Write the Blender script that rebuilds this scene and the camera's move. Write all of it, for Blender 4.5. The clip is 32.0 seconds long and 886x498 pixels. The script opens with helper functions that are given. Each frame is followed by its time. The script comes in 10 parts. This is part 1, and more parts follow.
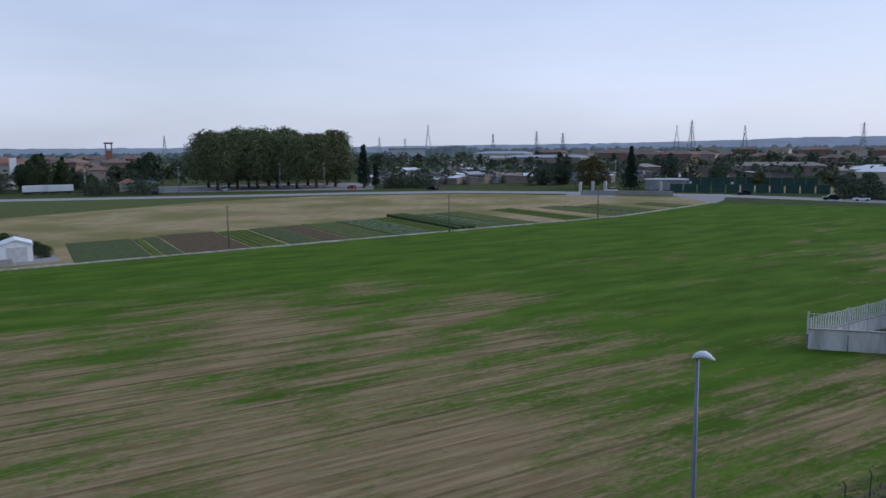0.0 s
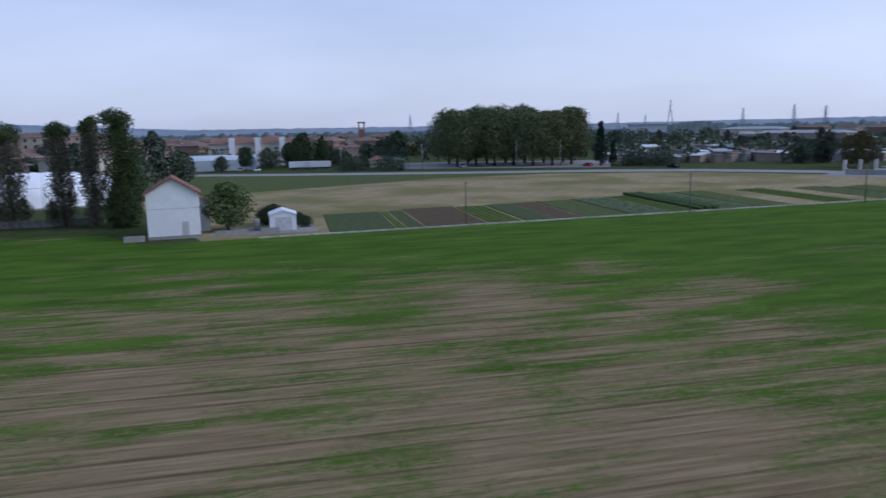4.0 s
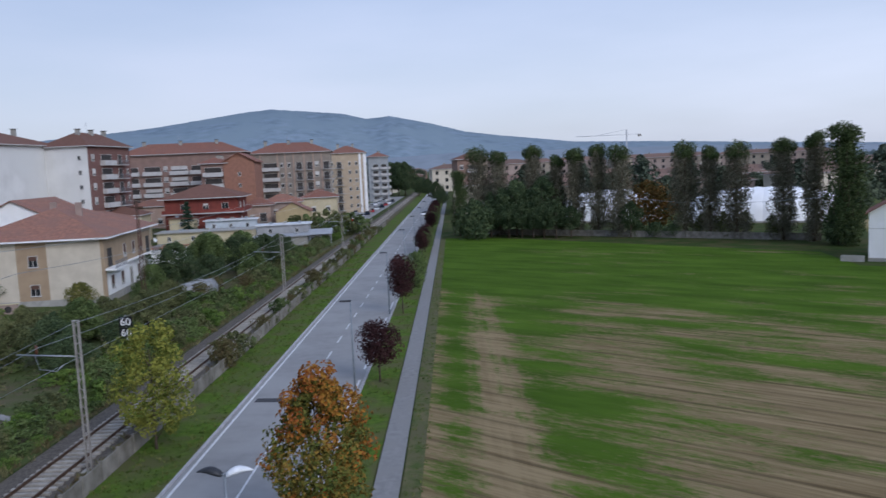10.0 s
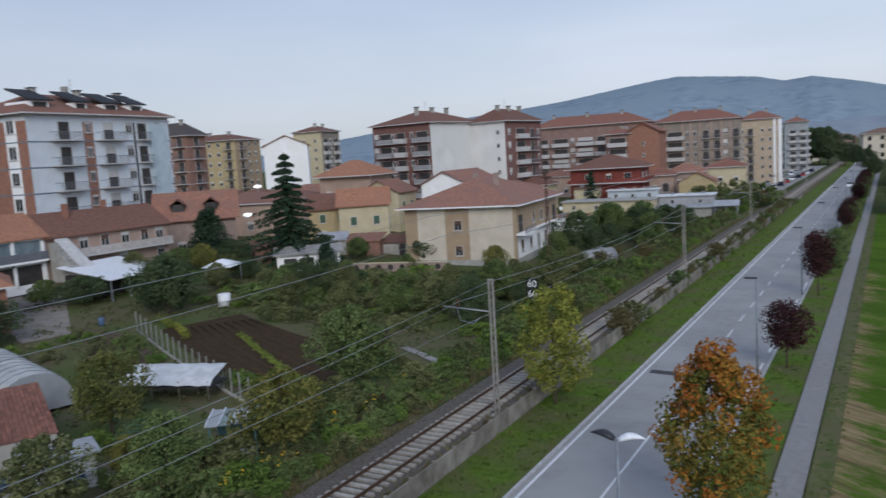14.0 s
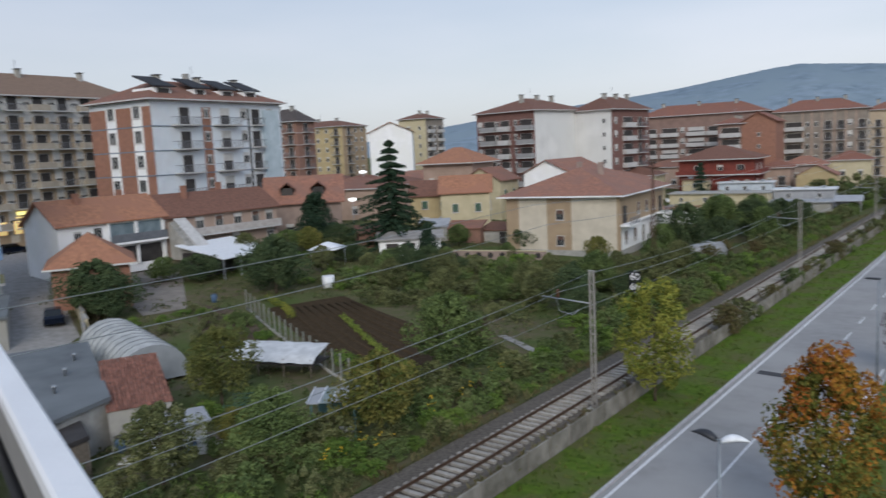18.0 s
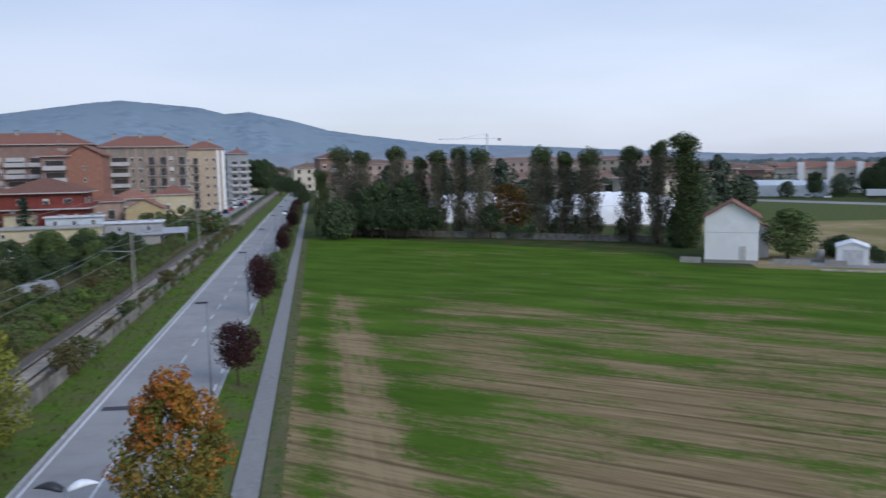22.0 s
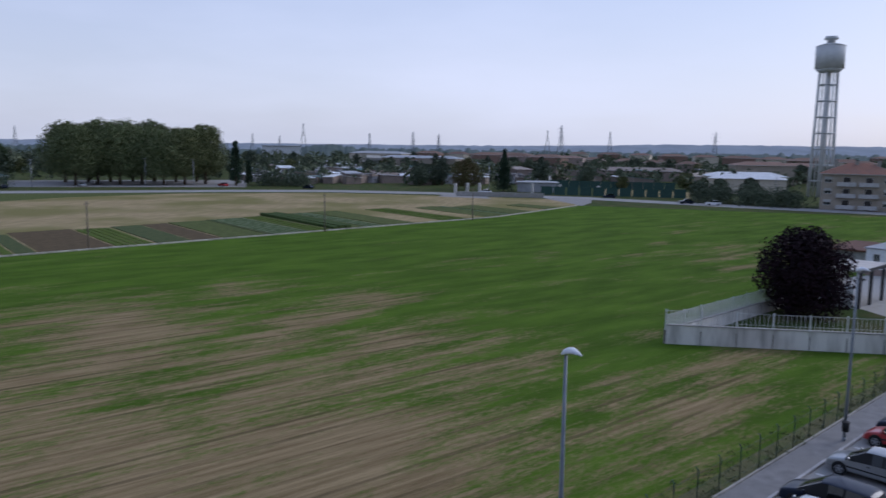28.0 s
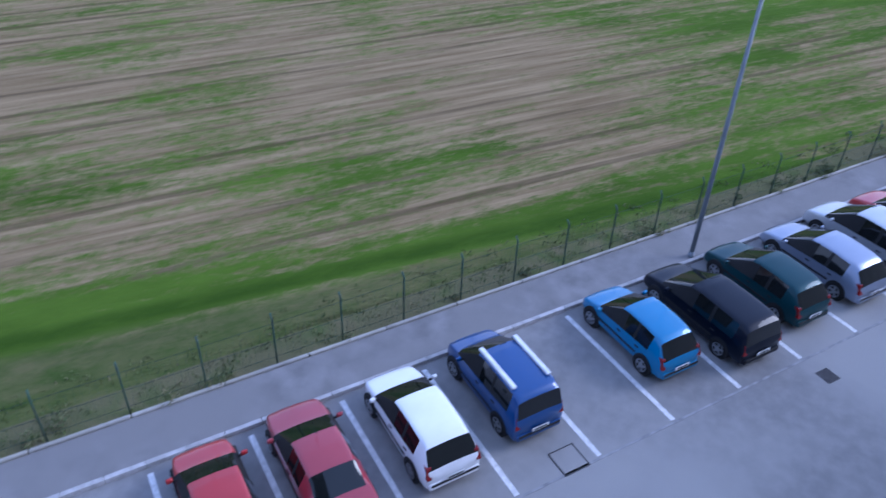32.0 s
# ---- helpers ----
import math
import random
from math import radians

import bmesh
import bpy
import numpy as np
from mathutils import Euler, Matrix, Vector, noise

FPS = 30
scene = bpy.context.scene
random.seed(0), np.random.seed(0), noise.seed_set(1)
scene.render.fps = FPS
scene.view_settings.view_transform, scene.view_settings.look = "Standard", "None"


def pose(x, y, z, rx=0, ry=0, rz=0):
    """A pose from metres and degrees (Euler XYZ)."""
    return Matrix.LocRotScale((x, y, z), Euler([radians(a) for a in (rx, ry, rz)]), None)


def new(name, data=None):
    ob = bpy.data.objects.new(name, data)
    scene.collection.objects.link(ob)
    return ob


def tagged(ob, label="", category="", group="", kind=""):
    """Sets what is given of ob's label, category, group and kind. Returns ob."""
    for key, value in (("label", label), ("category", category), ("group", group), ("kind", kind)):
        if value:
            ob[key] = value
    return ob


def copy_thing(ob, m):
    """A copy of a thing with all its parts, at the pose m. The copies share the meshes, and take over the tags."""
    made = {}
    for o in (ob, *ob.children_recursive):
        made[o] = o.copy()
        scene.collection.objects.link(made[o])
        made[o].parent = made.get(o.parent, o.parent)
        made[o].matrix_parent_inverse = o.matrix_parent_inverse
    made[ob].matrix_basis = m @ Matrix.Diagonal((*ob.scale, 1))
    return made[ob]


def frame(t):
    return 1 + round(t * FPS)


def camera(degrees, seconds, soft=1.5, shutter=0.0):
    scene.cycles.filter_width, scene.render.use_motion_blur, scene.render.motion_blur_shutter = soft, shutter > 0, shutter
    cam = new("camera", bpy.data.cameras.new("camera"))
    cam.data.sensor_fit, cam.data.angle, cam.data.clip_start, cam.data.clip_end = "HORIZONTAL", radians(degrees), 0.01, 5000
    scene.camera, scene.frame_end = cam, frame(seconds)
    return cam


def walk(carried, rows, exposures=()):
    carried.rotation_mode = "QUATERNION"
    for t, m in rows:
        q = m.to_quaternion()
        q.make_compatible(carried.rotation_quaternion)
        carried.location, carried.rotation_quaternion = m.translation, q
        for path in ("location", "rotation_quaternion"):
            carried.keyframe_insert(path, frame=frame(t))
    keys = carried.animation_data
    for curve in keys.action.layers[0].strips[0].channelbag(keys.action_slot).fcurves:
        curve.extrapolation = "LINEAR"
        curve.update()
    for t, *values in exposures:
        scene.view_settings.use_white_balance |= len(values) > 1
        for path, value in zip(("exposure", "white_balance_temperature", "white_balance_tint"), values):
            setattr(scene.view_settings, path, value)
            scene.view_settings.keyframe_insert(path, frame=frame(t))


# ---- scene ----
cam = camera(60.05, 32.0, soft=1.5, shutter=0.5)
PATH = [
    (0, pose(0, 0, 16, 82.33, 0.65, -67.00)),
    (0.5, pose(0, 0, 16, 82.09, 0.67, -65.24)),
    (1, pose(0, 0, 16, 82.21, 0.26, -63.68)),
    (1.5, pose(0, 0, 16, 82.65, 0.55, -61.44)),
    (2, pose(0, 0, 16, 82.44, 0.58, -59.89)),
    (2.5, pose(0, 0, 16, 82.21, 0.47, -59.18)),
    (4.5, pose(0, 0, 16, 81.61, 1.10, -45.44)),
    (5, pose(0, 0, 16, 82.96, 0.77, -41.33)),
    (5.5, pose(0, 0, 16, 83.54, 1.84, -36.46)),
    (6, pose(0, 0, 16, 83.64, 2.00, -33.18)),
    (6.5, pose(0, 0, 16, 82.66, 1.53, -28.41)),
    (7, pose(0, 0, 16, 83.55, 2.27, -21.75)),
    (7.5, pose(0, 0, 16, 84.05, 2.36, -17.77)),
    (8, pose(0, 0, 16, 84.24, 2.18, -13.62)),
    (8.5, pose(0, 0, 16, 83.96, 2.50, -9.78)),
    (9, pose(0, 0, 16, 84.15, 2.45, -5.29)),
    (9.5, pose(0, 0, 16, 84.20, 2.29, -2.41)),
    (10, pose(0, 0, 16, 83.78, 2.45, 0.71)),
    (10.5, pose(0, 0, 16, 83.63, 2.71, 3.73)),
    (11, pose(0, 0, 16, 83.31, 2.85, 7.63)),
    (11.5, pose(0, 0, 16, 83.17, 3.62, 12.62)),
    (12, pose(0, 0, 16, 83.43, 4.30, 15.14)),
    (12.5, pose(0, 0, 16, 82.99, 3.90, 17.45)),
    (13, pose(0, 0, 16, 83.95, 4.74, 20.54)),
    (13.5, pose(0, 0, 16, 83.27, 3.76, 24.60)),
    (14, pose(0, 0, 16, 83.13, 3.58, 30.06)),
    (14.5, pose(0, 0, 16, 82.70, 3.89, 33.83)),
    (15, pose(0, 0, 16, 83.62, 4.20, 38.84)),
    (15.5, pose(0, 0, 16, 83.43, 4.19, 41.80)),
    (17.5, pose(0, 0, 16, 82.72, 2.98, 42.42)),
    (18, pose(0, 0, 16, 82.66, 2.83, 37.71)),
    (18.5, pose(0, 0, 16, 82.52, 2.89, 32.71)),
    (19, pose(0, 0, 16, 82.83, 2.68, 26.68)),
    (19.5, pose(0, 0, 16, 83.26, 2.45, 19.74)),
    (20, pose(0, 0, 16, 84.07, 1.93, 14.19)),
    (20.5, pose(0, 0, 16, 84.37, 1.85, 9.67)),
    (21, pose(0, 0, 16, 84.27, 1.89, 3.28)),
    (21.5, pose(0, 0, 16, 84.11, 1.44, -3.38)),
    (22, pose(0, 0, 16, 83.50, 1.04, -9.41)),
    (22.5, pose(0, 0, 16, 83.41, 0.84, -15.08)),
    (23, pose(0, 0, 16, 83.14, 0.82, -20.29)),
    (23.5, pose(0, 0, 16, 82.82, 0.62, -25.45)),
    (24, pose(0, 0, 16, 82.36, 0.60, -30.96)),
    (24.5, pose(0, 0, 16, 82.33, 0.51, -37.93)),
    (25, pose(0, 0, 16, 82.78, 0.64, -42.72)),
    (25.5, pose(0, 0, 16, 82.14, 0.19, -47.95)),
    (26, pose(0, 0, 16, 82.06, 0.25, -54.63)),
    (26.5, pose(0, 0, 16, 81.72, 0.02, -60.42)),
    (28.5, pose(0, 0, 16, 82.53, -0.56, -80.50)),
    (29, pose(0, 0, 16, 81.94, -0.23, -83.59)),
    (29.5, pose(0, 0, 16, 77.57, -0.19, -82.33)),
    (30, pose(0, 0, 16, 70.29, -0.74, -79.11)),
    (30.5, pose(0, 0, 16, 64.76, -1.51, -77.26)),
    (31, pose(0, 0, 16, 59.95, -1.91, -74.45)),
    (31.5, pose(0.016, 0.025, 16, 56.43, -1.80, -68.30)),
    (32, pose(0.028, 0.042, 16, 53.77, -1.79, -62.71)),
]
EXPOSURES = [(0.0, -0.06, 5800, 13), (3.0, -0.08, 5700, 14), (6.0, -0.1, 4900, 19), (9.0, 0.05, 5350, 16), (11.0, 0.12, 6250, 11), (13.0, 0.05, 6250, 11), (15.0, 0.15, 6300, 8), (17.5, 0.25, 6600, 8), (20.0, 0.1, 6600, 8), (22.0, 0.2, 6000, 11), (23.0, 0.05, 5350, 12), (24.0, -0.05, 5100, 13), (26.0, -0.05, 5350, 16), (28.5, -0.06, 5900, 17), (29.3, 0.15, 5950, 15), (29.6, 0.28, 5980, 15), (30.0, 0.72, 6050, 15), (31.0, 0.7, 5250, 18), (32.0, 0.8, 4980, 22)]
walk(cam, PATH, EXPOSURES)

# ---------------------------------------------------------------- world, light
world = bpy.data.worlds.new("sky_world")
scene.world = world
world.use_nodes = True
wn, wl = world.node_tree.nodes, world.node_tree.links
wn.clear()
sky = wn.new("ShaderNodeTexSky")
sky.sky_type = "NISHITA"
sky.sun_disc = False
sky.sun_elevation = radians(30)
sky.sun_rotation = radians(142)
sky.air_density, sky.dust_density, sky.ozone_density = 1.0, 2.0, 2.0
tc = wn.new("ShaderNodeTexCoord")
mp = wn.new("ShaderNodeMapping")
mp.inputs["Scale"].default_value = (1.2, 1.2, 5.0)
cl = wn.new("ShaderNodeTexNoise")
cl.inputs["Scale"].default_value, cl.inputs["Detail"].default_value = 1.6, 5
ramp = wn.new("ShaderNodeValToRGB")
ramp.color_ramp.elements[0].position, ramp.color_ramp.elements[0].color = 0.35, (0.62, 0.62, 0.62, 1)
ramp.color_ramp.elements[1].position, ramp.color_ramp.elements[1].color = 0.7, (0.86, 0.86, 0.86, 1)
# veil of high cloud, paler towards the horizon
up = wn.new("ShaderNodeSeparateXYZ")
wl.new(tc.outputs["Generated"], up.inputs[0])
lift = wn.new("ShaderNodeMapRange")
lift.interpolation_type = "SMOOTHSTEP"
lift.inputs["From Min"].default_value, lift.inputs["From Max"].default_value = 0.0, 0.42
wl.new(up.outputs["Z"], lift.inputs["Value"])
overcast = wn.new("ShaderNodeMix")
overcast.data_type = "RGBA"
wl.new(lift.outputs["Result"], overcast.inputs["Factor"])
overcast.inputs["A"].default_value = (7.6, 7.9, 8.75, 1)
overcast.inputs["B"].default_value = (5.0, 6.1, 8.4, 1)
mixc = wn.new("ShaderNodeMix")
mixc.data_type = "RGBA"
bg = wn.new("ShaderNodeBackground")
bg.inputs["Strength"].default_value = 0.1
wo = wn.new("ShaderNodeOutputWorld")
wl.new(tc.outputs["Generated"], mp.inputs["Vector"])
wl.new(mp.outputs["Vector"], cl.inputs["Vector"])
wl.new(cl.outputs["Fac"], ramp.inputs["Fac"])
wl.new(ramp.outputs["Color"], mixc.inputs["Factor"])
wl.new(sky.outputs["Color"], mixc.inputs["A"])
wl.new(overcast.outputs["Result"], mixc.inputs["B"])
# the south-east of the sky is the brighter side
side = wn.new("ShaderNodeMapRange")
side.inputs["From Min"].default_value, side.inputs["From Max"].default_value = -0.9, 0.9
side.inputs["To Min"].default_value, side.inputs["To Max"].default_value = 0.84, 1.1
wl.new(up.outputs["X"], side.inputs["Value"])
vm = wn.new("ShaderNodeVectorMath")
vm.operation = "SCALE"
wl.new(mixc.outputs["Result"], vm.inputs[0])
wl.new(side.outputs["Result"], vm.inputs["Scale"])
wl.new(vm.outputs["Vector"], bg.inputs["Color"])
wl.new(bg.outputs["Background"], wo.inputs["Surface"])

sun_data = bpy.data.lights.new("sun", "SUN")
sun_data.energy, sun_data.angle, sun_data.color = 1.5, radians(30), (1.0, 0.97, 0.93)
sun = new("sun", sun_data)
sun.matrix_world = pose(0, 0, 60, 60, 0, 38)

# ---------------------------------------------------------------- materials


def mat(name, col, col2=None, scale=1.0, rough=0.85, bump=0.0, bscale=20.0, metal=0.0, rand=0.0, stretch=(1, 1, 1), spec=0.3, turn=0.0, emit=0.0, detail=6.0, lo=0.35, hi=0.65, col3=None, scale3=0.07):
    """A surface with variation at two scales: col to col2 by one noise, a slower drift to col3, fine bump, per-object drift by rand."""
    m = bpy.data.materials.new(name)
    m.use_nodes = True
    n, l = m.node_tree.nodes, m.node_tree.links
    b = n["Principled BSDF"]
    b.inputs["Roughness"].default_value, b.inputs["Metallic"].default_value = rough, metal
    b.inputs["Specular IOR Level"].default_value = min(spec, 0.05) if rough >= 0.95 else spec
    geo = n.new("ShaderNodeNewGeometry")
    mapping = n.new("ShaderNodeMapping")
    mapping.inputs["Rotation"].default_value = (0, 0, turn)
    mapping.inputs["Scale"].default_value = stretch
    l.new(geo.outputs["Position"], mapping.inputs["Vector"])
    nz = n.new("ShaderNodeTexNoise")
    nz.inputs["Scale"].default_value, nz.inputs["Detail"].default_value = scale, detail
    l.new(mapping.outputs["Vector"], nz.inputs["Vector"])
    rmp = n.new("ShaderNodeValToRGB")
    c2 = col2 or tuple(c * 0.82 for c in col)
    rmp.color_ramp.elements[0].position, rmp.color_ramp.elements[0].color = lo, (*col, 1)
    rmp.color_ramp.elements[1].position, rmp.color_ramp.elements[1].color = hi, (*c2, 1)
    l.new(nz.outputs["Fac"], rmp.inputs["Fac"])
    out = rmp.outputs["Color"]
    if col3:
        slow = n.new("ShaderNodeTexNoise")
        slow.inputs["Scale"].default_value, slow.inputs["Detail"].default_value = scale3, 3
        l.new(geo.outputs["Position"], slow.inputs["Vector"])
        fr = n.new("ShaderNodeValToRGB")
        fr.color_ramp.elements[0].position, fr.color_ramp.elements[1].position = 0.42, 0.62
        l.new(slow.outputs["Fac"], fr.inputs["Fac"])
        mx = n.new("ShaderNodeMix")
        mx.data_type = "RGBA"
        l.new(fr.outputs["Color"], mx.inputs["Factor"])
        l.new(out, mx.inputs["A"])
        mx.inputs["B"].default_value = (*col3, 1)
        out = mx.outputs["Result"]
    if rand:
        oi = n.new("ShaderNodeObjectInfo")
        mr = n.new("ShaderNodeMapRange")
        mr.inputs["To Min"].default_value, mr.inputs["To Max"].default_value = 1 - rand, 1 + rand
        l.new(oi.outputs["Random"], mr.inputs["Value"])
        hsv = n.new("ShaderNodeHueSaturation")
        l.new(mr.outputs["Result"], hsv.inputs["Value"])
        l.new(out, hsv.inputs["Color"])
        out = hsv.outputs["Color"]
    l.new(out, b.inputs["Base Color"])
    if bump:
        bn = n.new("ShaderNodeTexNoise")
        bn.inputs["Scale"].default_value, bn.inputs["Detail"].default_value = bscale, 4
        l.new(mapping.outputs["Vector"], bn.inputs["Vector"])
        bp = n.new("ShaderNodeBump")
        bp.inputs["Strength"].default_value, bp.inputs["Distance"].default_value = bump, 0.05
        l.new(bn.outputs["Fac"], bp.inputs["Height"])
        l.new(bp.outputs["Normal"], b.inputs["Normal"])
    if emit:
        b.inputs["Emission Color"].default_value, b.inputs["Emission Strength"].default_value = (*col, 1), emit
    return m


def leafmat(name, col, col2, col3=None, rand=0.12):
    """Foliage: colour varies from leaf clump to leaf clump and from tree to tree."""
    m = bpy.data.materials.new(name)
    m.use_nodes = True
    n, l = m.node_tree.nodes, m.node_tree.links
    b = n["Principled BSDF"]
    b.inputs["Roughness"].default_value, b.inputs["Specular IOR Level"].default_value = 0.75, 0.15
    geo, oi = n.new("ShaderNodeNewGeometry"), n.new("ShaderNodeObjectInfo")
    rmp = n.new("ShaderNodeValToRGB")
    rmp.color_ramp.elements[0].color, rmp.color_ramp.elements[1].color = (*col, 1), (*col2, 1)
    if col3:
        e = rmp.color_ramp.elements.new(0.55)
        e.color = (*col3, 1)
    nz, ad = n.new("ShaderNodeTexNoise"), n.new("ShaderNodeMath")
    nz.inputs["Scale"].default_value, nz.inputs["Detail"].default_value = 0.55, 3
    l.new(geo.outputs["Position"], nz.inputs["Vector"])
    zm = n.new("ShaderNodeMapRange")
    for k, v in (("From Min", 0.32), ("From Max", 0.68), ("To Min", -0.4), ("To Max", 0.4)):
        zm.inputs[k].default_value = v
    l.new(nz.outputs["Fac"], zm.inputs["Value"])
    ad.operation, ad.use_clamp = "ADD", True
    l.new(geo.outputs["Random Per Island"], ad.inputs[0])
    l.new(zm.outputs["Result"], ad.inputs[1])
    l.new(ad.outputs[0], rmp.inputs["Fac"])
    hsv, mr = n.new("ShaderNodeHueSaturation"), n.new("ShaderNodeMapRange")
    mr.inputs["To Min"].default_value, mr.inputs["To Max"].default_value = 1 - rand, 1 + rand
    l.new(oi.outputs["Random"], mr.inputs["Value"])
    l.new(mr.outputs["Result"], hsv.inputs["Value"])
    l.new(rmp.outputs["Color"], hsv.inputs["Color"])
    l.new(hsv.outputs["Color"], b.inputs["Base Color"])
    return m


GRASS = mat("grass", (0.05, 0.075, 0.02), (0.035, 0.055, 0.015), 3.0, 0.95, 0.6, 30, col3=(0.075, 0.075, 0.03), scale3=0.25)
VERGE = mat("verge_grass", (0.096, 0.15, 0.022), (0.06, 0.104, 0.016), 2.5, 0.95, 0.6, 30, col3=(0.1, 0.105, 0.042), scale3=0.35)
ASPHALT = mat("asphalt", (0.268, 0.262, 0.258), (0.232, 0.227, 0.223), 1.2, 0.9, 0.15, 60, col3=(0.29, 0.285, 0.28), scale3=0.2)
PARKING = mat("parking_asphalt", (0.235, 0.232, 0.232), (0.19, 0.188, 0.19), 2.2, 0.9, 0.35, 60, col3=(0.29, 0.285, 0.28), scale3=0.13)
PATHWAY = mat("footpath", (0.25, 0.243, 0.236), (0.2, 0.194, 0.19), 2.5, 0.9, 0.25, 50, col3=(0.225, 0.218, 0.21), scale3=0.4)
PAINT = mat("road_paint", (0.68, 0.68, 0.69), (0.5, 0.5, 0.51), 6.0, 0.8)
KERB = mat("kerb_stone", (0.42, 0.41, 0.42), (0.3, 0.3, 0.3), 4.0, 0.9, 0.3, 30, rand=0.1)
CONCRETE = mat("concrete", (0.36, 0.35, 0.33), (0.25, 0.245, 0.23), 1.4, 0.9, 0.3, 25, rand=0.1, col3=(0.3, 0.29, 0.26), scale3=0.5)
BALLAST = mat("ballast", (0.16, 0.14, 0.12), (0.09, 0.08, 0.07), 8.0, 0.95, 1.0, 25)
RAIL = mat("rail_steel", (0.12, 0.075, 0.05), (0.09, 0.055, 0.04), 5.0, 0.6, metal=0.4)
SLEEPER = mat("sleeper_concrete", (0.34, 0.32, 0.29), (0.25, 0.23, 0.2), 3.0, 0.9, 0.2, rand=0.15)
SOIL = mat("dark_soil", (0.062, 0.043, 0.026), (0.042, 0.03, 0.018), 2.0, 0.97, 0.8, 10)
YARD = mat("yard_gravel", (0.3, 0.29, 0.28), (0.23, 0.22, 0.21), 1.5, 0.95, 0.3, 30)
WHITEWALL = mat("white_render", (0.82, 0.82, 0.83), (0.74, 0.74, 0.75), 0.8, 0.9, 0.1, 15, col3=(0.76, 0.76, 0.75), scale3=0.3)
ROOF = mat("terracotta_tiles", (0.275, 0.132, 0.09), (0.185, 0.092, 0.068), 2.2, 0.9, 0.6, 9, rand=0.2, col3=(0.2, 0.108, 0.083), scale3=0.35)
ROOFOR = mat("orange_tiles", (0.36, 0.17, 0.1), (0.25, 0.12, 0.075), 2.2, 0.9, 0.6, 9, col3=(0.29, 0.14, 0.09), scale3=0.4)
ROOFBR = mat("brown_tiles", (0.17, 0.085, 0.06), (0.12, 0.06, 0.045), 3.0, 0.9, 0.5, 12, rand=0.1)
GLASS = mat("window_glass", (0.035, 0.04, 0.045), (0.02, 0.022, 0.025), 0.7, 0.12, spec=0.6, rand=0.3)
METALGREY = mat("galvanised_steel", (0.32, 0.34, 0.37), (0.27, 0.29, 0.31), 4.0, 0.5, metal=0.5)
DARKMETAL = mat("dark_steel", (0.05, 0.052, 0.058), None, 4.0, 0.5, metal=0.4)
WHITEPLASTIC = mat("white_plastic", (0.75, 0.77, 0.8), None, 4.0, 0.35)
BARK = mat("bark", (0.11, 0.085, 0.065), (0.07, 0.055, 0.04), 6.0, 0.95, 0.8, 20)
WOODPOST = mat("weathered_wood", (0.2, 0.17, 0.14), (0.13, 0.11, 0.09), 6.0, 0.95, 0.4, 20)
L_POPLAR = leafmat("poplar_leaves", (0.04, 0.066, 0.024), (0.09, 0.12, 0.044))
L_POPTWIG = leafmat("poplar_twigs", (0.1, 0.1, 0.068), (0.175, 0.162, 0.115))
L_PLANE = leafmat("plane_leaves", (0.08, 0.11, 0.048), (0.17, 0.195, 0.095))
# distance haze put into the leaf colours, paler and bluer
L_FARHAZE = leafmat("far_dark_leaves", (0.055, 0.076, 0.05), (0.115, 0.14, 0.09))
L_DARK = leafmat("dark_leaves", (0.032, 0.055, 0.026), (0.082, 0.112, 0.05))
L_GREEN = leafmat("green_leaves", (0.042, 0.068, 0.022), (0.15, 0.2, 0.07))
L_BRIGHT = leafmat("bright_leaves", (0.055, 0.105, 0.02), (0.155, 0.225, 0.05))
L_OLIVE = leafmat("olive_leaves", (0.052, 0.066, 0.026), (0.18, 0.19, 0.082))
L_YELLOW = leafmat("yellow_green_leaves", (0.088, 0.118, 0.022), (0.26, 0.258, 0.05))
L_ORANGE = leafmat("orange_leaves", (0.19, 0.06, 0.025), (0.28, 0.12, 0.04))
L_PURPLE = leafmat("purple_leaves", (0.009, 0.005, 0.008), (0.026, 0.011, 0.017))
L_CONIFER = leafmat("conifer_needles", (0.016, 0.035, 0.02), (0.035, 0.06, 0.035))
L_BROWN = leafmat("brown_scrub", (0.12, 0.09, 0.045), (0.09, 0.095, 0.035))

# ---------------------------------------------------------------- mesh helpers


def hz(x):
    """Height of the ground: level, rising gently towards the town west of the railway."""
    k = min(max((-45 - x) / 60, 0), 1)
    return 4 * k * k * (3 - 2 * k)


U, W = Vector((0.836, -0.5487)), Vector((0.5487, 0.836))


def uw(s, p):
    """A place from its way along the parking row (s) and into the field (p)."""
    return (s * U.x + p * W.x, s * U.y + p * W.y)


def mesh_of(name, bm, mats, smooth=False):
    me = bpy.data.meshes.new(name)
    bm.to_mesh(me)
    bm.free()
    for m in (mats if isinstance(mats, (list, tuple)) else [mats]):
        me.materials.append(m)
    if smooth:
        me.polygons.foreach_set("use_smooth", [True] * len(me.polygons))
    return me


def part(name, bm, material, parent=None, label="", smooth=False, at=None):
    ob = new(name, mesh_of(name, bm, material, smooth) if isinstance(bm, bmesh.types.BMesh) else bm)
    if parent:
        ob.parent = parent
    if at is not None:
        ob.matrix_basis = at
    if label:
        ob["label"] = label
    return ob


def thing(name, x, y, z, turn=0.0, label="", category="", group="", kind=""):
    ob = new(name)
    ob.matrix_basis = pose(x, y, z, 0, 0, turn)
    ob.empty_display_size = 0.1
    return tagged(ob, label, category, group, kind)


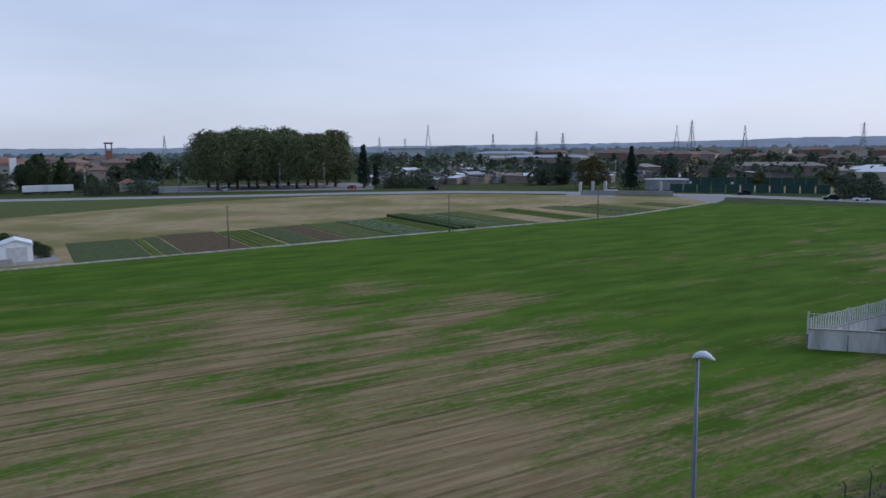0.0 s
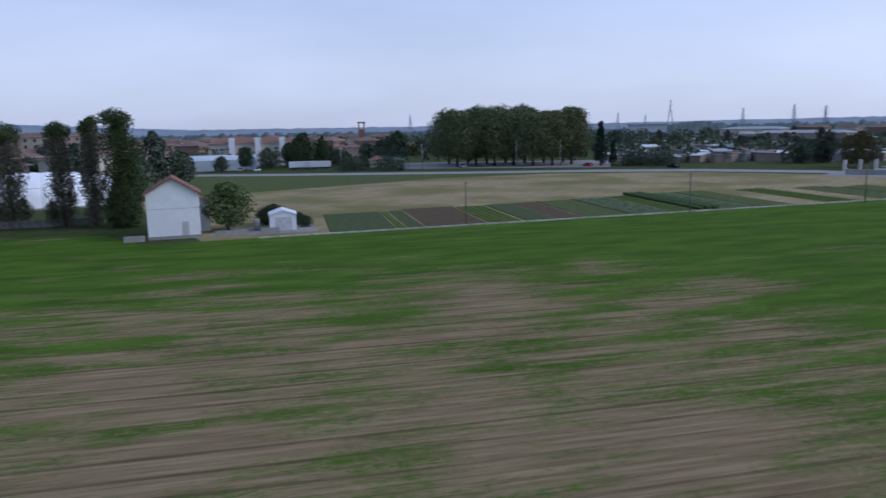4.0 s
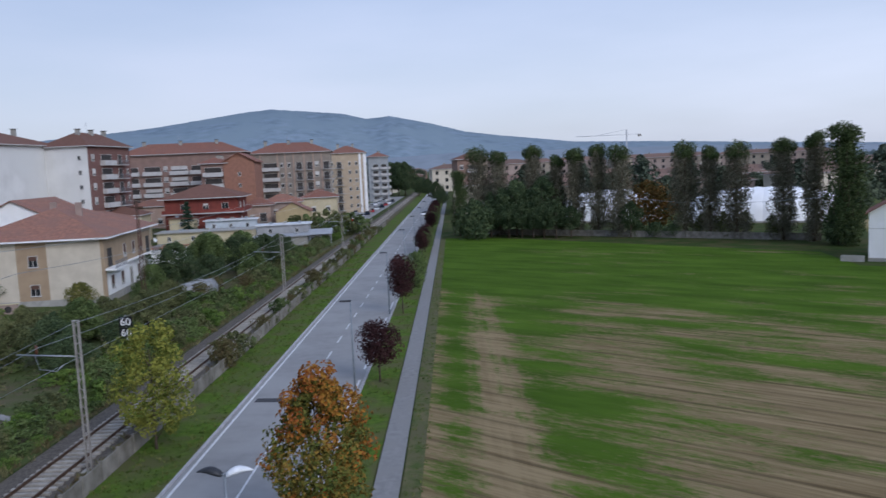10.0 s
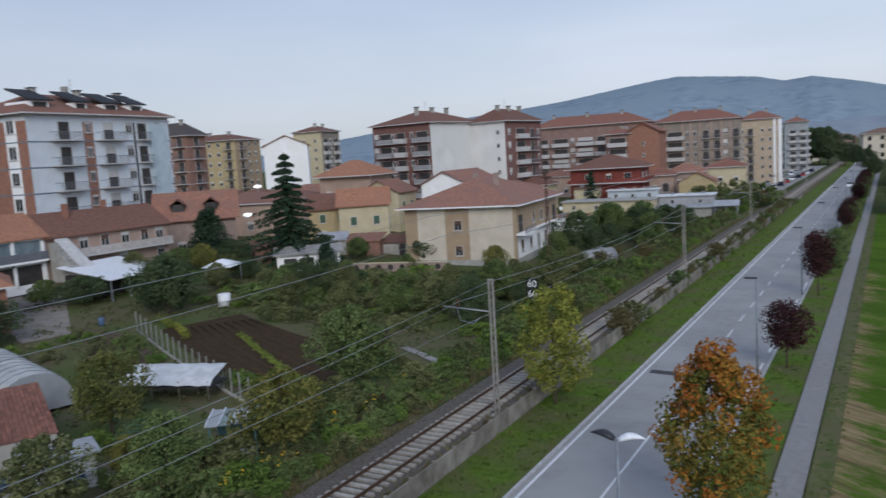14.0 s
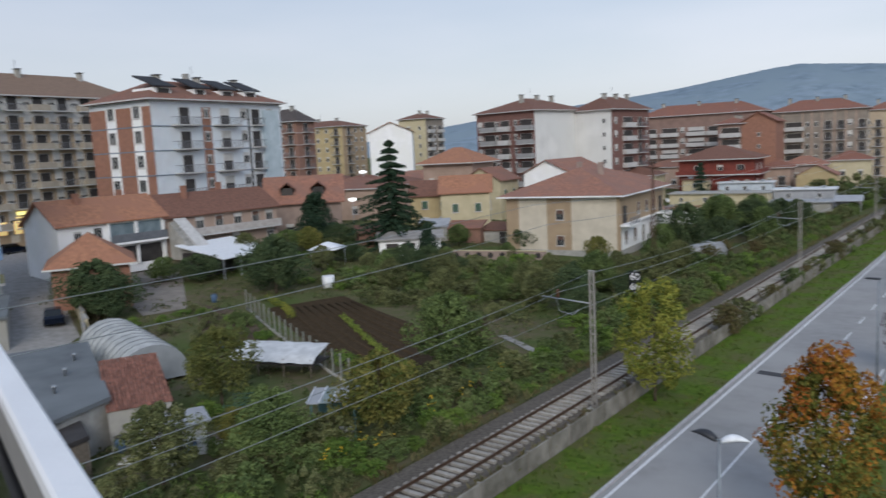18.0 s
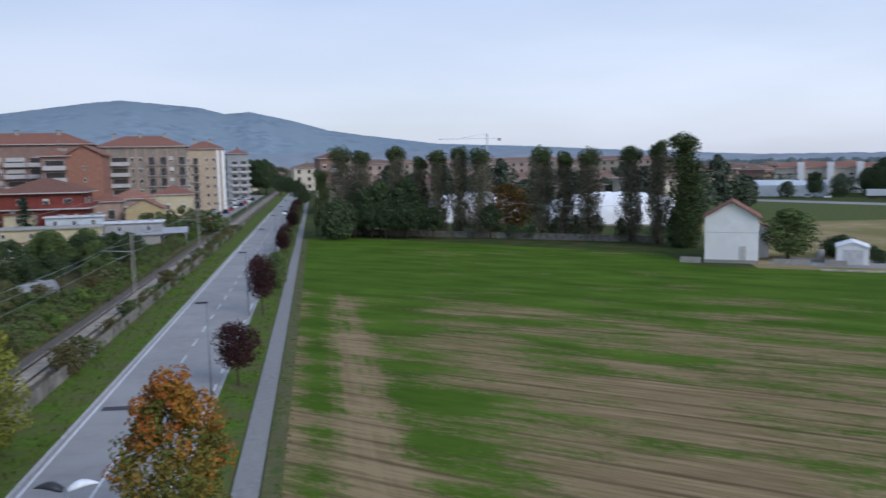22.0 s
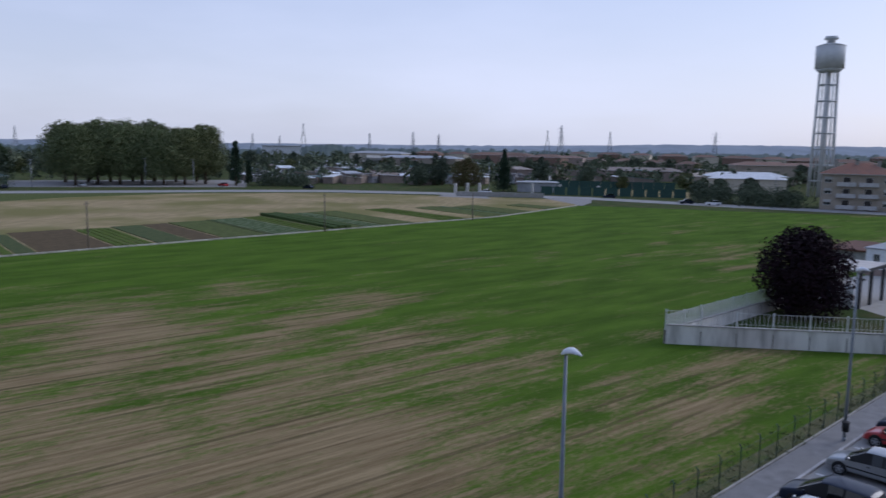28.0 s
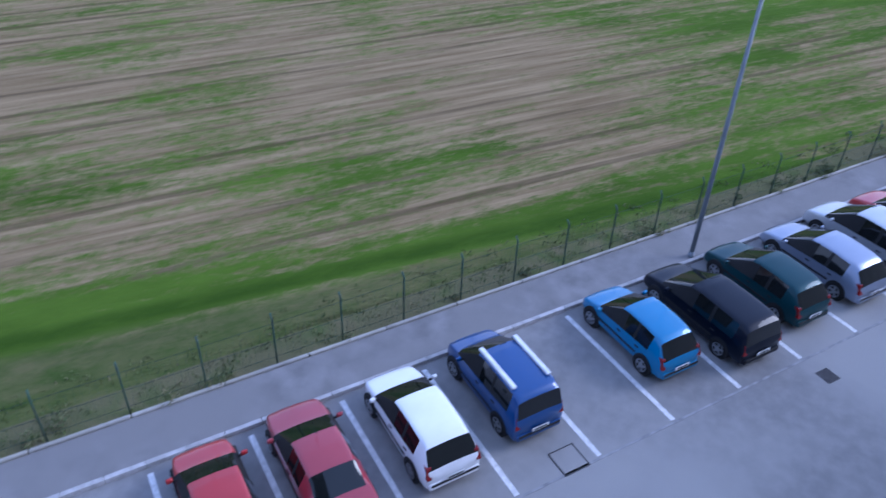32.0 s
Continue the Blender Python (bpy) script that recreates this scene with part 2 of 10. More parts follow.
def add_box(bm, x0, x1, y0, y1, z0, z1, mi=0, bevel=0.0):
    vs = [bm.verts.new(p) for p in ((x0, y0, z0), (x1, y0, z0), (x1, y1, z0), (x0, y1, z0), (x0, y0, z1), (x1, y0, z1), (x1, y1, z1), (x0, y1, z1))]
    fs = [bm.faces.new([vs[i] for i in f]) for f in ((3, 2, 1, 0), (4, 5, 6, 7), (0, 1, 5, 4), (1, 2, 6, 5), (2, 3, 7, 6), (3, 0, 4, 7))]
    for f in fs:
        f.material_index = mi
    if bevel:
        bmesh.ops.bevel(bm, geom=list({e for f in fs for e in f.edges}), offset=bevel, segments=1, affect="EDGES")
    return vs


def box_bm(x0, x1, y0, y1, z0, z1, bevel=0.0):
    bm = bmesh.new()
    add_box(bm, x0, x1, y0, y1, z0, z1, 0, bevel)
    return bm


def add_tube(bm, pts, radii, sides=8, mi=0, cap=True):
    rings = []
    for i, p in enumerate(pts):
        p = Vector(p)
        d = (Vector(pts[min(i + 1, len(pts) - 1)]) - Vector(pts[max(i - 1, 0)])).normalized()
        a = d.orthogonal().normalized()
        b = d.cross(a)
        r = radii[i] if isinstance(radii, (list, tuple)) else radii
        rings.append([bm.verts.new(p + (a * math.cos(k * math.tau / sides) + b * math.sin(k * math.tau / sides)) * r) for k in range(sides)])
    for r0, r1 in zip(rings, rings[1:]):
        off = min(range(sides), key=lambda o: (r0[0].co - r1[o].co).length)
        for k in range(sides):
            f = bm.faces.new((r0[k], r0[(k + 1) % sides], r1[(k + 1 + off) % sides], r1[(k + off) % sides]))
            f.material_index = mi
            f.smooth = True
    if cap:
        for r in (rings[0][::-1], rings[-1]):
            bm.faces.new(r).material_index = mi


def graft(bm, stem, first):
    """Ties a limb, whose first vertex is named, to the nearest point of the stem that was built before it."""
    bm.verts.ensure_lookup_table()
    v = bm.verts[first]
    near = min((bm.verts[i] for i in range(stem)), key=lambda q: (q.co - v.co).length)
    bm.faces.new((v, bm.verts[first + 1], near))


def tube_bm(pts, radii, sides=8):
    bm = bmesh.new()
    add_tube(bm, pts, radii, sides)
    return bm


def poly_sheet(name, pts, z, material, label, kind="structure", category="ground", thick=0.0, follow=False):
    """A flat sheet on the ground with the given outline (counter-clockwise)."""
    bm = bmesh.new()
    f = bm.faces.new([bm.verts.new((x, y, z + (hz(x) if follow else 0))) for x, y in pts])
    if f.normal.z < 0:
        f.normal_flip()
    if thick:
        ex = bmesh.ops.extrude_face_region(bm, geom=[f])
        for v in ex["geom"]:
            if isinstance(v, bmesh.types.BMVert):
                v.co.z -= thick
        bmesh.ops.recalc_face_normals(bm, faces=bm.faces)
    return tagged(part(name, bm, material), label, category, "", kind)


def strip(pts, width, z):
    """A bmesh band along a line of points."""
    bm = bmesh.new()
    rows = []
    for i, p in enumerate(pts):
        a, b = Vector(pts[max(i - 1, 0)]), Vector(pts[min(i + 1, len(pts) - 1)])
        d = (b - a).normalized()
        nrm = Vector((-d.y, d.x)) * width / 2
        rows.append([bm.verts.new((p[0] + nrm.x, p[1] + nrm.y, z)), bm.verts.new((p[0] - nrm.x, p[1] - nrm.y, z))])
    for a, b in zip(rows, rows[1:]):
        bm.faces.new((a[0], a[1], b[1], b[0]))
    bmesh.ops.recalc_face_normals(bm, faces=bm.faces)
    if bm.faces[:][0].normal.z < 0:
        bmesh.ops.reverse_faces(bm, faces=bm.faces[:])
    return bm


# ---------------------------------------------------------------- plants


def tuft(bm, rng, x, y, z, height, count, spread=0.12):
    """A tuft of grass: thin bent blades from one root."""
    for _ in range(count):
        a, lean = rng.uniform(0, 6.28), rng.uniform(0.2, 0.9)
        h = height * rng.uniform(0.5, 1.1)
        bx, by = x + rng.uniform(-spread, spread), y + rng.uniform(-spread, spread)
        w = rng.uniform(0.012, 0.03)
        dx, dy = math.cos(a), math.sin(a)
        p = [(bx - dy * w, by + dx * w, z), (bx + dy * w, by - dx * w, z), (bx + dx * h * lean * 0.4 + dy * w, by + dy * h * lean * 0.4 - dx * w, z + h * 0.6), (bx + dx * h * lean, by + dy * h * lean, z + h)]
        v = [bm.verts.new(q) for q in p]
        bm.faces.new((v[0], v[1], v[2]))
        bm.faces.new((v[0], v[2], v[3]))



def leaf_cloud(bm, rng, centre, radius, count, size, flat=0.6, mi=0, zs=1.0):
    """Many small leaf clumps (bent quads) scattered in a lump."""
    for _ in range(count):
        d = Vector((rng.gauss(0, 1), rng.gauss(0, 1), rng.gauss(0, 1))).normalized() * radius * rng.uniform(0.45, 1.0) ** 0.6
        c = Vector(centre) + Vector((d.x, d.y, d.z * zs))
        nrm = (d.normalized() + Vector((rng.uniform(-1, 1), rng.uniform(-1, 1), rng.uniform(-0.3, 1))) * flat).normalized()
        a = nrm.orthogonal().normalized()
        a.rotate(Matrix.Rotation(rng.uniform(0, 6.28), 3, nrm))
        b = nrm.cross(a)
        s = size * rng.uniform(0.6, 1.3)
        tip = nrm * s * 0.25
        v = [bm.verts.new(q) for q in (c - a * s * 0.5, c + b * s * 0.34 + tip, c + a * s * 0.5, c - b * s * 0.34 + tip)]
        bm.faces.new((v[0], v[1], v[2])).material_index = mi
        bm.faces.new((v[0], v[2], v[3])).material_index = mi


def broad_tree(name, rng, height, width, trunk_h, lumps, leaves, size, leafm, label, category="tree", trunk_r=None, limbs=6, squash=1.0, top=1.0, group="", shape=None, lean=0.0, lump=1.0):
    """A tree at the origin: trunk with limbs, and a crown of leaf clumps in uneven lumps. shape(k): crown half-width share at k of its height."""
    root = thing(name, 0, 0, 0, 0, label, category, group)
    r = trunk_r or height * 0.018
    bm = bmesh.new()
    crown_h = height - trunk_h
    shape = shape or (lambda k: math.sin(math.pi * min(1, 0.12 + 0.88 * k)) ** 0.6)
    add_tube(bm, [(0, 0, -0.1), (rng.uniform(-.05, .05) * r * 8, 0, trunk_h * 0.6), (lean * trunk_h, 0, trunk_h), (lean * height, 0, trunk_h + crown_h * 0.75)], [r * 1.35, r, r * 0.85, r * 0.2], 8)
    stem = len(bm.verts)
    centres = []
    for i in range(lumps):
        k = (i + rng.uniform(0.2, 0.8)) / lumps
        ang = i * 2.4 + rng.uniform(-0.5, 0.5)
        rad = width / 2 * shape(k) * rng.uniform(0.35, 0.75) * (1.22 if lump < 0.9 else 1.0)
        centres.append((Vector((math.cos(ang) * rad + lean * height, math.sin(ang) * rad, trunk_h + crown_h * (0.08 + 0.84 * k * top))), lump * max(0.12 * width, width / 2 * shape(k) * rng.uniform(0.4, 0.75))))
    for c, _ in centres[:: max(1, lumps // max(limbs, 1))]:
        z0 = min(max(trunk_h * 0.75, c.z - rng.uniform(0.2, 0.4) * height * 0.5), trunk_h + crown_h * 0.6)
        s = Vector((lean * z0, 0, z0))
        first = len(bm.verts)
        add_tube(bm, [s, s.lerp(c, 0.5) + Vector((0, 0, 0.04 * height)), c], [r * 0.5, r * 0.3, r * 0.1], 5)
        graft(bm, stem, first)
    part("trunk", bm, BARK, root)
    bm = bmesh.new()
    for c, q in centres:
        leaf_cloud(bm, rng, c, q, leaves // lumps, size, 0.7, 0, squash)
    part("crown", bm, leafm, root)
    return root


def conifer(name, rng, height, width, label, leaves=2600, size=0.5, leafm=None, category="tree", droop=0.25, tiers=0, slim=0.85, ragged=0.7):
    root = thing(name, 0, 0, 0, 0, label, category)
    part("trunk", tube_bm([(0, 0, -0.1), (0, 0, height * 0.5), (0, 0, height * 0.98)], [height * 0.018, height * 0.012, 0.02]), BARK, root)
    bm = bmesh.new()
    tiers = tiers or max(9, int(height * 1.3))
    per = max(4, leaves // (tiers * 8))
    for i in range(tiers):
        k = i / tiers
        z = height * (0.1 + 0.9 * k)
        rad = width / 2 * (1 - k) ** slim + 0.12
        for j in range(8):
            ang = j * math.tau / 8 + i * 0.9 + rng.uniform(-.25, .25)
            rr = rad * rng.uniform(ragged, 1.12)
            for q in range(per):
                s = (q + 1) / per
                c = Vector((math.cos(ang) * rr * s, math.sin(ang) * rr * s, z - droop * rr * s + rng.uniform(-.1, .1)))
                leaf_cloud(bm, rng, c, size * 0.5 * (1.15 - 0.5 * s), 1, size * (1.1 - 0.4 * s), 0.5)
    part("crown", bm, leafm or L_CONIFER, root)
    return root


STOOD = set()


def place(proto, x, y, turn=0.0, scale=1.0, z=None, label=""):
    """Sets a plant or thing on the ground: the first time itself, then copies of it."""
    m = pose(x, y, hz(x) if z is None else z, 0, 0, turn)
    if proto.name in STOOD:
        ob = copy_thing(proto, m)
    else:
        ob = proto
        STOOD.add(proto.name)
        ob.matrix_basis = m
    ob.scale = scale if isinstance(scale, tuple) else (scale, scale, scale)
    if label:
        ob["label"] = label
    return ob


def pol(az, dist):
    """A place by its bearing (degrees to the left of the road's direction) and distance from the balcony."""
    return (-math.sin(radians(az)) * dist, math.cos(radians(az)) * dist)



# ---------------------------------------------------------------- ground, field, roads
bm = bmesh.new()
xs = [-4200, -2000, -1000, -500, -250, -150] + list(range(-110, -40, 5)) + [-40, -20, 0, 50, 100, 200, 400, 800, 1600, 4200]
ys = [-4200, -1500, -500, -200, -100, -50, 0, 50, 100, 150, 200, 300, 500, 1000, 2000, 4200]
grid = [[bm.verts.new((x, y, hz(x))) for x in xs] for y in ys]
for r0, r1 in zip(grid, grid[1:]):
    for i in range(len(xs) - 1):
        bm.faces.new((r0[i], r0[i + 1], r1[i + 1], r1[i]))
tagged(part("ground", bm, GRASS), "rough grass and soil of a flat plain", "ground", "", "structure")


def field_material():
    """Young crop in patches over bare tan soil, drilled in rows along the furrows."""
    m = bpy.data.materials.new("field_crop")
    m.use_nodes = True
    n, l = m.node_tree.nodes, m.node_tree.links
    b = n["Principled BSDF"]
    b.inputs["Roughness"].default_value, b.inputs["Specular IOR Level"].default_value = 1.0, 0.03
    geo = n.new("ShaderNodeNewGeometry")
    rot = n.new("ShaderNodeMapping")
    rot.inputs["Rotation"].default_value = (0, 0, FURROW)
    l.new(geo.outputs["Position"], rot.inputs["Vector"])

    drill = n.new("ShaderNodeMapping")
    drill.inputs["Rotation"].default_value = (0, 0, radians(36.5))
    l.new(geo.outputs["Position"], drill.inputs["Vector"])

    def noise_at(sx, sy, scale, detail, rough=0.55):
        q = n.new("ShaderNodeMapping")
        q.inputs["Scale"].default_value = (sx, sy, 1)
        l.new(drill.outputs["Vector"], q.inputs["Vector"])
        t = n.new("ShaderNodeTexNoise")
        t.inputs["Scale"].default_value, t.inputs["Detail"].default_value, t.inputs["Roughness"].default_value = scale, detail, rough
        l.new(q.outputs["Vector"], t.inputs["Vector"])
        return t.outputs["Fac"]

    def math_node(op, a, c):
        q = n.new("ShaderNodeMath")
        q.operation = op
        for i, v in enumerate((a, c)):
            if isinstance(v, (int, float)):
                q.inputs[i].default_value = v
            else:
                l.new(v, q.inputs[i])
        return q.outputs[0]

    def ranged(v, a, c, lo=0.0, hi=1.0):
        q = n.new("ShaderNodeMapRange")
        q.interpolation_type = "SMOOTHSTEP"
        l.new(v, q.inputs["Value"])
        for k, w in (("From Min", a), ("From Max", c), ("To Min", lo), ("To Max", hi)):
            q.inputs[k].default_value = w
        return q.outputs["Result"]

    sep = n.new("ShaderNodeSeparateXYZ")
    l.new(rot.outputs["Vector"], sep.inputs[0])
    s_, p_ = sep.outputs["X"], sep.outputs["Y"]
    base = n.new("ShaderNodeSeparateXYZ")
    l.new(geo.outputs["Position"], base.inputs[0])
    x_, y_ = base.outputs["X"], base.outputs["Y"]
    patches = noise_at(0.022, 0.06, 1.0, 4, 0.55)
    broad = noise_at(0.075, 0.22, 1.0, 5, 0.6)
    streaks = noise_at(0.13, 0.95, 1.0, 6, 0.7)
    fine = noise_at(1.3, 3.4, 1.0, 5, 0.75)
    cover = math_node("ADD", math_node("MULTIPLY", patches, 0.5), math_node("MULTIPLY", broad, 0.72))
    cover = math_node("ADD", cover, math_node("MULTIPLY", streaks, 0.38))
    cover = math_node("ADD", cover, math_node("MULTIPLY", fine, 0.47))
    # sparse germination over the middle of the field; dense far off, in the east, in a narrow strip by the fence and along the west
    far = ranged(p_, 70, 98, 0.0, 0.115)
    east = ranged(s_, 36, 66, 0.0, 0.088)
    # a dense strip that leaves the fence at a slant, with rank dry grass between the two
    slant = math_node("ADD", math_node("MULTIPLY", x_, 0.643), math_node("MULTIPLY", y_, 0.766))
    edge = math_node("MULTIPLY", ranged(slant, 19.5, 19.95, 0.0, 0.3), ranged(slant, 20.15, 20.75, 1.0, 0.0))
    strip_fac = math_node("MULTIPLY", edge, 3.0)
    edge = math_node("ADD", edge, ranged(slant, 18.6, 19.9, -0.035, 0.0))
    near = math_node("MULTIPLY", math_node("MULTIPLY", ranged(slant, 20.6, 22.4, 0.0, -0.105), ranged(p_, 50, 88, 1.0, 0.0)), ranged(s_, 8, 44, 1.0, 0.2))
    west = math_node("MULTIPLY", ranged(x_, -2.4, 0.2, 0.0, 0.15), ranged(x_, 7.0, 15.0, 1.0, 0.0))
    lane = math_node("MULTIPLY", math_node("MULTIPLY", ranged(x_, -0.8, 2.4), ranged(x_, 2.6, 6.0, 1.0, 0.0)), ranged(y_, 70, 116, 1.0, 0.0))
    for extra in (far, east, edge, near, west, math_node("MULTIPLY", lane, -0.2)):
        cover = math_node("ADD", cover, extra)
    # wheel ruts of the worn strip run along the road
    rut = n.new("ShaderNodeMapping")
    rut.inputs["Scale"].default_value = (1.3, 0.06, 1)
    l.new(geo.outputs["Position"], rut.inputs["Vector"])
    rn = n.new("ShaderNodeTexNoise")
    rn.inputs["Scale"].default_value, rn.inputs["Detail"].default_value = 1.0, 4
    l.new(rut.outputs["Vector"], rn.inputs["Vector"])
    rut_fac = rn.outputs["Fac"]
    fac = ranged(math_node("ADD", cover, math_node("MULTIPLY", math_node("MULTIPLY", math_node("SUBTRACT", rut_fac, 0.5), lane), 0.5)), 0.875, 1.09)
    soil, crop = n.new("ShaderNodeValToRGB"), n.new("ShaderNodeValToRGB")
    soil.color_ramp.elements[0].position, soil.color_ramp.elements[1].position = 0.36, 0.64
    soil.color_ramp.elements[0].color, soil.color_ramp.elements[1].color = (0.163, 0.1165, 0.0595, 1), (0.292, 0.22, 0.121, 1)
    crop.color_ramp.elements[0].position, crop.color_ramp.elements[1].position = 0.3, 0.7
    crop.color_ramp.elements[0].color, crop.color_ramp.elements[1].color = (0.042, 0.08, 0.009, 1), (0.088, 0.15, 0.018, 1)
    tone = math_node("ADD", noise_at(0.12, 2.4, 1.0, 5, 0.65), math_node("MULTIPLY", math_node("MULTIPLY", math_node("SUBTRACT", rn.outputs["Fac"], 0.3), lane), 0.5))
    l.new(tone, soil.inputs["Fac"])
    l.new(noise_at(0.09, 0.3, 1.0, 6, 0.6), crop.inputs["Fac"])
    mx = n.new("ShaderNodeMix")
    mx.data_type = "RGBA"
    l.new(fac, mx.inputs["Factor"])
    l.new(soil.outputs["Color"], mx.inputs["A"])
    l.new(crop.outputs["Color"], mx.inputs["B"])
    # faint dark lines of the drill
    wave = n.new("ShaderNodeTexWave")
    wave.wave_type, wave.bands_direction = "BANDS", "Y"
    wave.inputs["Scale"].default_value, wave.inputs["Distortion"].default_value = 0.135, 1.8
    wave.inputs["Detail"].default_value, wave.inputs["Detail Scale"].default_value = 3, 0.25
    l.new(drill.outputs["Vector"], wave.inputs["Vector"])
    lines = math_node("MAXIMUM", ranged(wave.outputs["Fac"], 0.9, 0.995, 1.0, 0.62), ranged(noise_at(0.04, 0.5, 1.0, 3), 0.48, 0.62, 0.58, 1.0))
    lines = math_node("MAXIMUM", lines, ranged(fac, 0.25, 0.9, 0.55, 0.97))
    # rank olive grass between the slanting strip and the fence
    rank = n.new("ShaderNodeValToRGB")
    rank.color_ramp.elements[0].position, rank.color_ramp.elements[1].position = 0.35, 0.65
    rank.color_ramp.elements[0].color, rank.color_ramp.elements[1].color = (0.05, 0.076, 0.02, 1), (0.115, 0.112, 0.048, 1)
    l.new(noise_at(0.7, 1.6, 1.0, 6, 0.7), rank.inputs["Fac"])
    mr = n.new("ShaderNodeMix")
    mr.data_type = "RGBA"
    l.new(math_node("MULTIPLY", ranged(slant, 18.9, 19.9, 0.85, 0.0), ranged(s_, 34, 50, 1.0, 0.0)), mr.inputs["Factor"])
    l.new(mx.outputs["Result"], mr.inputs["A"])
    l.new(rank.outputs["Color"], mr.inputs["B"])
    # the slanting strip is lush dark grass
    lush = n.new("ShaderNodeMix")
    lush.data_type = "RGBA"
    l.new(math_node("MULTIPLY", strip_fac, ranged(noise_at(0.5, 1.2, 1.0, 5, 0.65), 0.3, 0.6, 0.45, 1.0)), lush.inputs["Factor"])
    l.new(mr.outputs["Result"], lush.inputs["A"])
    lush.inputs["B"].default_value = (0.034, 0.07, 0.008, 1)
    mx = lush
    mul = n.new("ShaderNodeMix")
    mul.data_type, mul.blend_type = "RGBA", "MULTIPLY"
    mul.inputs["Factor"].default_value = 1.0
    l.new(mx.outputs["Result"], mul.inputs["A"])
    l.new(lines, mul.inputs["B"])
    l.new(mul.outputs["Result"], b.inputs["Base Color"])
    bp = n.new("ShaderNodeBump")
    bp.inputs["Strength"].default_value, bp.inputs["Distance"].default_value = 0.7, 0.12
    l.new(math_node("ADD", fine, noise_at(1.2, 6.0, 1.0, 4)), bp.inputs["Height"])
    l.new(bp.outputs["Normal"], b.inputs["Normal"])
    return m


FURROW = math.atan2(0.540, 0.842)
FIELD = field_material()
fx0 = -2.2
near_l = uw(-9.2, 16.5)
poly_sheet("field", [near_l, uw(68.5, 16.5), (84, -12.5), (100, -24), (128, -52), (206, -112), (216, 13.6), (172, 29.6), (66, 96.9), (55, 104.5), (57, 120), (7, 166), (fx0, 168), (fx0, 20)], 0.03, FIELD, "large arable field, green young crop in rows with bare tan patches", category="field")
# --- the straight road along the railway
RY0, RY1 = -60, 900
poly_sheet("road", [(-15.35, RY0), (-7.45, RY0), (-7.45, RY1), (-15.35, RY1)], 0.02, ASPHALT, "straight grey asphalt road with white lane lines", category="road")
poly_sheet("verge_west", [(-19.3, RY0), (-15.5, RY0), (-15.5, RY1), (-19.3, RY1)], 0.03, VERGE, "mown grass verge between road and railway wall", category="verge")
poly_sheet("verge_east", [(-7.25, RY0), (-4.75, RY0), (-4.75, RY1), (-7.25, RY1)], 0.035, VERGE, "narrow grass strip with street trees", category="verge")
poly_sheet("footpath", [(-4.65, RY0), (-3.3, RY0), (-3.3, RY1), (-4.65, RY1)], 0.045, PATHWAY, "narrow grey asphalt footpath beside the field", category="footpath")
ROUGHGRASS = mat("weedy_grass", (0.075, 0.1, 0.032), (0.135, 0.122, 0.065), 1.4, 0.95, 0.8, 18, col3=(0.11, 0.105, 0.055), scale3=0.3)
poly_sheet("weed_strip", [(-3.2, RY0), (-2.2, RY0), (-2.2, 166), (-3.2, 166)], 0.04, ROUGHGRASS, "weedy grass edge between footpath and field", category="verge")
for x, w, nm in ((-15.0, 0.16, "west"), (-7.75, 0.16, "east")):
    bm = bmesh.new()
    if nm == "west":
        add_box(bm, x - w / 2, x + w / 2, RY0, RY1, 0.015, 0.026)
    else:
        for y in range(-60, 420, 12):
            add_box(bm, x - w / 2, x + w / 2, y, y + (6.5 if y % 24 else 9), 0.015, 0.026)
    tagged(part("edge_line_" + nm, bm, PAINT), "white painted road edge line", "road marking", "", "structure")
bm = bmesh.new()
for y in range(58, 420, 6):
    add_box(bm, -11.46, -11.34, y, y + 2.6, 0.015, 0.026)
add_box(bm, -11.46, -11.34, -60, 46, 0.015, 0.026)
tagged(part("centre_line", bm, PAINT), "white painted centre line, dashed further on", "road marking", "", "structure")
PATCH = mat("asphalt_patch", (0.075, 0.075, 0.08), (0.06, 0.06, 0.065), 3.0, 0.95)
poly_sheet("asphalt_patch", [(-14.6, 52.2), (-11.8, 52.0), (-11.8, 52.9), (-14.6, 53.1)], 0.03, PATCH, "dark repaired strip across the road", category="road patch")
for x0, x1, nm in ((-15.5, -15.35, "west"), (-7.45, -7.25, "east")):
    bm = bmesh.new()
    y = RY0
    while y < 260:
        add_box(bm, x0, x1, y, y + 0.985, -0.05, 0.13, 0)
        y += 1.0
    tagged(part("kerb_" + nm, bm, KERB), "grey kerb stones along the road", "kerb", "", "structure")

# --- parking row and footway below
poly_sheet("parking_ground", [uw(-14, -2), uw(80, -2), uw(80, 14.1), uw(-14, 14.1)], 0.01, PARKING, "grey asphalt car park with worn markings", category="car park")
poly_sheet("pavement", [uw(-14, 14.25), uw(76, 14.25), uw(76, 15.8), uw(-14, 15.8)], 0.13, mat("worn_footway", (0.21, 0.205, 0.205), (0.145, 0.142, 0.142), 1.3, 0.9, 0.3, 40, col3=(0.18, 0.175, 0.172), scale3=0.35), "grey asphalt footway along the field fence", category="pavement", thick=0.12)
kerb_run = thing("kerb_parking", 0, 0, 0, 0, "pale stone kerb in front of the parked cars", "kerb", "", "structure")
kb = mesh_of("kerb_stone", box_bm(-0.495, 0.495, -0.07, 0.07, -0.05, 0.14, 0.012), KERB)
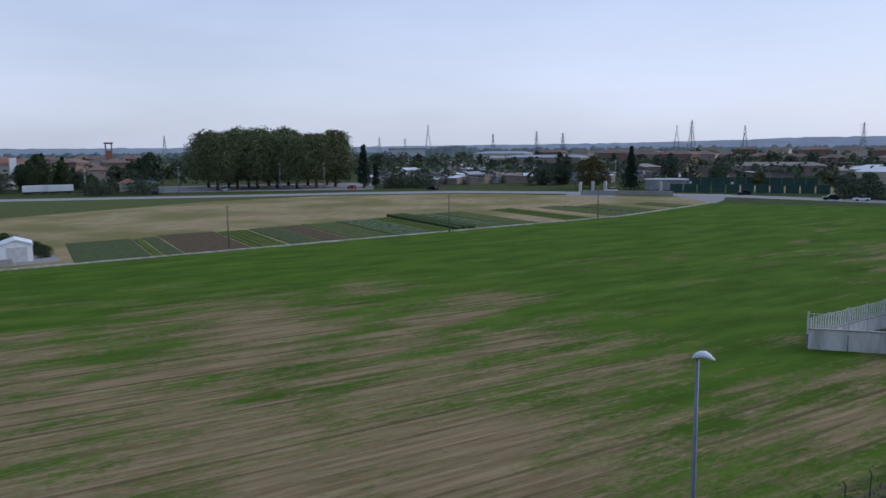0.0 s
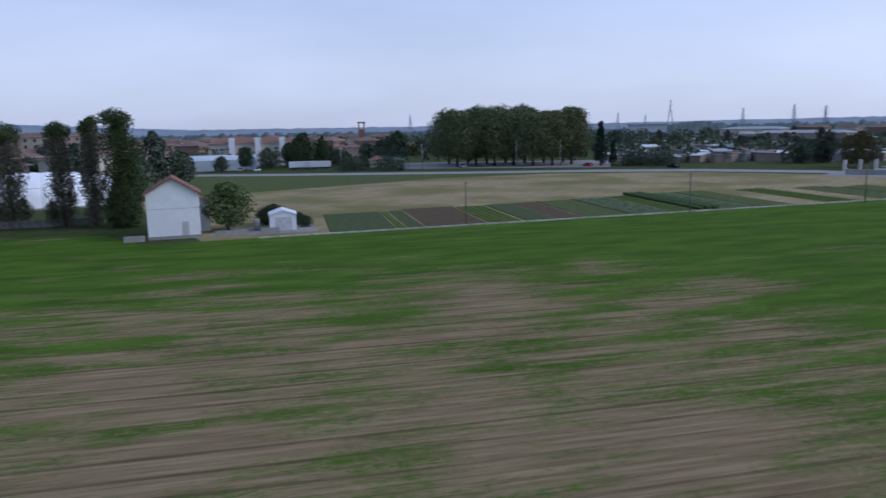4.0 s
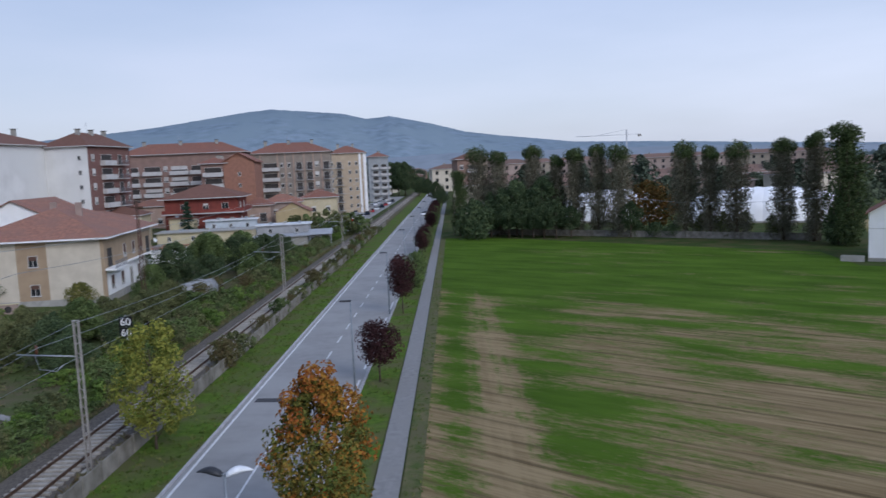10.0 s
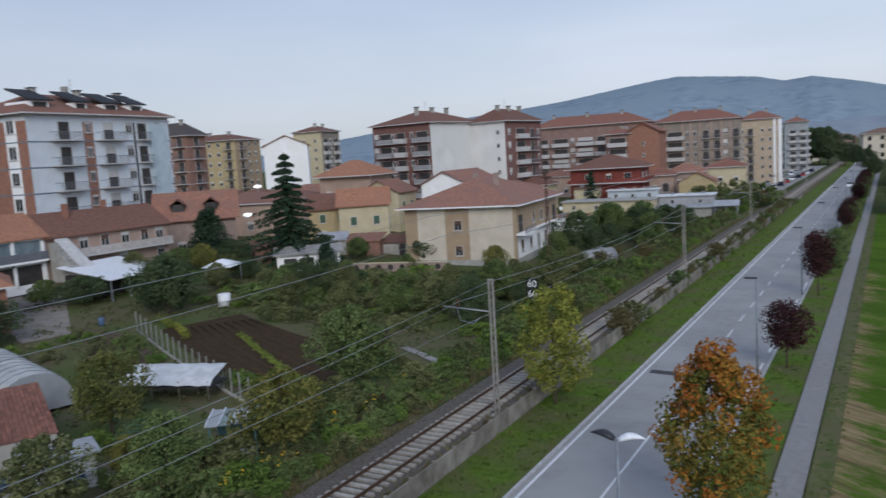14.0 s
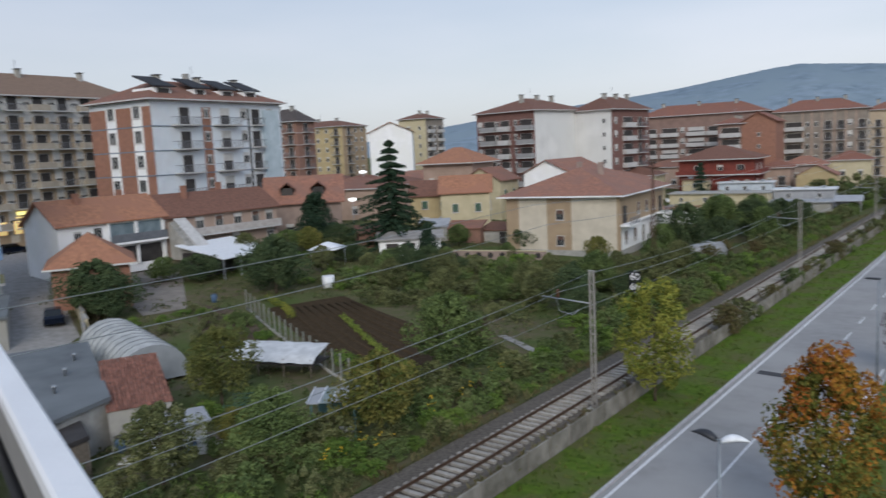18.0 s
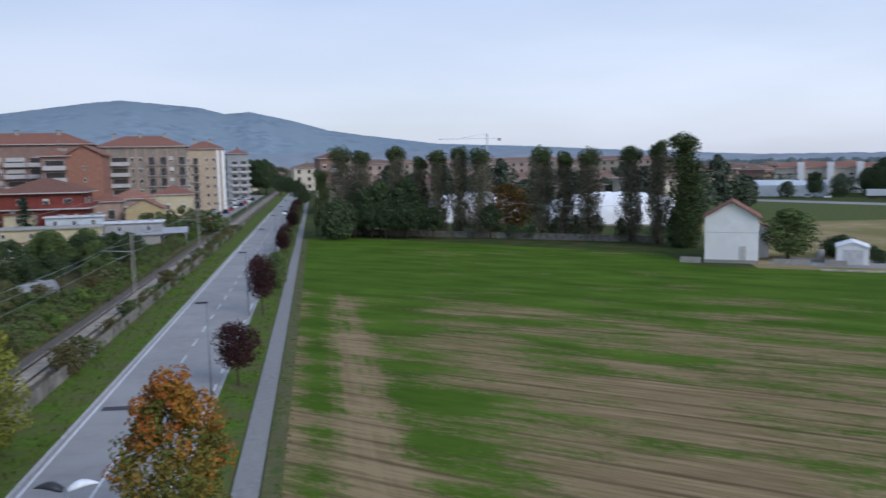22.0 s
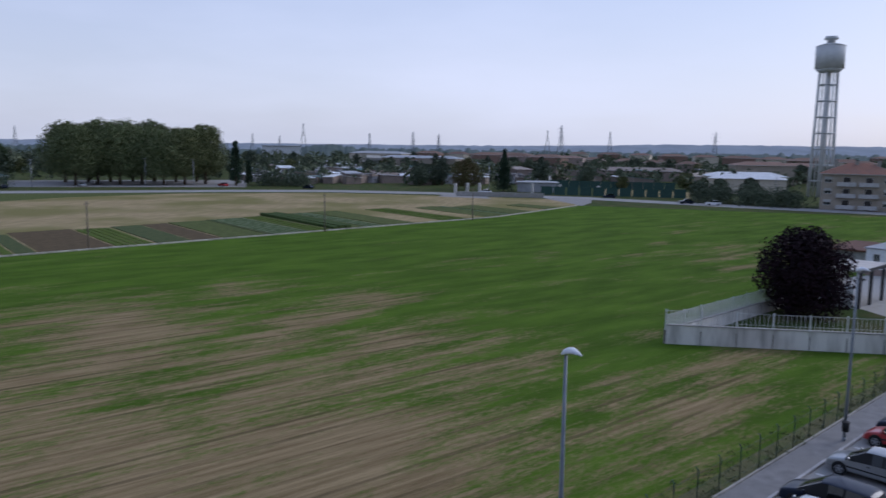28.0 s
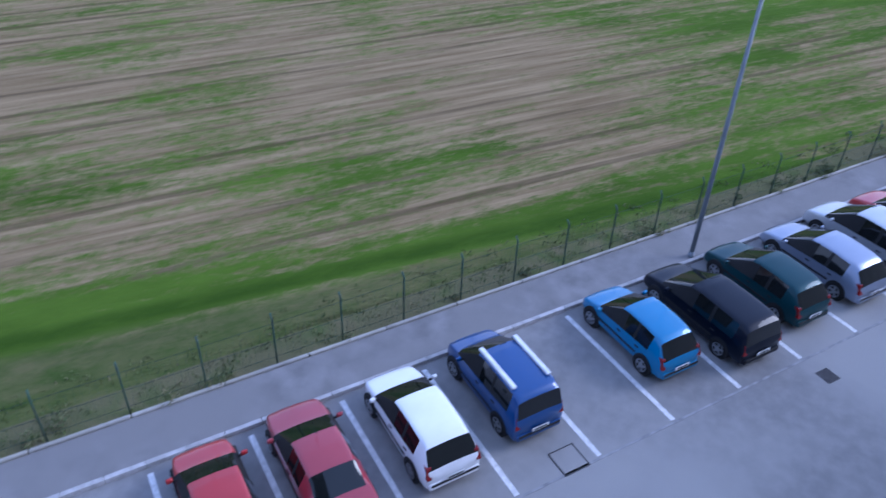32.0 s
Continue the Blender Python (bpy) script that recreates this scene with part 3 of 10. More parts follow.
for i in range(-13, 76):
    x, y = uw(i + 0.5, 14.18)
    part("kerb_stone", kb, None, kerb_run, at=pose(x, y, 0, 0, 0, math.degrees(math.atan2(U.y, U.x))))
plinth = thing("fence_plinth", 0, 0, 0, 0, "low rough concrete kerb under the fence", "plinth", "", "structure")
pm = mesh_of("plinth_block", box_bm(-1.24, 1.24, -0.06, 0.06, 0.0, 0.19, 0.03), CONCRETE)
for i in range(-5, 26):
    x, y = uw(i * 2.5 + 1.25, 15.9)
    part("plinth_block", pm, None, plinth, at=pose(x, y, 0, 0, 0, math.degrees(math.atan2(U.y, U.x))))
poly_sheet("fence_verge", [uw(-9.2, 15.98), uw(66.6, 15.98), uw(66.8, 17.1), uw(-9.2, 17.1)], 0.04, ROUGHGRASS, "weedy strip along the fence", category="verge")
lines = thing("bay_lines", 0, 0, 0, 0, "white painted parking bay lines", "road marking", "", "structure")
lm = mesh_of("bay_line", box_bm(-0.075, 0.075, -4.95, -0.1, 0.0, 0.016), PAINT)
ang = math.degrees(math.atan2(U.y, U.x))
BAY = [12.9 + 2.575 * k for k in range(-8, 22)]
for s in BAY:
    x, y = uw(s, 14.0)
    part("bay_line", lm, None, lines, at=pose(x, y, 0, 0, 0, ang))
lm = mesh_of("bay_end_line", box_bm(-20, 52, -0.035, 0.035, 0.0, 0.018), mat("worn_paint", (0.3, 0.3, 0.31), (0.19, 0.19, 0.2), 3.0, 0.85))
x, y = uw(12.9, 8.97)
part("bay_end_line", lm, None, lines, at=pose(x, y, 0, 0, 0, ang))

# --- railway
poly_sheet("ballast", [(-25.0, RY0), (-20.3, RY0), (-20.3, RY1), (-25.0, RY1)], 0.06, BALLAST, "brown-grey stone ballast of a single railway track", category="ballast")
poly_sheet("track_verge", [(-20.75, RY0), (-19.5, RY0), (-19.5, RY1), (-20.75, RY1)], 0.075, mat("weedy_cess", (0.12, 0.1, 0.062), (0.075, 0.08, 0.038), 1.6, 0.95, 0.7, 14, col3=(0.15, 0.12, 0.08), scale3=0.3), "strip of dry weeds between track and wall", category="verge")
railway = thing("railway_track", 0, 0, 0, 0, "single railway track with rusty rails on concrete sleepers", "railway track", "", "structure")
slm = mesh_of("sleeper", box_bm(-1.2, 1.2, -0.13, 0.13, 0.0, 0.17, 0.02), SLEEPER)
for i in range(300):
    part("sleeper", slm, None, railway, at=pose(-22.5, 22 + i * 0.62, 0.03))
bm = bmesh.new()
for i in range(500):
    y = 22 + (300 + i) * 0.62
    add_box(bm, -23.7, -21.3, y - 0.13, y + 0.13, 0.05, 0.2)
tagged(part("far_sleepers", bm, SLEEPER, railway), "", "", "", "stuff")
for x in (-23.25, -21.75):
    bm = bmesh.new()
    add_box(bm, x - 0.07, x + 0.07, RY0, RY1, 0.2, 0.225)
    add_box(bm, x - 0.018, x + 0.018, RY0, RY1, 0.22, 0.31)
    add_box(bm, x - 0.035, x + 0.035, RY0, RY1, 0.31, 0.348)
    r = part("rail", bm, RAIL, railway)
WALLC = mat("weathered_wall", (0.24, 0.225, 0.2), (0.14, 0.13, 0.11), 1.2, 0.95, 0.4, 15, rand=0.15)
wall = thing("railway_wall", 0, 0, 0, 0, "weathered grey precast concrete wall along the railway", "wall", "", "structure")
wm = mesh_of("wall_panel", box_bm(-0.05, 0.05, -0.98, 0.98, -0.05, 1.05, 0.01), WALLC)
wp = mesh_of("wall_post", box_bm(-0.08, 0.08, -0.07, 0.07, -0.05, 1.16, 0.015), WALLC)
for i in range(95):
    y = 16 + i * 2.1
    part("wall_panel", wm, None, wall, at=pose(-19.4, y + 1.05, 0))
    part("wall_post", wp, None, wall, at=pose(-19.4, y, 0))

# ---------------------------------------------------------------- buildings


def add_prism(bm, pts, y0, y1, mi=0):
    """A solid with the given outline in x and z, from y0 to y1."""
    a = [bm.verts.new((x, y0, z)) for x, z in pts]
    b = [bm.verts.new((x, y1, z)) for x, z in pts]
    k = len(pts)
    fs = [bm.faces.new(a), bm.faces.new(b[::-1])] + [bm.faces.new((a[(i + 1) % k], a[i], b[i], b[(i + 1) % k])) for i in range(k)]
    for f in fs:
        f.material_index = mi


def hip_roof(x0, x1, y0, y1, z, over=0.7, rise=2.0, thick=0.18):
    bm = bmesh.new()
    x0, x1, y0, y1 = x0 - over, x1 + over, y0 - over, y1 + over
    w, d = x1 - x0, y1 - y0
    h = min(w, d) / 2
    if w >= d:
        r0, r1 = (x0 + h, (y0 + y1) / 2), (x1 - h - 0.01, (y0 + y1) / 2)
    else:
        r0, r1 = ((x0 + x1) / 2, y0 + h), ((x0 + x1) / 2, y1 - h - 0.01)
    lo = [bm.verts.new(p) for p in ((x0, y0, z), (x1, y0, z), (x1, y1, z), (x0, y1, z))]
    up = [bm.verts.new(p) for p in ((x0, y0, z + thick), (x1, y0, z + thick), (x1, y1, z + thick), (x0, y1, z + thick))]
    a, b = bm.verts.new((*r0, z + thick + rise)), bm.verts.new((*r1, z + thick + rise))
    bm.faces.new(lo[::-1])
    for i in range(4):
        f = bm.faces.new((lo[i], lo[(i + 1) % 4], up[(i + 1) % 4], up[i]))
        f.material_index = 1
    if w >= d:
        for f in ((up[0], up[1], b, a), (up[1], up[2], b), (up[2], up[3], a, b), (up[3], up[0], a)):
            bm.faces.new(f)
    else:
        for f in ((up[0], up[1], a), (up[1], up[2], b, a), (up[2], up[3], b), (up[3], up[0], a, b)):
            bm.faces.new(f)
    return bm


def gable_roof(x0, x1, y0, y1, z, over=0.5, rise=2.0, thick=0.16, along="y"):
    """Ridge along the given axis."""
    bm = bmesh.new()
    if along == "y":
        m, hw = (x0 + x1) / 2, (x1 - x0) / 2 + over
        drop = rise * over / max((x1 - x0) / 2, 0.1)
        pts = [(m - hw, z - drop), (m, z + rise), (m + hw, z - drop), (m + hw, z - drop + thick), (m, z + rise + thick), (m - hw, z - drop + thick)]
        add_prism(bm, pts, y0 - over, y1 + over)
    else:
        m, hw = (y0 + y1) / 2, (y1 - y0) / 2 + over
        drop = rise * over / max((y1 - y0) / 2, 0.1)
        pts = [(m - hw, z - drop), (m, z + rise), (m + hw, z - drop), (m + hw, z - drop + thick), (m, z + rise + thick), (m - hw, z - drop + thick)]
        add_prism(bm, pts, -(x1 + over), -(x0 - over))
        bmesh.ops.rotate(bm, verts=bm.verts[:], cent=(0, 0, 0), matrix=Matrix.Rotation(radians(90), 3, "Z"))
    bmesh.ops.recalc_face_normals(bm, faces=bm.faces)
    return bm


SHUTTER = mat("roller_shutter", (0.5, 0.49, 0.47), (0.42, 0.41, 0.39), 2.0, 0.7, rand=0.25)
FRAMEW = mat("window_frame_paint", (0.55, 0.54, 0.52), None, 2.0, 0.6)
BALC = mat("balcony_concrete", (0.5, 0.49, 0.48), (0.4, 0.39, 0.38), 1.5, 0.9)
RAILING = mat("balcony_railing", (0.17, 0.18, 0.2), None, 3.0, 0.5, metal=0.3)
# dark colour for doors, and for panels that stand in for shaded openings
DOORSHADE = mat("dark_opening", (0.05, 0.045, 0.043), (0.03, 0.027, 0.026), 1.0, 0.6)
GREENSH = mat("green_shutter", (0.05, 0.1, 0.07), None, 3.0, 0.6)
BROWNSH = mat("brown_shutter", (0.11, 0.06, 0.045), None, 3.0, 0.6)


def relief(bm, xs, zs, cells, back=0.02):
    """One connected shell in front of a wall: cells[i, j] gives (how far proud, material) for each field between xs and zs. Outward is -y."""
    def quad(a, b, c, d, m):
        bm.faces.new([bm.verts.new(p) for p in (a, b, c, d)]).material_index = m

    for (i, j), (d, m) in cells.items():
        x0, x1, z0, z1 = xs[i], xs[i + 1], zs[j], zs[j + 1]
        quad((x0, -d, z0), (x1, -d, z0), (x1, -d, z1), (x0, -d, z1), m)
        for (ni, nj), (p, q) in (((i - 1, j), ((x0, z1), (x0, z0))), ((i + 1, j), ((x1, z0), (x1, z1))), ((i, j - 1), ((x0, z0), (x1, z0))), ((i, j + 1), ((x1, z1), (x0, z1)))):
            e = cells[ni, nj][0] if (ni, nj) in cells else -back
            if e < d - 1e-6:
                quad((p[0], -e, p[1]), (q[0], -e, q[1]), (q[0], -d, q[1]), (p[0], -d, p[1]), m)
    bmesh.ops.remove_doubles(bm, verts=bm.verts[:], dist=1e-5)
    bmesh.ops.recalc_face_normals(bm, faces=bm.faces[:])


def window_mesh(w, h, closed=0.3, shutter=None):
    """A window on a wall: frame, panes set back in it, sill, a roller shutter partly down. Outward is -y."""
    bm = bmesh.new()
    f = 0.07
    xs = [-w / 2 - 0.08, -w / 2, -w / 2 + f, -0.03, 0.03, w / 2 - f, w / 2, w / 2 + 0.08]
    zs = [-0.06, 0.0, f] + ([h - f - (h - 2 * f) * closed] if closed > 0 else []) + [h - f, h]
    cells = {(i, 0): (0.16, 3) for i in range(7)}
    top = len(zs) - 2
    for i in range(1, 6):
        for j in range(1, top + 1):
            frame_cell = i in (1, 5) or j in (1, top)
            if frame_cell:
                cells[i, j] = (0.07, 0)
            elif closed > 0 and j == top - 1:
                cells[i, j] = (0.05, 2)
            else:
                cells[i, j] = (0.065, 0) if i == 3 else (0.02, 1)
    relief(bm, xs, zs, cells)
    return mesh_of("window", bm, [FRAMEW, GLASS, shutter or SHUTTER, BALC])


def balcony_mesh(w, depth=1.1, solid=False, door=1.6, pm=None, awn=None):
    """A balcony: slab, parapet or barred railing, and the dark french door behind. A wide door stands in for loggia
    shade.
    """
    bm = bmesh.new()
    add_box(bm, -w / 2, w / 2, -depth, 0.02, -0.16, 0.0, 0)
    if solid:
        add_box(bm, -w / 2, w / 2, -depth, -depth + 0.08, 0.0, 0.95, 1)
        add_box(bm, -w / 2, -w / 2 + 0.08, -depth + 0.08, 0.0, 0.0, 0.95, 1)
        add_box(bm, w / 2 - 0.08, w / 2, -depth + 0.08, 0.0, 0.0, 0.95, 1)
    else:
        add_box(bm, -w / 2, w / 2, -depth, -depth + 0.04, 0.94, 1.0, 1)
        k = max(6, int(w / 0.22))
        for i in range(k + 1):
            x = -w / 2 + 0.015 + i * (w - 0.03) / k
            add_box(bm, x - 0.015, x + 0.015, -depth + 0.005, -depth + 0.035, 0.0, 0.94, 1)
        for x in (-w / 2, w / 2 - 0.04):
            add_box(bm, x, x + 0.04, -depth + 0.04, 0.0, 0.94, 1.0, 1)
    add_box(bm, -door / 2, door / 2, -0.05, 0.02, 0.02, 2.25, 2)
    add_box(bm, -door / 2 - 0.07, -door / 2, -0.07, 0.02, 0.02, 2.32, 3)
    add_box(bm, door / 2, door / 2 + 0.07, -0.07, 0.02, 0.02, 2.32, 3)
    add_box(bm, -door / 2, door / 2, -0.07, 0.02, 2.25, 2.32, 3)
    if awn:
        add_box(bm, -door / 2, door / 2, -0.062, -0.052, 1.3, 2.25, 4)
    return mesh_of("balcony", bm, [BALC, pm or RAILING, DOORSHADE, FRAMEW, awn or SHUTTER])


SPLITS = {}


def place_opening(me, root, at, split=False):
    """Sets a window or balcony into a wall; where split, its pane, shutter, sill, railing and door are parts under it."""
    kind = me.name.split(".")[0]
    if not split:
        return part(kind, me, None, root, at=at)
    if me.name not in SPLITS:
        names = ("window", "pane", "shutter", "sill") if kind == "window" else ("balcony", "railing", "french_door", "door_frame", "blind")
        out = []
        for i, nm in enumerate(names):
            sb = bmesh.new()
            sb.from_mesh(me)
            bmesh.ops.delete(sb, geom=[f for f in sb.faces if f.material_index != i], context="FACES")
            if len(sb.faces):
                for f in sb.faces:
                    f.material_index = 0
                out.append((nm, mesh_of(nm, sb, me.materials[i])))
            else:
                sb.free()
        SPLITS[me.name] = out
    base = part(SPLITS[me.name][0][0], SPLITS[me.name][0][1], None, root, at=at)
    for nm, m2 in SPLITS[me.name][1:]:
        part(nm, m2, None, base)
    return base


def block(name, corner, turn, length, depth, floors, fh, wallm, label, eave=None, south=(), east=(), roofm=None, rise=2.2, eastm=None, band=None, base=0.0, over=0.8, category="apartment building", z0=None, bands=True, split=False):
    """A block of flats. Local frame: its corner at the origin, the south face along -x, the east face along +y.
    south, east: columns of (metres from the corner, mesh, height above the floor, first floor, last floor)."""
    x, y = corner
    g0 = (hz(x) if z0 is None else z0)
    root = thing(name, x, y, g0, turn, label, category)
    hgt = floors * fh + base if eave is None else eave - g0
    bm = bmesh.new()
    add_box(bm, -length, 0, 0, depth, -1.5, hgt, 0)
    bm.faces.ensure_lookup_table()
    if eastm:
        bm.faces[3].material_index = 1
    part("wall", bm, [wallm, eastm or wallm], root)
    if bands:
        for k in range(1, floors):
            z = base + k * fh
            if z < hgt - 0.5:
                part("string_course", box_bm(-length - 0.06, 0.06, -0.06, depth + 0.06, z - 0.14, z), band or BALC, root)
    part("roof", hip_roof(-length, 0, 0, depth, hgt, over, rise), [roofm or ROOF, BALC], root)
    long_x = length >= depth
    for i in range(3 if max(length, depth) > 16 else 2):
        t = (i + 0.8) / (3.4 if max(length, depth) > 16 else 2.4)
        cx, cy = (-length * t, depth * 0.42) if long_x else (-length * 0.42, depth * t)
        part("chimney", box_bm(cx - 0.45, cx + 0.45, cy - 0.35, cy + 0.35, hgt + rise * 0.4, hgt + rise + 0.75, 0.03), CONCRETE, root)
        part("chimney_cap", box_bm(cx - 0.6, cx + 0.6, cy - 0.5, cy + 0.5, hgt + rise + 0.76, hgt + rise + 0.86), DARKMETAL, root)
    bma = bmesh.new()
    ax, ay = -length * 0.55, depth * 0.55
    add_tube(bma, [(ax, ay, hgt + rise * 0.5), (ax, ay, hgt + rise + 2.6)], 0.03, 5)
    for k in range(4):
        add_tube(bma, [(ax - 0.5 + 0.08 * k, ay, hgt + rise + 1.7 + 0.25 * k), (ax + 0.5 - 0.08 * k, ay, hgt + rise + 1.7 + 0.25 * k)], 0.015, 4)
    part("aerial", bma, METALGREY, root)
    for face, cols in (("s", south), ("e", east)):
        for pos, me, up, f0, f1 in cols:
            for k in range(f0, f1 + 1):
                z = base + k * fh + up
                m = pose(-pos, -0.001, z) if face == "s" else pose(0.001, pos, z, 0, 0, 90)
                place_opening(me, root, m, split)
    return root


W12 = window_mesh(1.2, 1.5, 0.3)
W12d = window_mesh(1.3, 1.6, 0.0)
W12c = window_mesh(1.2, 1.5, 0.75)
W9 = window_mesh(0.9, 1.4, 0.15)
W9b = window_mesh(0.8, 1.0, 0.0)
W16 = window_mesh(1.8, 1.5, 0.45)
WGR = window_mesh(1.1, 1.5, 0.9, GREENSH)
WBR = window_mesh(1.2, 1.5, 0.4, BROWNSH)
WBRt = window_mesh(1.3, 1.8, 0.7, BROWNSH)
B3 = balcony_mesh(3.2)
# doors wider than 2 m are dark strips in place of loggia shade
B3s = balcony_mesh(3.2, solid=True, pm=BALC, door=2.4)
B4 = balcony_mesh(4.4)
B4s = balcony_mesh(4.6, solid=True, pm=BALC)
B4a = balcony_mesh(4.4, awn=SHUTTER)
B2 = balcony_mesh(2.2, 0.9)
B5s = balcony_mesh(5.2, solid=True, pm=BALC, door=4.3)
B5a = balcony_mesh(5.2, solid=True, pm=BALC, door=4.3, awn=BALC)

REDBROWN = mat("red_brown_brick", (0.2, 0.105, 0.085), (0.15, 0.08, 0.065), 2.0, 0.9, 0.2, 15)
BRICKOR = mat("orange_brick", (0.295, 0.148, 0.104), (0.235, 0.12, 0.085), 2.0, 0.9, 0.2, 15)
PINKREND = mat("pink_render", (0.38, 0.28, 0.23), (0.32, 0.235, 0.19), 0.7, 0.9, 0.1, 12)
CREAM = mat("cream_render", (0.56, 0.505, 0.415), (0.48, 0.43, 0.35), 0.7, 0.9, 0.1, 12)
YELLOW = mat("yellow_render", (0.44, 0.35, 0.2), (0.38, 0.3, 0.17), 0.7, 0.9, 0.1, 12)
PALEYEL = mat("pale_yellow_render", (0.5, 0.44, 0.3), (0.43, 0.375, 0.25), 0.7, 0.9, 0.1, 12)
GREYREND = mat("grey_green_render", (0.43, 0.45, 0.42), (0.36, 0.38, 0.355), 0.5, 0.9, 0.15, 12, col3=(0.38, 0.4, 0.38), scale3=0.25)
BLUEREND = mat("pale_blue_render", (0.62, 0.665, 0.7), (0.53, 0.58, 0.62), 0.6, 0.9, 0.1, 12, col3=(0.57, 0.6, 0.63), scale3=0.4)
REDREND = mat("red_render", (0.195, 0.05, 0.038), (0.15, 0.04, 0.032), 0.8, 0.9, 0.1, 12)
OCHRE = mat("ochre_render", (0.36, 0.27, 0.18), (0.31, 0.23, 0.155), 0.7, 0.9, 0.1, 12)
GREYPINK = mat("grey_pink_render", (0.31, 0.235, 0.205), (0.25, 0.19, 0.165), 0.7, 0.9, 0.1, 12)
BRICKMUT = mat("muted_brick", (0.26, 0.145, 0.11), (0.2, 0.115, 0.09), 2.0, 0.9, 0.2, 15)
DULLCREAM = mat("dull_cream_render", (0.46, 0.385, 0.3), (0.39, 0.325, 0.25), 0.7, 0.9, 0.1, 12)
TILTT = 7.5

GABLEGREY = mat("weathered_white_render", (0.66, 0.655, 0.64), (0.56, 0.555, 0.54), 0.25, 0.9, 0.1, 12, col3=(0.6, 0.6, 0.585), scale3=0.1)
# the red-brown block with its blind white gable wall
# its wide dark door paints the shade of a deep loggia
B4d = balcony_mesh(4.2, 1.3, solid=True, door=3.2, pm=mat("grey_balcony_front", (0.3, 0.3, 0.3), (0.24, 0.24, 0.24), 1.2, 0.9))
DARKBRICK = mat("dark_red_brick", (0.19, 0.1, 0.085), (0.14, 0.075, 0.065), 2.0, 0.9, 0.2, 15)
redblock = block("apartment_building", (-88.3, 147.6), -4, 16.4, 20.9, 6, 3.1, DARKBRICK, "red-brown apartment block with a blind white side wall", 23.7, south=[(2.3, B4d, 0.1, 0, 5), (5.2, W9, 1.0, 0, 5), (8.2, B3s, 0.1, 0, 5), (10.4, W9, 0.9, 0, 5), (12.6, B4d, 0.1, 0, 5), (15.4, W12c, 0.9, 0, 5)], eastm=GABLEGREY, roofm=ROOFBR, bands=False, base=0.8, rise=3.2)
whiteblock = block("apartment_building", (-77.6, 163.5), -4, 10, 18.4, 6, 3.1, GABLEGREY, "white apartment block with a brown balconied side and tiled roof", 23.3, south=[(1.9, W9b, 1.1, 1, 5)], east=[(2.0, W12c, 0.9, 1, 5), (7.6, B5s, 0.1, 1, 5), (13.6, B4, 0.1, 1, 5), (16.9, W9, 0.9, 1, 5)], eastm=DARKBRICK, roofm=ROOFBR, bands=False, base=1.5, rise=3.2)
ROOFRED = mat("red_tiles", (0.245, 0.107, 0.073), (0.175, 0.08, 0.058), 2.2, 0.9, 0.5, 9, col3=(0.2, 0.095, 0.07), scale3=0.3)
FBRICK0 = mat("dull_brick", (0.25, 0.165, 0.13), (0.2, 0.13, 0.105), 0.7)
GREYTAN = mat("grey_tan_render", (0.27, 0.232, 0.195), (0.22, 0.188, 0.16), 0.7, 0.9, 0.1, 12)
PEACH = mat("peach_render", (0.45, 0.36, 0.26), (0.39, 0.31, 0.225), 0.7, 0.9, 0.1, 12)
PINKBR = mat("brown_pink_render", (0.25, 0.165, 0.14), (0.2, 0.135, 0.115), 0.7, 0.9, 0.1, 12)
GREYBL = mat("grey_blue_render", (0.31, 0.325, 0.34), (0.25, 0.265, 0.28), 0.7, 0.9, 0.1, 12)
block("apartment_building", (-60.2, 222.2), TILTT, 35, 14, 6, 3.1, PINKBR, "long brown-pink apartment block with rows of loggias", 22.4, south=[(1.8, W12c, 1, 0, 5), (12.6, B5s, .1, 0, 5), (18.2, B5a, .1, 0, 1), (18.2, B5s, .1, 2, 3), (18.2, B5a, .1, 4, 5), (22.0, W12c, 1, 0, 5), (25.6, B5s, .1, 0, 2), (25.6, B5a, .1, 3, 3), (25.6, B5s, .1, 4, 5), (30.8, B3s, .1, 0, 5), (33.6, W12c, 1, 0, 5)], bands=False, base=0.5, roofm=ROOFRED, rise=3.2)
block("apartment_building", (-60.5, 204.6), TILTT, 6.4, 16, 6, 3.0, PINKBR, "balcony wing of the brown-pink apartment block", 19.0, south=[(3.2, B5s, .1, 0, 5)], bands=False, roofm=ROOFRED, rise=1.6)
eb = block("apartment_building", (-37.5, 237.1), TILTT, 24.2, 14, 6, 3.1, GREYTAN, "grey-tan apartment block with pale balcony columns under a red tiled roof", 21.8, south=[(1.3, B2, .1, 0, 5), (4.2, W12c, 1, 0, 5), (6.4, B2, .1, 0, 5), (9.6, B2, .1, 0, 5), (12.6, W9, 1, 0, 5), (14.8, W9, 1, 0, 5), (18.2, B5s, .1, 0, 5), (22.3, W9, 1, 0, 5)], bands=False, base=1.0, east=[(3, B3, .1, 0, 5), (8, W12, 1, 0, 5)], roofm=ROOFRED, rise=3.2)
for x0 in (2.7, 5.2, 8.0, 11.2, 13.7, 16.0, 21.2, 23.4):
    part("pilaster", box_bm(-x0 - 0.22, -x0 + 0.22, -0.22, 0.01, -0.5, 21.6), PINKREND, eb)
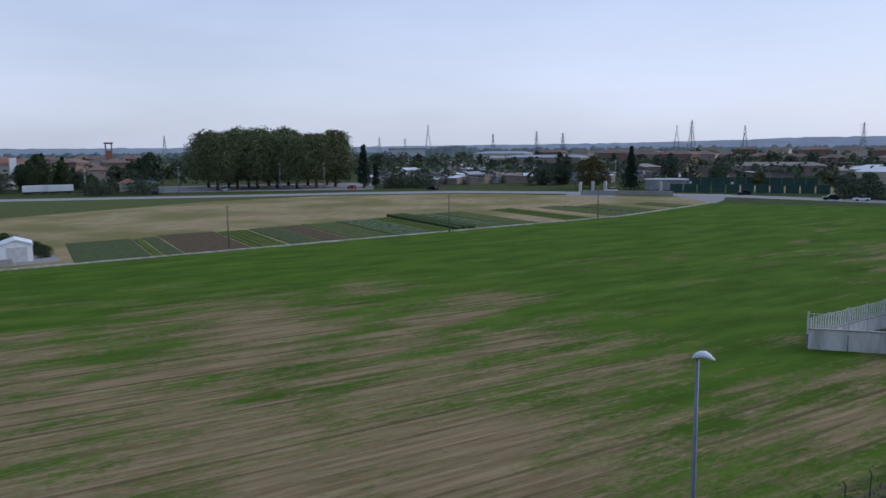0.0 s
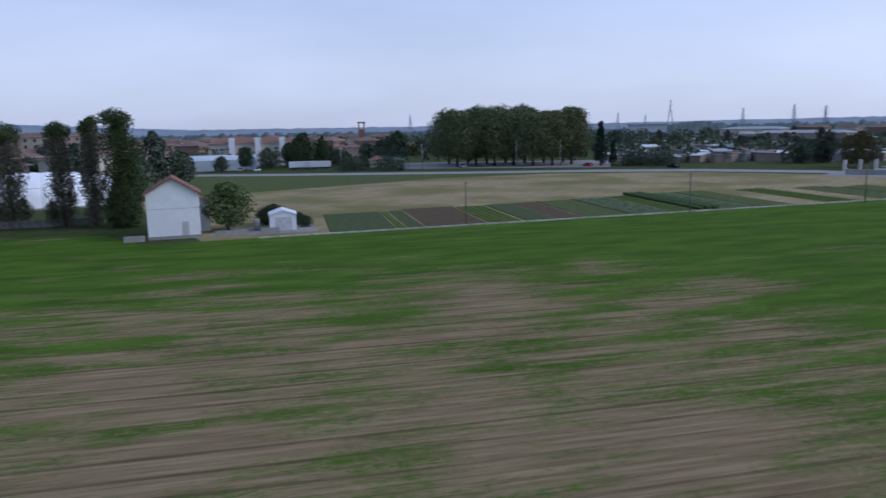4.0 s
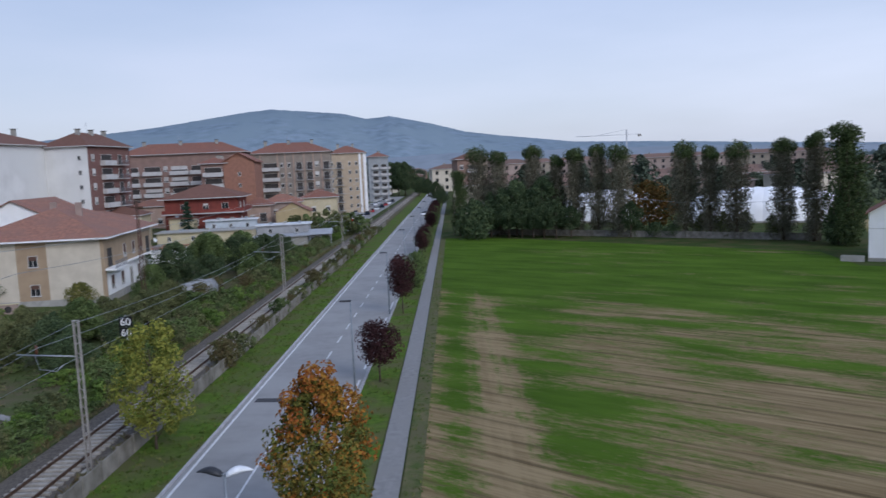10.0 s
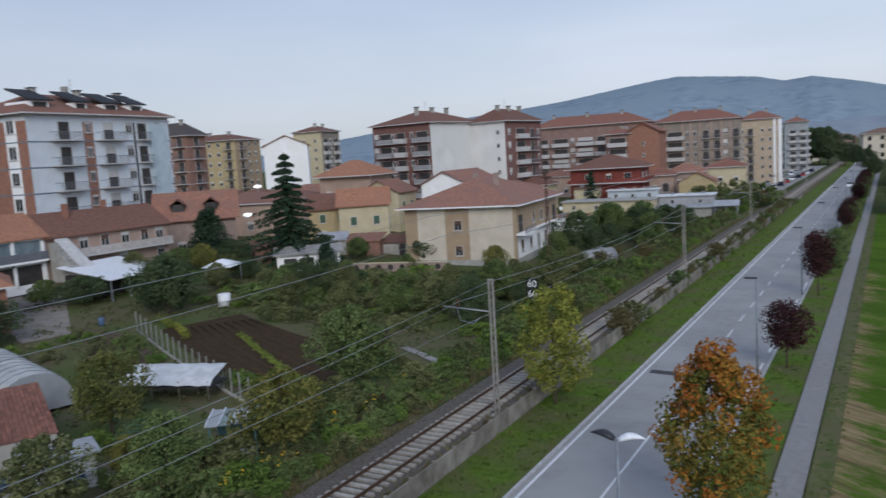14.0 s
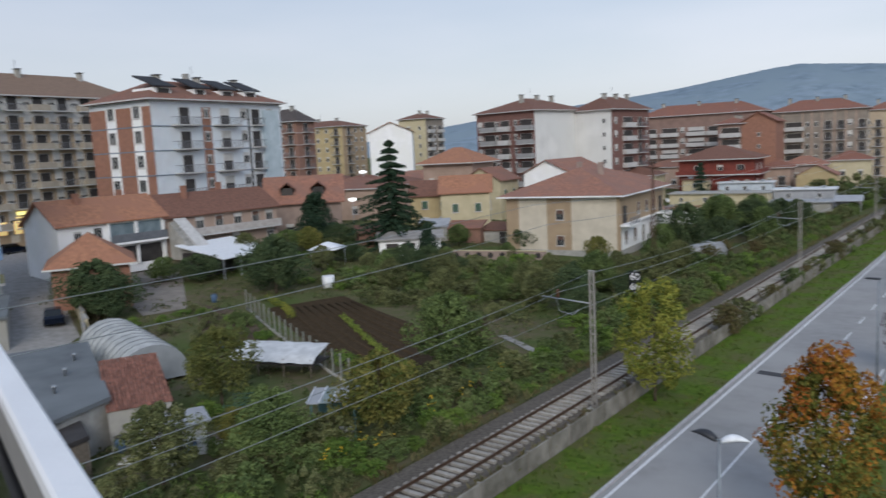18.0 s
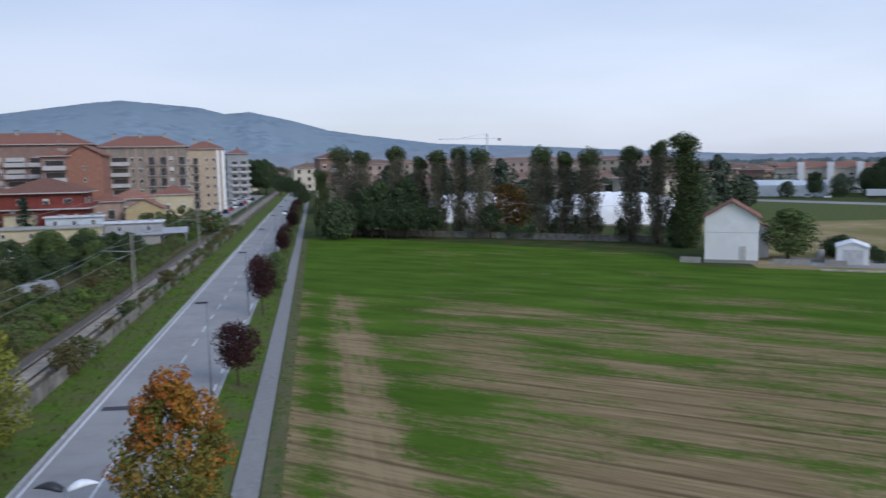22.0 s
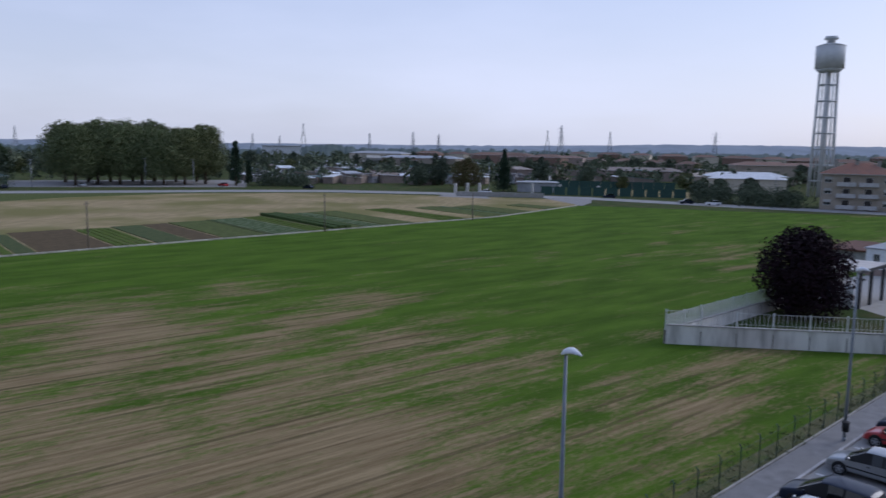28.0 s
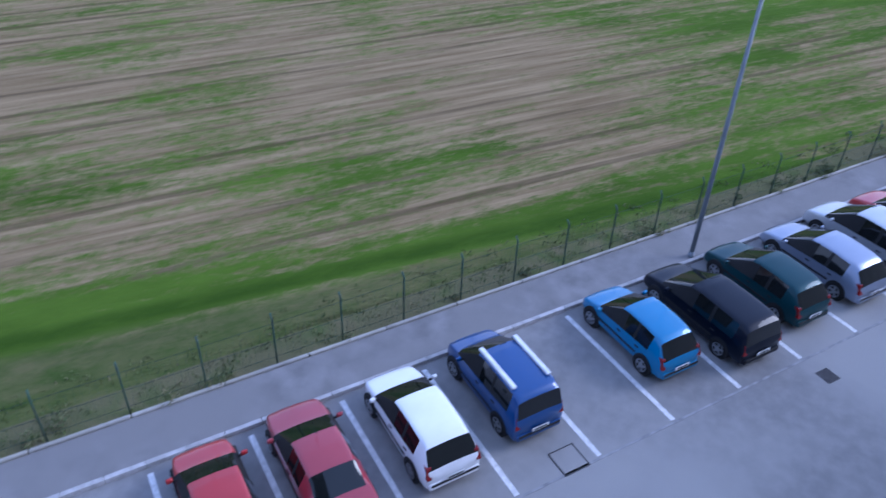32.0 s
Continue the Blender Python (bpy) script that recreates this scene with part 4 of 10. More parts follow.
fb = block("apartment_building", (-32, 283.2), TILTT, 13.1, 12, 6, 3.1, PEACH, "peach apartment block with white corner ribs", 21.9, south=[(3.4, W9, 1, 0, 5), (5.8, W9, 1, 0, 5), (9.6, B3, .1, 0, 5), (12.2, W9, 1, 0, 5)], bands=False, base=1.0, east=[(3, B3, .1, 0, 5), (8, B3, .1, 0, 5)], roofm=ROOFRED, rise=2.8)
for x0, y0 in ((0.4, 0.0), (2.0, 0.0)):
    part("rib", box_bm(-x0 - 0.4, -x0 + 0.4, -0.3, 0.02, -0.5, 21.8), WHITEWALL, fb)
for y0 in (0.5, 5.6, 11.5):
    part("rib", box_bm(-0.02, 0.3, y0 - 0.4, y0 + 0.4, -0.5, 21.8), WHITEWALL, fb)
block("apartment_building", (-31.0, 372), TILTT, 9.5, 30, 6, 3.1, GREYBL, "grey apartment block with pale balconies far along the railway", 21.4, south=[(2.2, B3s, .1, 0, 5), (6.2, B3s, .1, 0, 5)], east=[(3, B3s, .1, 0, 5), (9, B3s, .1, 0, 5), (16, W12, 1, 0, 5), (23, B3s, .1, 0, 5)], bands=False, roofm=ROOFRED)
cb = block("apartment_building", (11.5, 255), TILTT, 10, 14, 5, 3.1, FBRICK0, "brick and cream apartment block behind the poplars", 17.6, south=[(5.2, B3s, .1, 0, 4), (8.6, W12, 1, 0, 4)], bands=False, base=1, roofm=ROOFBR)
part("render_panel", box_bm(-3.4, 0.03, -0.03, 0.0, 0.2, 17.5), DULLCREAM, cb)
# the pale blue block with orange end bays
BLACKSHEET = mat("black_sheet", (0.022, 0.022, 0.025), None, 2.0, 0.7)
BLUEBAND = mat("blue_grey_band", (0.16, 0.2, 0.25), None, 2.0)
blue = block("apartment_building", (-89.2, 55.3), TILTT, 12, 24, 6, 3.15, BLUEREND, "pale blue apartment block with orange brick end bays and roof dormers", 23.5, south=[(2.6, W12d, 1.0, 0, 5), (7.7, W12d, 1.0, 0, 5)], east=[(5.4, B4, .1, 0, 5), (9.2, W9, 1, 0, 5), (12.6, B4a, .1, 0, 5), (16.2, W12, 1, 0, 5), (18.6, B2, .1, 0, 5), (21.6, W12, 1, 0, 5)], base=1.2, band=BLUEBAND, rise=3.0, split=True)
for x0, x1, m in ((-12.02, -8.7, BRICKOR), (-6.7, -3.6, BRICKOR), (-1.6, 0.05, BRICKOR), (-8.7, -6.7, WHITEWALL), (-3.6, -1.6, WHITEWALL)):
    part("brick_panel" if m is BRICKOR else "render_panel", box_bm(x0, x1, -0.015 if m is BRICKOR else -0.012, 0.02, 0.3, 19.4), m, blue)
part("brick_panel", box_bm(-0.02, 0.015, 8.4, 10.0, 0.3, 19.4), BRICKOR, blue)
# flat dark strip drawn as the shade of a narrow recess
part("drain_recess", box_bm(-0.02, 0.04, 17.0, 17.35, 0.3, 19.4), DOORSHADE, blue)
part("stair_bay", box_bm(-0.02, 0.35, 19.9, 23.2, 0.3, 19.2), mat("aqua_glazing", (0.46, 0.54, 0.58), (0.36, 0.44, 0.48), 0.8, 0.3), blue, "blue-green glazed stair bay")
for y, w in ((3.4, 2.6), (9.6, 2.0), (14.6, 2.4), (19.2, 2.4)):
    d = part("dormer", box_bm(-5.6, -1.2, y - w / 2, y + w / 2, 19.5, 21.95), WHITEWALL, blue)
    part("dormer_window", box_bm(-1.22, -1.16, y - w / 2 + 0.35, y + w / 2 - 0.35, 20.65, 21.8), DOORSHADE, blue)
    bmr = bmesh.new()
    add_prism(bmr, [(-4.8, 23.5), (-0.75, 21.95), (-0.75, 22.12), (-4.8, 23.7)], y - w / 2 - 0.5, y + w / 2 + 0.5)
    bmesh.ops.recalc_face_normals(bmr, faces=bmr.faces)
    part("dormer_roof", bmr, BLACKSHEET, blue, "black sheet dormer roof")
part("chimney", box_bm(-6.6, -5.9, 11.5, 12.2, 21.5, 24.6), CONCRETE, blue)
blue.location, blue.scale = (-98.1, 60.8, 2.8), (1.1, 1.1, 1.1)
B3t = balcony_mesh(3.2, solid=True, pm=mat("tan_balcony_front", (0.37, 0.325, 0.265), (0.31, 0.27, 0.22), 1.2, 0.9), door=1.7)
tan = block("apartment_building", (-124.5, 40.0), TILTT, 14, 38, 8, 3.05, OCHRE, "long tan apartment block with stacked balconies", 27.6, east=[(2.4 + 4.2 * i + (0 if j else 2.3), (B3 if i % 2 else B3t) if j else W12c, 0.1 if j else 1.0, 1, 7) for i in range(9) for j in (1, 0)], rise=4.2, bands=False, roofm=mat("weathered_tan_tiles", (0.215, 0.145, 0.105), (0.16, 0.11, 0.082), 2.5, 0.9, 0.4, 12))
part("render_panel", box_bm(-0.02, 0.016, 0.0, 38.0, 20.4, 23.3), mat("dull_white_render", (0.52, 0.51, 0.48), (0.44, 0.43, 0.4), 0.6, 0.9, 0.1, 12), tan)
for i in range(9):
    part("render_panel", box_bm(-0.02, 0.014, 4.0 + 4.2 * i, 5.4 + 4.2 * i, 1.0, 20.4), CREAM, tan)
grey = block("apartment_building", (-77.5, 15.0), TILTT, 13, 16.6, 7, 3.05, GREYREND, "grey-green apartment block with glazed balconies and washing", 23.6, east=[(3.0, W9b, 1.2, 0, 6), (8.2, W9b, 1.2, 0, 6), (11.2, W9b, 1.2, 0, 6), (14.7, B3, .1, 5, 6)], rise=4.6, split=True)
GLZ = mat("balcony_glazing", (0.16, 0.2, 0.22), (0.1, 0.13, 0.15), 0.8, 0.15, spec=0.6, rand=0.4)
CLOTH = [mat("washing_" + nm, c, None, 2.0, 0.9) for nm, c in (("pink", (0.5, 0.22, 0.22)), ("white", (0.75, 0.75, 0.75)), ("blue", (0.2, 0.3, 0.45)), ("olive", (0.2, 0.2, 0.12)))]
for k in range(1, 7):
    z = k * 3.05
    part("balcony_slab", box_bm(0.0, 1.16, 12.9, 16.5, z - 0.14, z + 0.06), BALC, grey)
    # flat dark panel stands in for the shade behind the balcony
    part("recess", box_bm(-0.02, 0.03, 13.0, 16.0, z + 0.06, z + 2.75), DOORSHADE, grey)
    for y0, y1 in (((12.95, 14.6), (14.7, 16.45)) if k in (2, 3, 4) else ((12.95, 14.6),) if k in (1, 5) else ()):
        part("balcony_glazing", box_bm(1.07, 1.12, y0, y1, z + 1.05, z + 2.72), GLZ, grey)
        part("glazing_apron", box_bm(1.06, 1.13, y0, y1, z + 0.06, z + 1.0), mat("pale_apron", (0.36, 0.43, 0.46), (0.29, 0.35, 0.38), 1.0, 0.6), grey)
        for q in range(5):
            y = y0 + (y1 - y0) * q / 4
            part("glazing_bar", box_bm(1.05, 1.15, y - 0.03, y + 0.03, z + 0.06, z + 2.75), FRAMEW, grey)
    if k in (1, 3, 5):
        for j in range(3):
            part("washing", box_bm(1.17, 1.19, 14.9 + j * 0.55, 15.35 + j * 0.55, z + 0.1, z + 1.0), CLOTH[(k + j) % 4], grey)
part("corner_pier", box_bm(-0.4, 0.25, 16.0, 16.65, -0.5, 20.2), GREYREND, grey)
block("apartment_building", pol(48.3, 200), TILTT, 11, 7, 7, 3.05, BRICKMUT, "orange brick apartment block with dark roof storey", 25.0, south=[(2.2, B3, .1, 0, 6), (5.2, W12, 1, 0, 6), (8.6, B3, .1, 0, 6)], east=[(3.4, B3, .1, 0, 6)], roofm=mat("dark_slate_roof", (0.085, 0.07, 0.066), (0.06, 0.052, 0.05), 2.0, 0.85, 0.3, 10), rise=3.4)
# east face gets a darker tan colour in place of shade
block("apartment_building", pol(45.05, 250), TILTT, 26, 13, 7, 3.05, YELLOW, "yellow apartment block, east side coloured darker tan as shaded, brown roof", 25.2, south=[(2.5, B3, .1, 0, 6), (6.5, W12, 1, 0, 6), (10, W12, 1, 0, 6), (14, B3, .1, 0, 6), (19, W12, 1, 0, 6), (23, W12, 1, 0, 6)], east=[(3.2, B3, .1, 0, 6), (7, W12, 1, 0, 6), (10.4, W12, 1, 0, 6)], eastm=OCHRE, roofm=ROOFBR, bands=False)
block("apartment_building", pol(38.9, 265), TILTT, 11, 12, 7, 3.05, PALEYEL, "pale apartment block with balconies", 27.0, south=[(2.5, W9, 1, 0, 6), (7, W12, 1, 0, 6)], east=[(2.6, B3s, .1, 0, 6), (6, W12, 1, 0, 6), (9.4, B3s, .1, 0, 6)], bands=False, roofm=ROOFBR, eastm=GREYTAN)


def house(name, corner, turn, length, depth, eave, wallm, label, roof="hip", rise=1.8, roofm=None, south=(), east=(), over=0.5, base=0.0, fh=3.0, z0=None, category="house", along="y", plinth=None, split=False):
    x, y = corner
    g0 = hz(x) if z0 is None else z0
    root = thing(name, x, y, g0, turn, label, category)
    hgt = eave - g0
    bm = bmesh.new()
    if roof == "gable" and along == "y":
        add_prism(bm, [(-length, -1.0), (0, -1.0), (0, hgt), (-length / 2, hgt + rise), (-length, hgt)], 0, depth)
        bmesh.ops.recalc_face_normals(bm, faces=bm.faces)
    elif roof == "gable":
        add_prism(bm, [(0, -1.0), (depth, -1.0), (depth, hgt), (depth / 2, hgt + rise), (0, hgt)], 0, length)
        bmesh.ops.rotate(bm, verts=bm.verts[:], cent=(0, 0, 0), matrix=Matrix.Rotation(radians(90), 3, "Z"))
        bmesh.ops.recalc_face_normals(bm, faces=bm.faces)
    else:
        add_box(bm, -length, 0, 0, depth, -1.0, hgt)
    part("wall", bm, wallm, root)
    rb = hip_roof(-length, 0, 0, depth, hgt, over, rise) if roof == "hip" else gable_roof(-length, 0, 0, depth, hgt + 0.02, over, rise, along=along)
    part("roof", rb, [roofm or ROOF, FRAMEW], root)
    if plinth:
        part("plinth", box_bm(-length - 0.05, 0.05, -0.05, depth + 0.05, -0.9, plinth), CONCRETE, root)
    for face, cols in (("s", south), ("e", east)):
        for pos, me, z in cols:
            m = pose(-pos, -0.001, z) if face == "s" else pose(0.001, pos, z, 0, 0, 90)
            place_opening(me, root, m, split)
    return root


wing = house("apartment_wing", (-52.9, 205.3), TILTT, 8.1, 17, 19.4, BRICKOR, "orange brick gable wing with few openings", "gable", 2.2, roofm=ROOFRED, over=0.6, south=[(4, W9b, 6.0), (4, W9b, 9.2), (4, W9b, 12.4), (4, W9b, 15.4)], category="apartment wing")
# two-storey villa with cream and tan panels
villa = house("villa", (-45.3, 97.2), TILTT, 17, 23.5, 8.6, CREAM, "cream two-storey villa with tan panels and a terracotta hip roof", rise=3.7, over=1.0, plinth=1.0, split=True,
              south=[(8.6, WBR, 1.6), (8.6, WBR, 5.3)],
              east=[(3.0, WBRt, 1.7), (7.4, WBRt, 1.7), (15.6, WBRt, 1.7), (19.8, WBRt, 1.7), (9.2, WBRt, 5.3), (13.6, WBRt, 5.3), (17.4, WBRt, 5.3), (11.6, window_mesh(1.3, 2.5, 0), 1.05)])
part("wall_panel", box_bm(-17.02, -15.0, -0.016, 0.02, 1.0, 8.58), OCHRE, villa)
part("wall_panel", box_bm(-10.6, -6.9, -0.016, 0.02, 1.0, 8.58), OCHRE, villa)
part("wall_panel", box_bm(-0.03, 0.016, 0.3, 23.3, 4.65, 8.58), OCHRE, villa)
part("wall_panel", box_bm(-0.03, 0.014, 0.3, 23.3, 1.02, 4.4), WHITEWALL, villa)
part("eaves_board", box_bm(-18.06, 1.06, -1.06, 24.56, 8.56, 8.72), WHITEWALL, villa, "white eaves board")
part("floor_slab", box_bm(0.03, 0.55, 0.2, 23.4, 4.4, 4.62), WHITEWALL, villa)
for y0, y1 in ((0.0, 5.4), (18.8, 23.5)):
    part("balcony_slab", box_bm(-0.2, 1.5, y0, y1, 4.38, 4.6), WHITEWALL, villa)
    part("balcony_door", box_bm(0.03, 0.07, y0 + 1.6, y0 + 3.4, 4.65, 7.1), DOORSHADE, villa)
    for k in range(int((y1 - y0) / 0.24)):
        part("baluster", box_bm(1.42, 1.45, y0 + 0.05 + k * 0.24, y0 + 0.08 + k * 0.24, 4.6, 5.5), RAILING, villa)
    part("handrail", box_bm(1.4, 1.47, y0, y1, 5.5, 5.56), RAILING, villa)
part("corner_pier", box_bm(-0.3, 0.12, -0.05, 0.5, 1.0, 8.56), OCHRE, villa)
part("satellite_dish", tube_bm([(1.1, 21.8, 6.3), (1.22, 21.75, 6.35)], [0.38, 0.3], 12), WHITEPLASTIC, villa)
for cx, cy in ((-5.5, 9.0), (-11.0, 15.0)):
    part("chimney", box_bm(cx - 0.4, cx + 0.4, cy - 0.3, cy + 0.3, 10.4, 13.1, 0.03), GREYPINK, villa)
# houses behind the villa
house("house", (-66.7, 123.1), TILTT, 9, 18, 11.0, WHITEWALL, "white house with a low terracotta gable roof", "gable", 2.2)
house("house", pol(34.4, 128), 33, 8.2, 7, 9.0, PALEYEL, "pale yellow house with green shutters under a red gable roof", "gable", 2.5, roofm=ROOFOR, south=[(2.0, WGR, 3.8), (5.8, WGR, 3.8), (2.0, WGR, 0.9), (5.8, W9, 0.9)], east=[(2, WGR, 3.8), (5, WGR, 3.8)], along="x")
house("house", (-79.4, 119.6), TILTT, 8, 8, 10, PALEYEL, "cream gabled house with a terracotta roof", "gable", 2.2, east=[(2.2, WGR, 4.2), (5.8, WGR, 4.2)])
house("house", pol(35.6, 153), TILTT, 11.5, 9.5, 13.2, PINKREND, "broad house with a shallow terracotta hip roof", rise=3.1, over=1.2, roofm=ROOFOR, south=[(2.5, W12, 5.6), (6, W12, 5.6), (9.5, W12, 5.6)], east=[(3, W12, 5.6), (7, W12, 5.6)])
red = house("house", (-51.6, 182.6), TILTT, 17, 15, 10.6, REDREND, "red two-storey house with a balcony band and dark brown hip roof", rise=3.1, over=1.3, roofm=ROOFBR, south=[(3, window_mesh(1.6, 2.0, 0), 7.3), (7.5, W12, 7.8), (12.5, window_mesh(1.6, 2.0, 0), 7.3), (4, W12, 4.2), (10, W12, 4.2)], east=[(4, W12, 7.8), (10, W12, 7.8), (5, W12, 4.2)])
part("balcony_slab", box_bm(-17.4, 1.4, -1.5, -0.002, 6.9, 7.15), BALC, red)
part("balcony_front", box_bm(-17.4, 1.4, -1.52, -1.42, 7.15, 8.0), REDREND, red)
part("balcony_slab", box_bm(0.002, 1.4, 0, 14, 6.88, 7.12), BALC, red)
part("balcony_front", box_bm(1.3, 1.42, 0, 14, 7.12, 8.0), REDREND, red)
part("gutter", box_bm(-18.3, 1.3, -1.42, -1.28, 10.5, 10.66), FRAMEW, red)

# white barn-like house at the field's corner
wh0 = house("white_house", (64.6, 104.2), -30.5, 7.6, 9, 6.9, WHITEWALL, "white windowless gable house with a terracotta roof at the field edge", "gable", 2.3, plinth=0.5, over=0.45, roofm=ROOFRED)
part("door", box_bm(-2.6, -1.7, -0.05, 0.02, 0.5, 2.6), FRAMEW, wh0)
part("string_course", box_bm(-7.62, 0.02, -0.03, 0.02, 4.6, 4.68), FRAMEW, wh0)

# beige block, apartment house and water tower beyond the compound



# ---------------------------------------------------------------- field side: plots, far road, trees
rng = random.Random(7)
TANGRASS = mat("dry_grass", (0.34, 0.26, 0.145), (0.25, 0.2, 0.105), 0.35, 0.95, 0.4, 8, stretch=(0.5, 2, 1), turn=FURROW, col3=(0.18, 0.16, 0.062), scale3=0.05)
GREENCROP = mat("green_crop", (0.1, 0.12, 0.04), (0.065, 0.08, 0.026), 0.9, 0.95, 0.4, 8)
poly_sheet("dry_meadow", [(62, 100), (172, 30.2), (218, 14), (240, 20), (240, 52), (238, 100), (214, 138), (185.4, 156.2), (139.7, 165.5), (104.5, 171.6), (88, 173)], 0.02, TANGRASS, "dry tan meadow beyond the vegetable plots", category="meadow")
poly_sheet("green_strip", [(88, 172.6), (104.5, 171.3), (139.7, 165.2), (185.4, 155.9), (214, 137.6), (240, 100), (244, 104), (216, 148), (174, 216), (146, 255), (96, 205)], 0.026, GREENCROP, "bright green crop strip along the far road", category="field")
# vegetable plots along the field edge, each a strip of its own crop
C0, C1, C2 = Vector((62, 99.8)), Vector((172, 30)), Vector((217, 13.8))
CD = (C1 - C0).normalized()
CL = (C1 - C0).length


def along(c):
    """A place along the channel, which bends a little towards the junction."""
    return C0 + CD * c if c < CL else C1 + (C2 - C1).normalized() * (c - CL)


BACK = Vector((0.62, 0.785))
plot_cols = {"green": GREENCROP, "pale": mat("pale_lettuce", (0.15, 0.18, 0.1), (0.05, 0.085, 0.03), 0.9, 0.95, 0.5, 6), "soil": mat("plot_soil", (0.115, 0.085, 0.048), (0.08, 0.06, 0.035), 0.8, 0.97, 0.6, 6), "lime": mat("lime_crop", (0.09, 0.13, 0.022), (0.06, 0.085, 0.018), 1.1, 0.95, 0.4, 8), "dark": mat("dark_crop", (0.055, 0.075, 0.03), (0.085, 0.1, 0.042), 1.2, 0.95, 0.4, 8), "dry": TANGRASS, "hedge": mat("bean_row_crop", (0.04, 0.066, 0.022), (0.065, 0.095, 0.032), 1.4, 0.95, 0.6, 8)}
plots = thing("vegetable_plots", 0, 0, 0, 0, "strips of vegetable plots, green, brown and pale", "vegetable plot", "", "structure")
c = 19.0
for kind, wid, dep in (("dark", 11, 27), ("lime", 1.6, 26), ("dark", 3, 27), ("soil", 11, 30), ("lime", 6.5, 28), ("dark", 6, 29), ("soil", 5.5, 30), ("green", 8.5, 30), ("dark", 1, 31), ("pale", 8, 31), ("lime", 5, 32), ("hedge", 5, 34), ("green", 3, 34), ("pale", 5, 34), ("green", 8, 34), ("dry", 8, 34), ("lime", 8, 33), ("dry", 6, 32), ("green", 8, 30), ("pale", 3, 28), ("green", 10, 24), ("dry", 8, 20), ("green", 8, 16)):
    a, b = along(c), along(c + wid - 0.4)
    bm = bmesh.new()
    up = 0.04 if kind in ("soil", "dry") else 0.12 if kind != "hedge" else 0.6
    rows = max(1, int(wid / 1.3)) if kind in ("pale", "hedge", "lime") else 1
    for r in range(rows):
        p0, p1 = a.lerp(b, r / rows), a.lerp(b, (r + (0.72 if rows > 1 else 1)) / rows)
        q = [p0 + BACK * 1.2, p1 + BACK * 1.2, p1 + BACK * dep, p0 + BACK * dep]
        lo = [bm.verts.new((v.x, v.y, 0.0)) for v in q]
        hi = [bm.verts.new((v.x, v.y, up * rng.uniform(0.8, 1.2))) for v in q]
        bm.faces.new(hi)
        for k in range(4):
            bm.faces.new((lo[k], lo[(k + 1) % 4], hi[(k + 1) % 4], hi[k]))
    bmesh.ops.recalc_face_normals(bm, faces=bm.faces)
    part("plot", bm, plot_cols[kind], plots)
    c += wid
# pale concrete channel that bounds the field
chan = thing("field_channel", 0, 0, 0, 0, "pale concrete irrigation channel along the field edge", "channel", "", "structure")
cm = mesh_of("channel_block", box_bm(-1.95, 1.95, -0.2, 0.2, 0.0, 0.24, 0.03), mat("pale_concrete", (0.44, 0.42, 0.36), (0.27, 0.26, 0.215), 1.0, 0.9, rand=0.15))
for k in range(2, int((CL + (C2 - C1).length - 2) // 4)):
    p, q = along(k * 4), along(k * 4 + 4)
    m = (p + q) / 2 - BACK * 0.3
    part("channel_block", cm, None, chan, at=pose(m.x, m.y, 0, 0, 0, math.degrees(math.atan2((q - p).y, (q - p).x))))
# far road round the meadow
FARROAD = [(120, 330), (140, 285), (172, 226), (208, 166), (232, 130), (246, 100), (250, 64), (246, 12), (230, -30), (216, -76), (196, -150)]
tagged(part("far_road", strip(FARROAD, 9, 0.05), ASPHALT), "grey asphalt road curving behind the meadow", "road", "", "structure")
tagged(part("far_road_shoulder", strip([(x + 6 * 0.9, y + 2) for x, y in FARROAD], 5, 0.04), YARD), "pale gravel shoulder of the far road", "road shoulder", "", "structure")
# pale ramp and gate posts at the junction
poly_sheet("field_ramp", [(214, 13.2), (228, 11.5), (246, 12), (246, 24), (240, 26), (224, 17.5)], 0.06, YARD, "pale gravel ramp from the road to the plots", category="track")
poly_sheet("gate_apron", [(236, 60), (247, 60), (247, 46), (232, 42)], 0.06, YARD, "gravel apron at the gate", category="track")
post_m = mesh_of("gate_post", box_bm(-0.45, 0.45, -0.45, 0.45, 0, 3.4, 0.05), mat("pale_stone", (0.55, 0.53, 0.5), None, 1.5))
for az, d in ((-77.1, 262), (-78.0, 266), (-78.9, 266), (-82.8, 270), (-84.8, 268), (-87.6, 262)):
    x, y = pol(az, d)
    tagged(part("gate_post", post_m, None, at=pose(x, y, 0)), "pale square stone gate post by the road", "gate post", "gate posts")
# low parapet wall by the junction
bm = box_bm(-14, 14, -0.25, 0.25, 0, 1.5)
tagged(part("roadside_wall", bm, CONCRETE, at=pose(*pol(-80.4, 246), 0, 0, 0, 95)), "low grey wall beside the road ramp", "wall")


def wooden_pole(x, y, h, label):
    root = thing("utility_pole", x, y, 0, 0, label, "utility pole", "utility poles")
    part("pole", tube_bm([(0, 0, -0.3), (0, 0, h)], [0.13, 0.09], 8), WOODPOST, root)
    part("crossarm", box_bm(-0.5, 0.5, -0.05, 0.05, h - 0.5, h - 0.38), WOODPOST, root)


for az, el in ((-51.2, -7.2), (-67.4, -6.37), (-78.4, -5.46)):
    x, y = pol(az, 15.8 / math.tan(radians(-el)))
    wooden_pole(x, y, 7.2, "thin wooden utility pole at the edge of the plots")
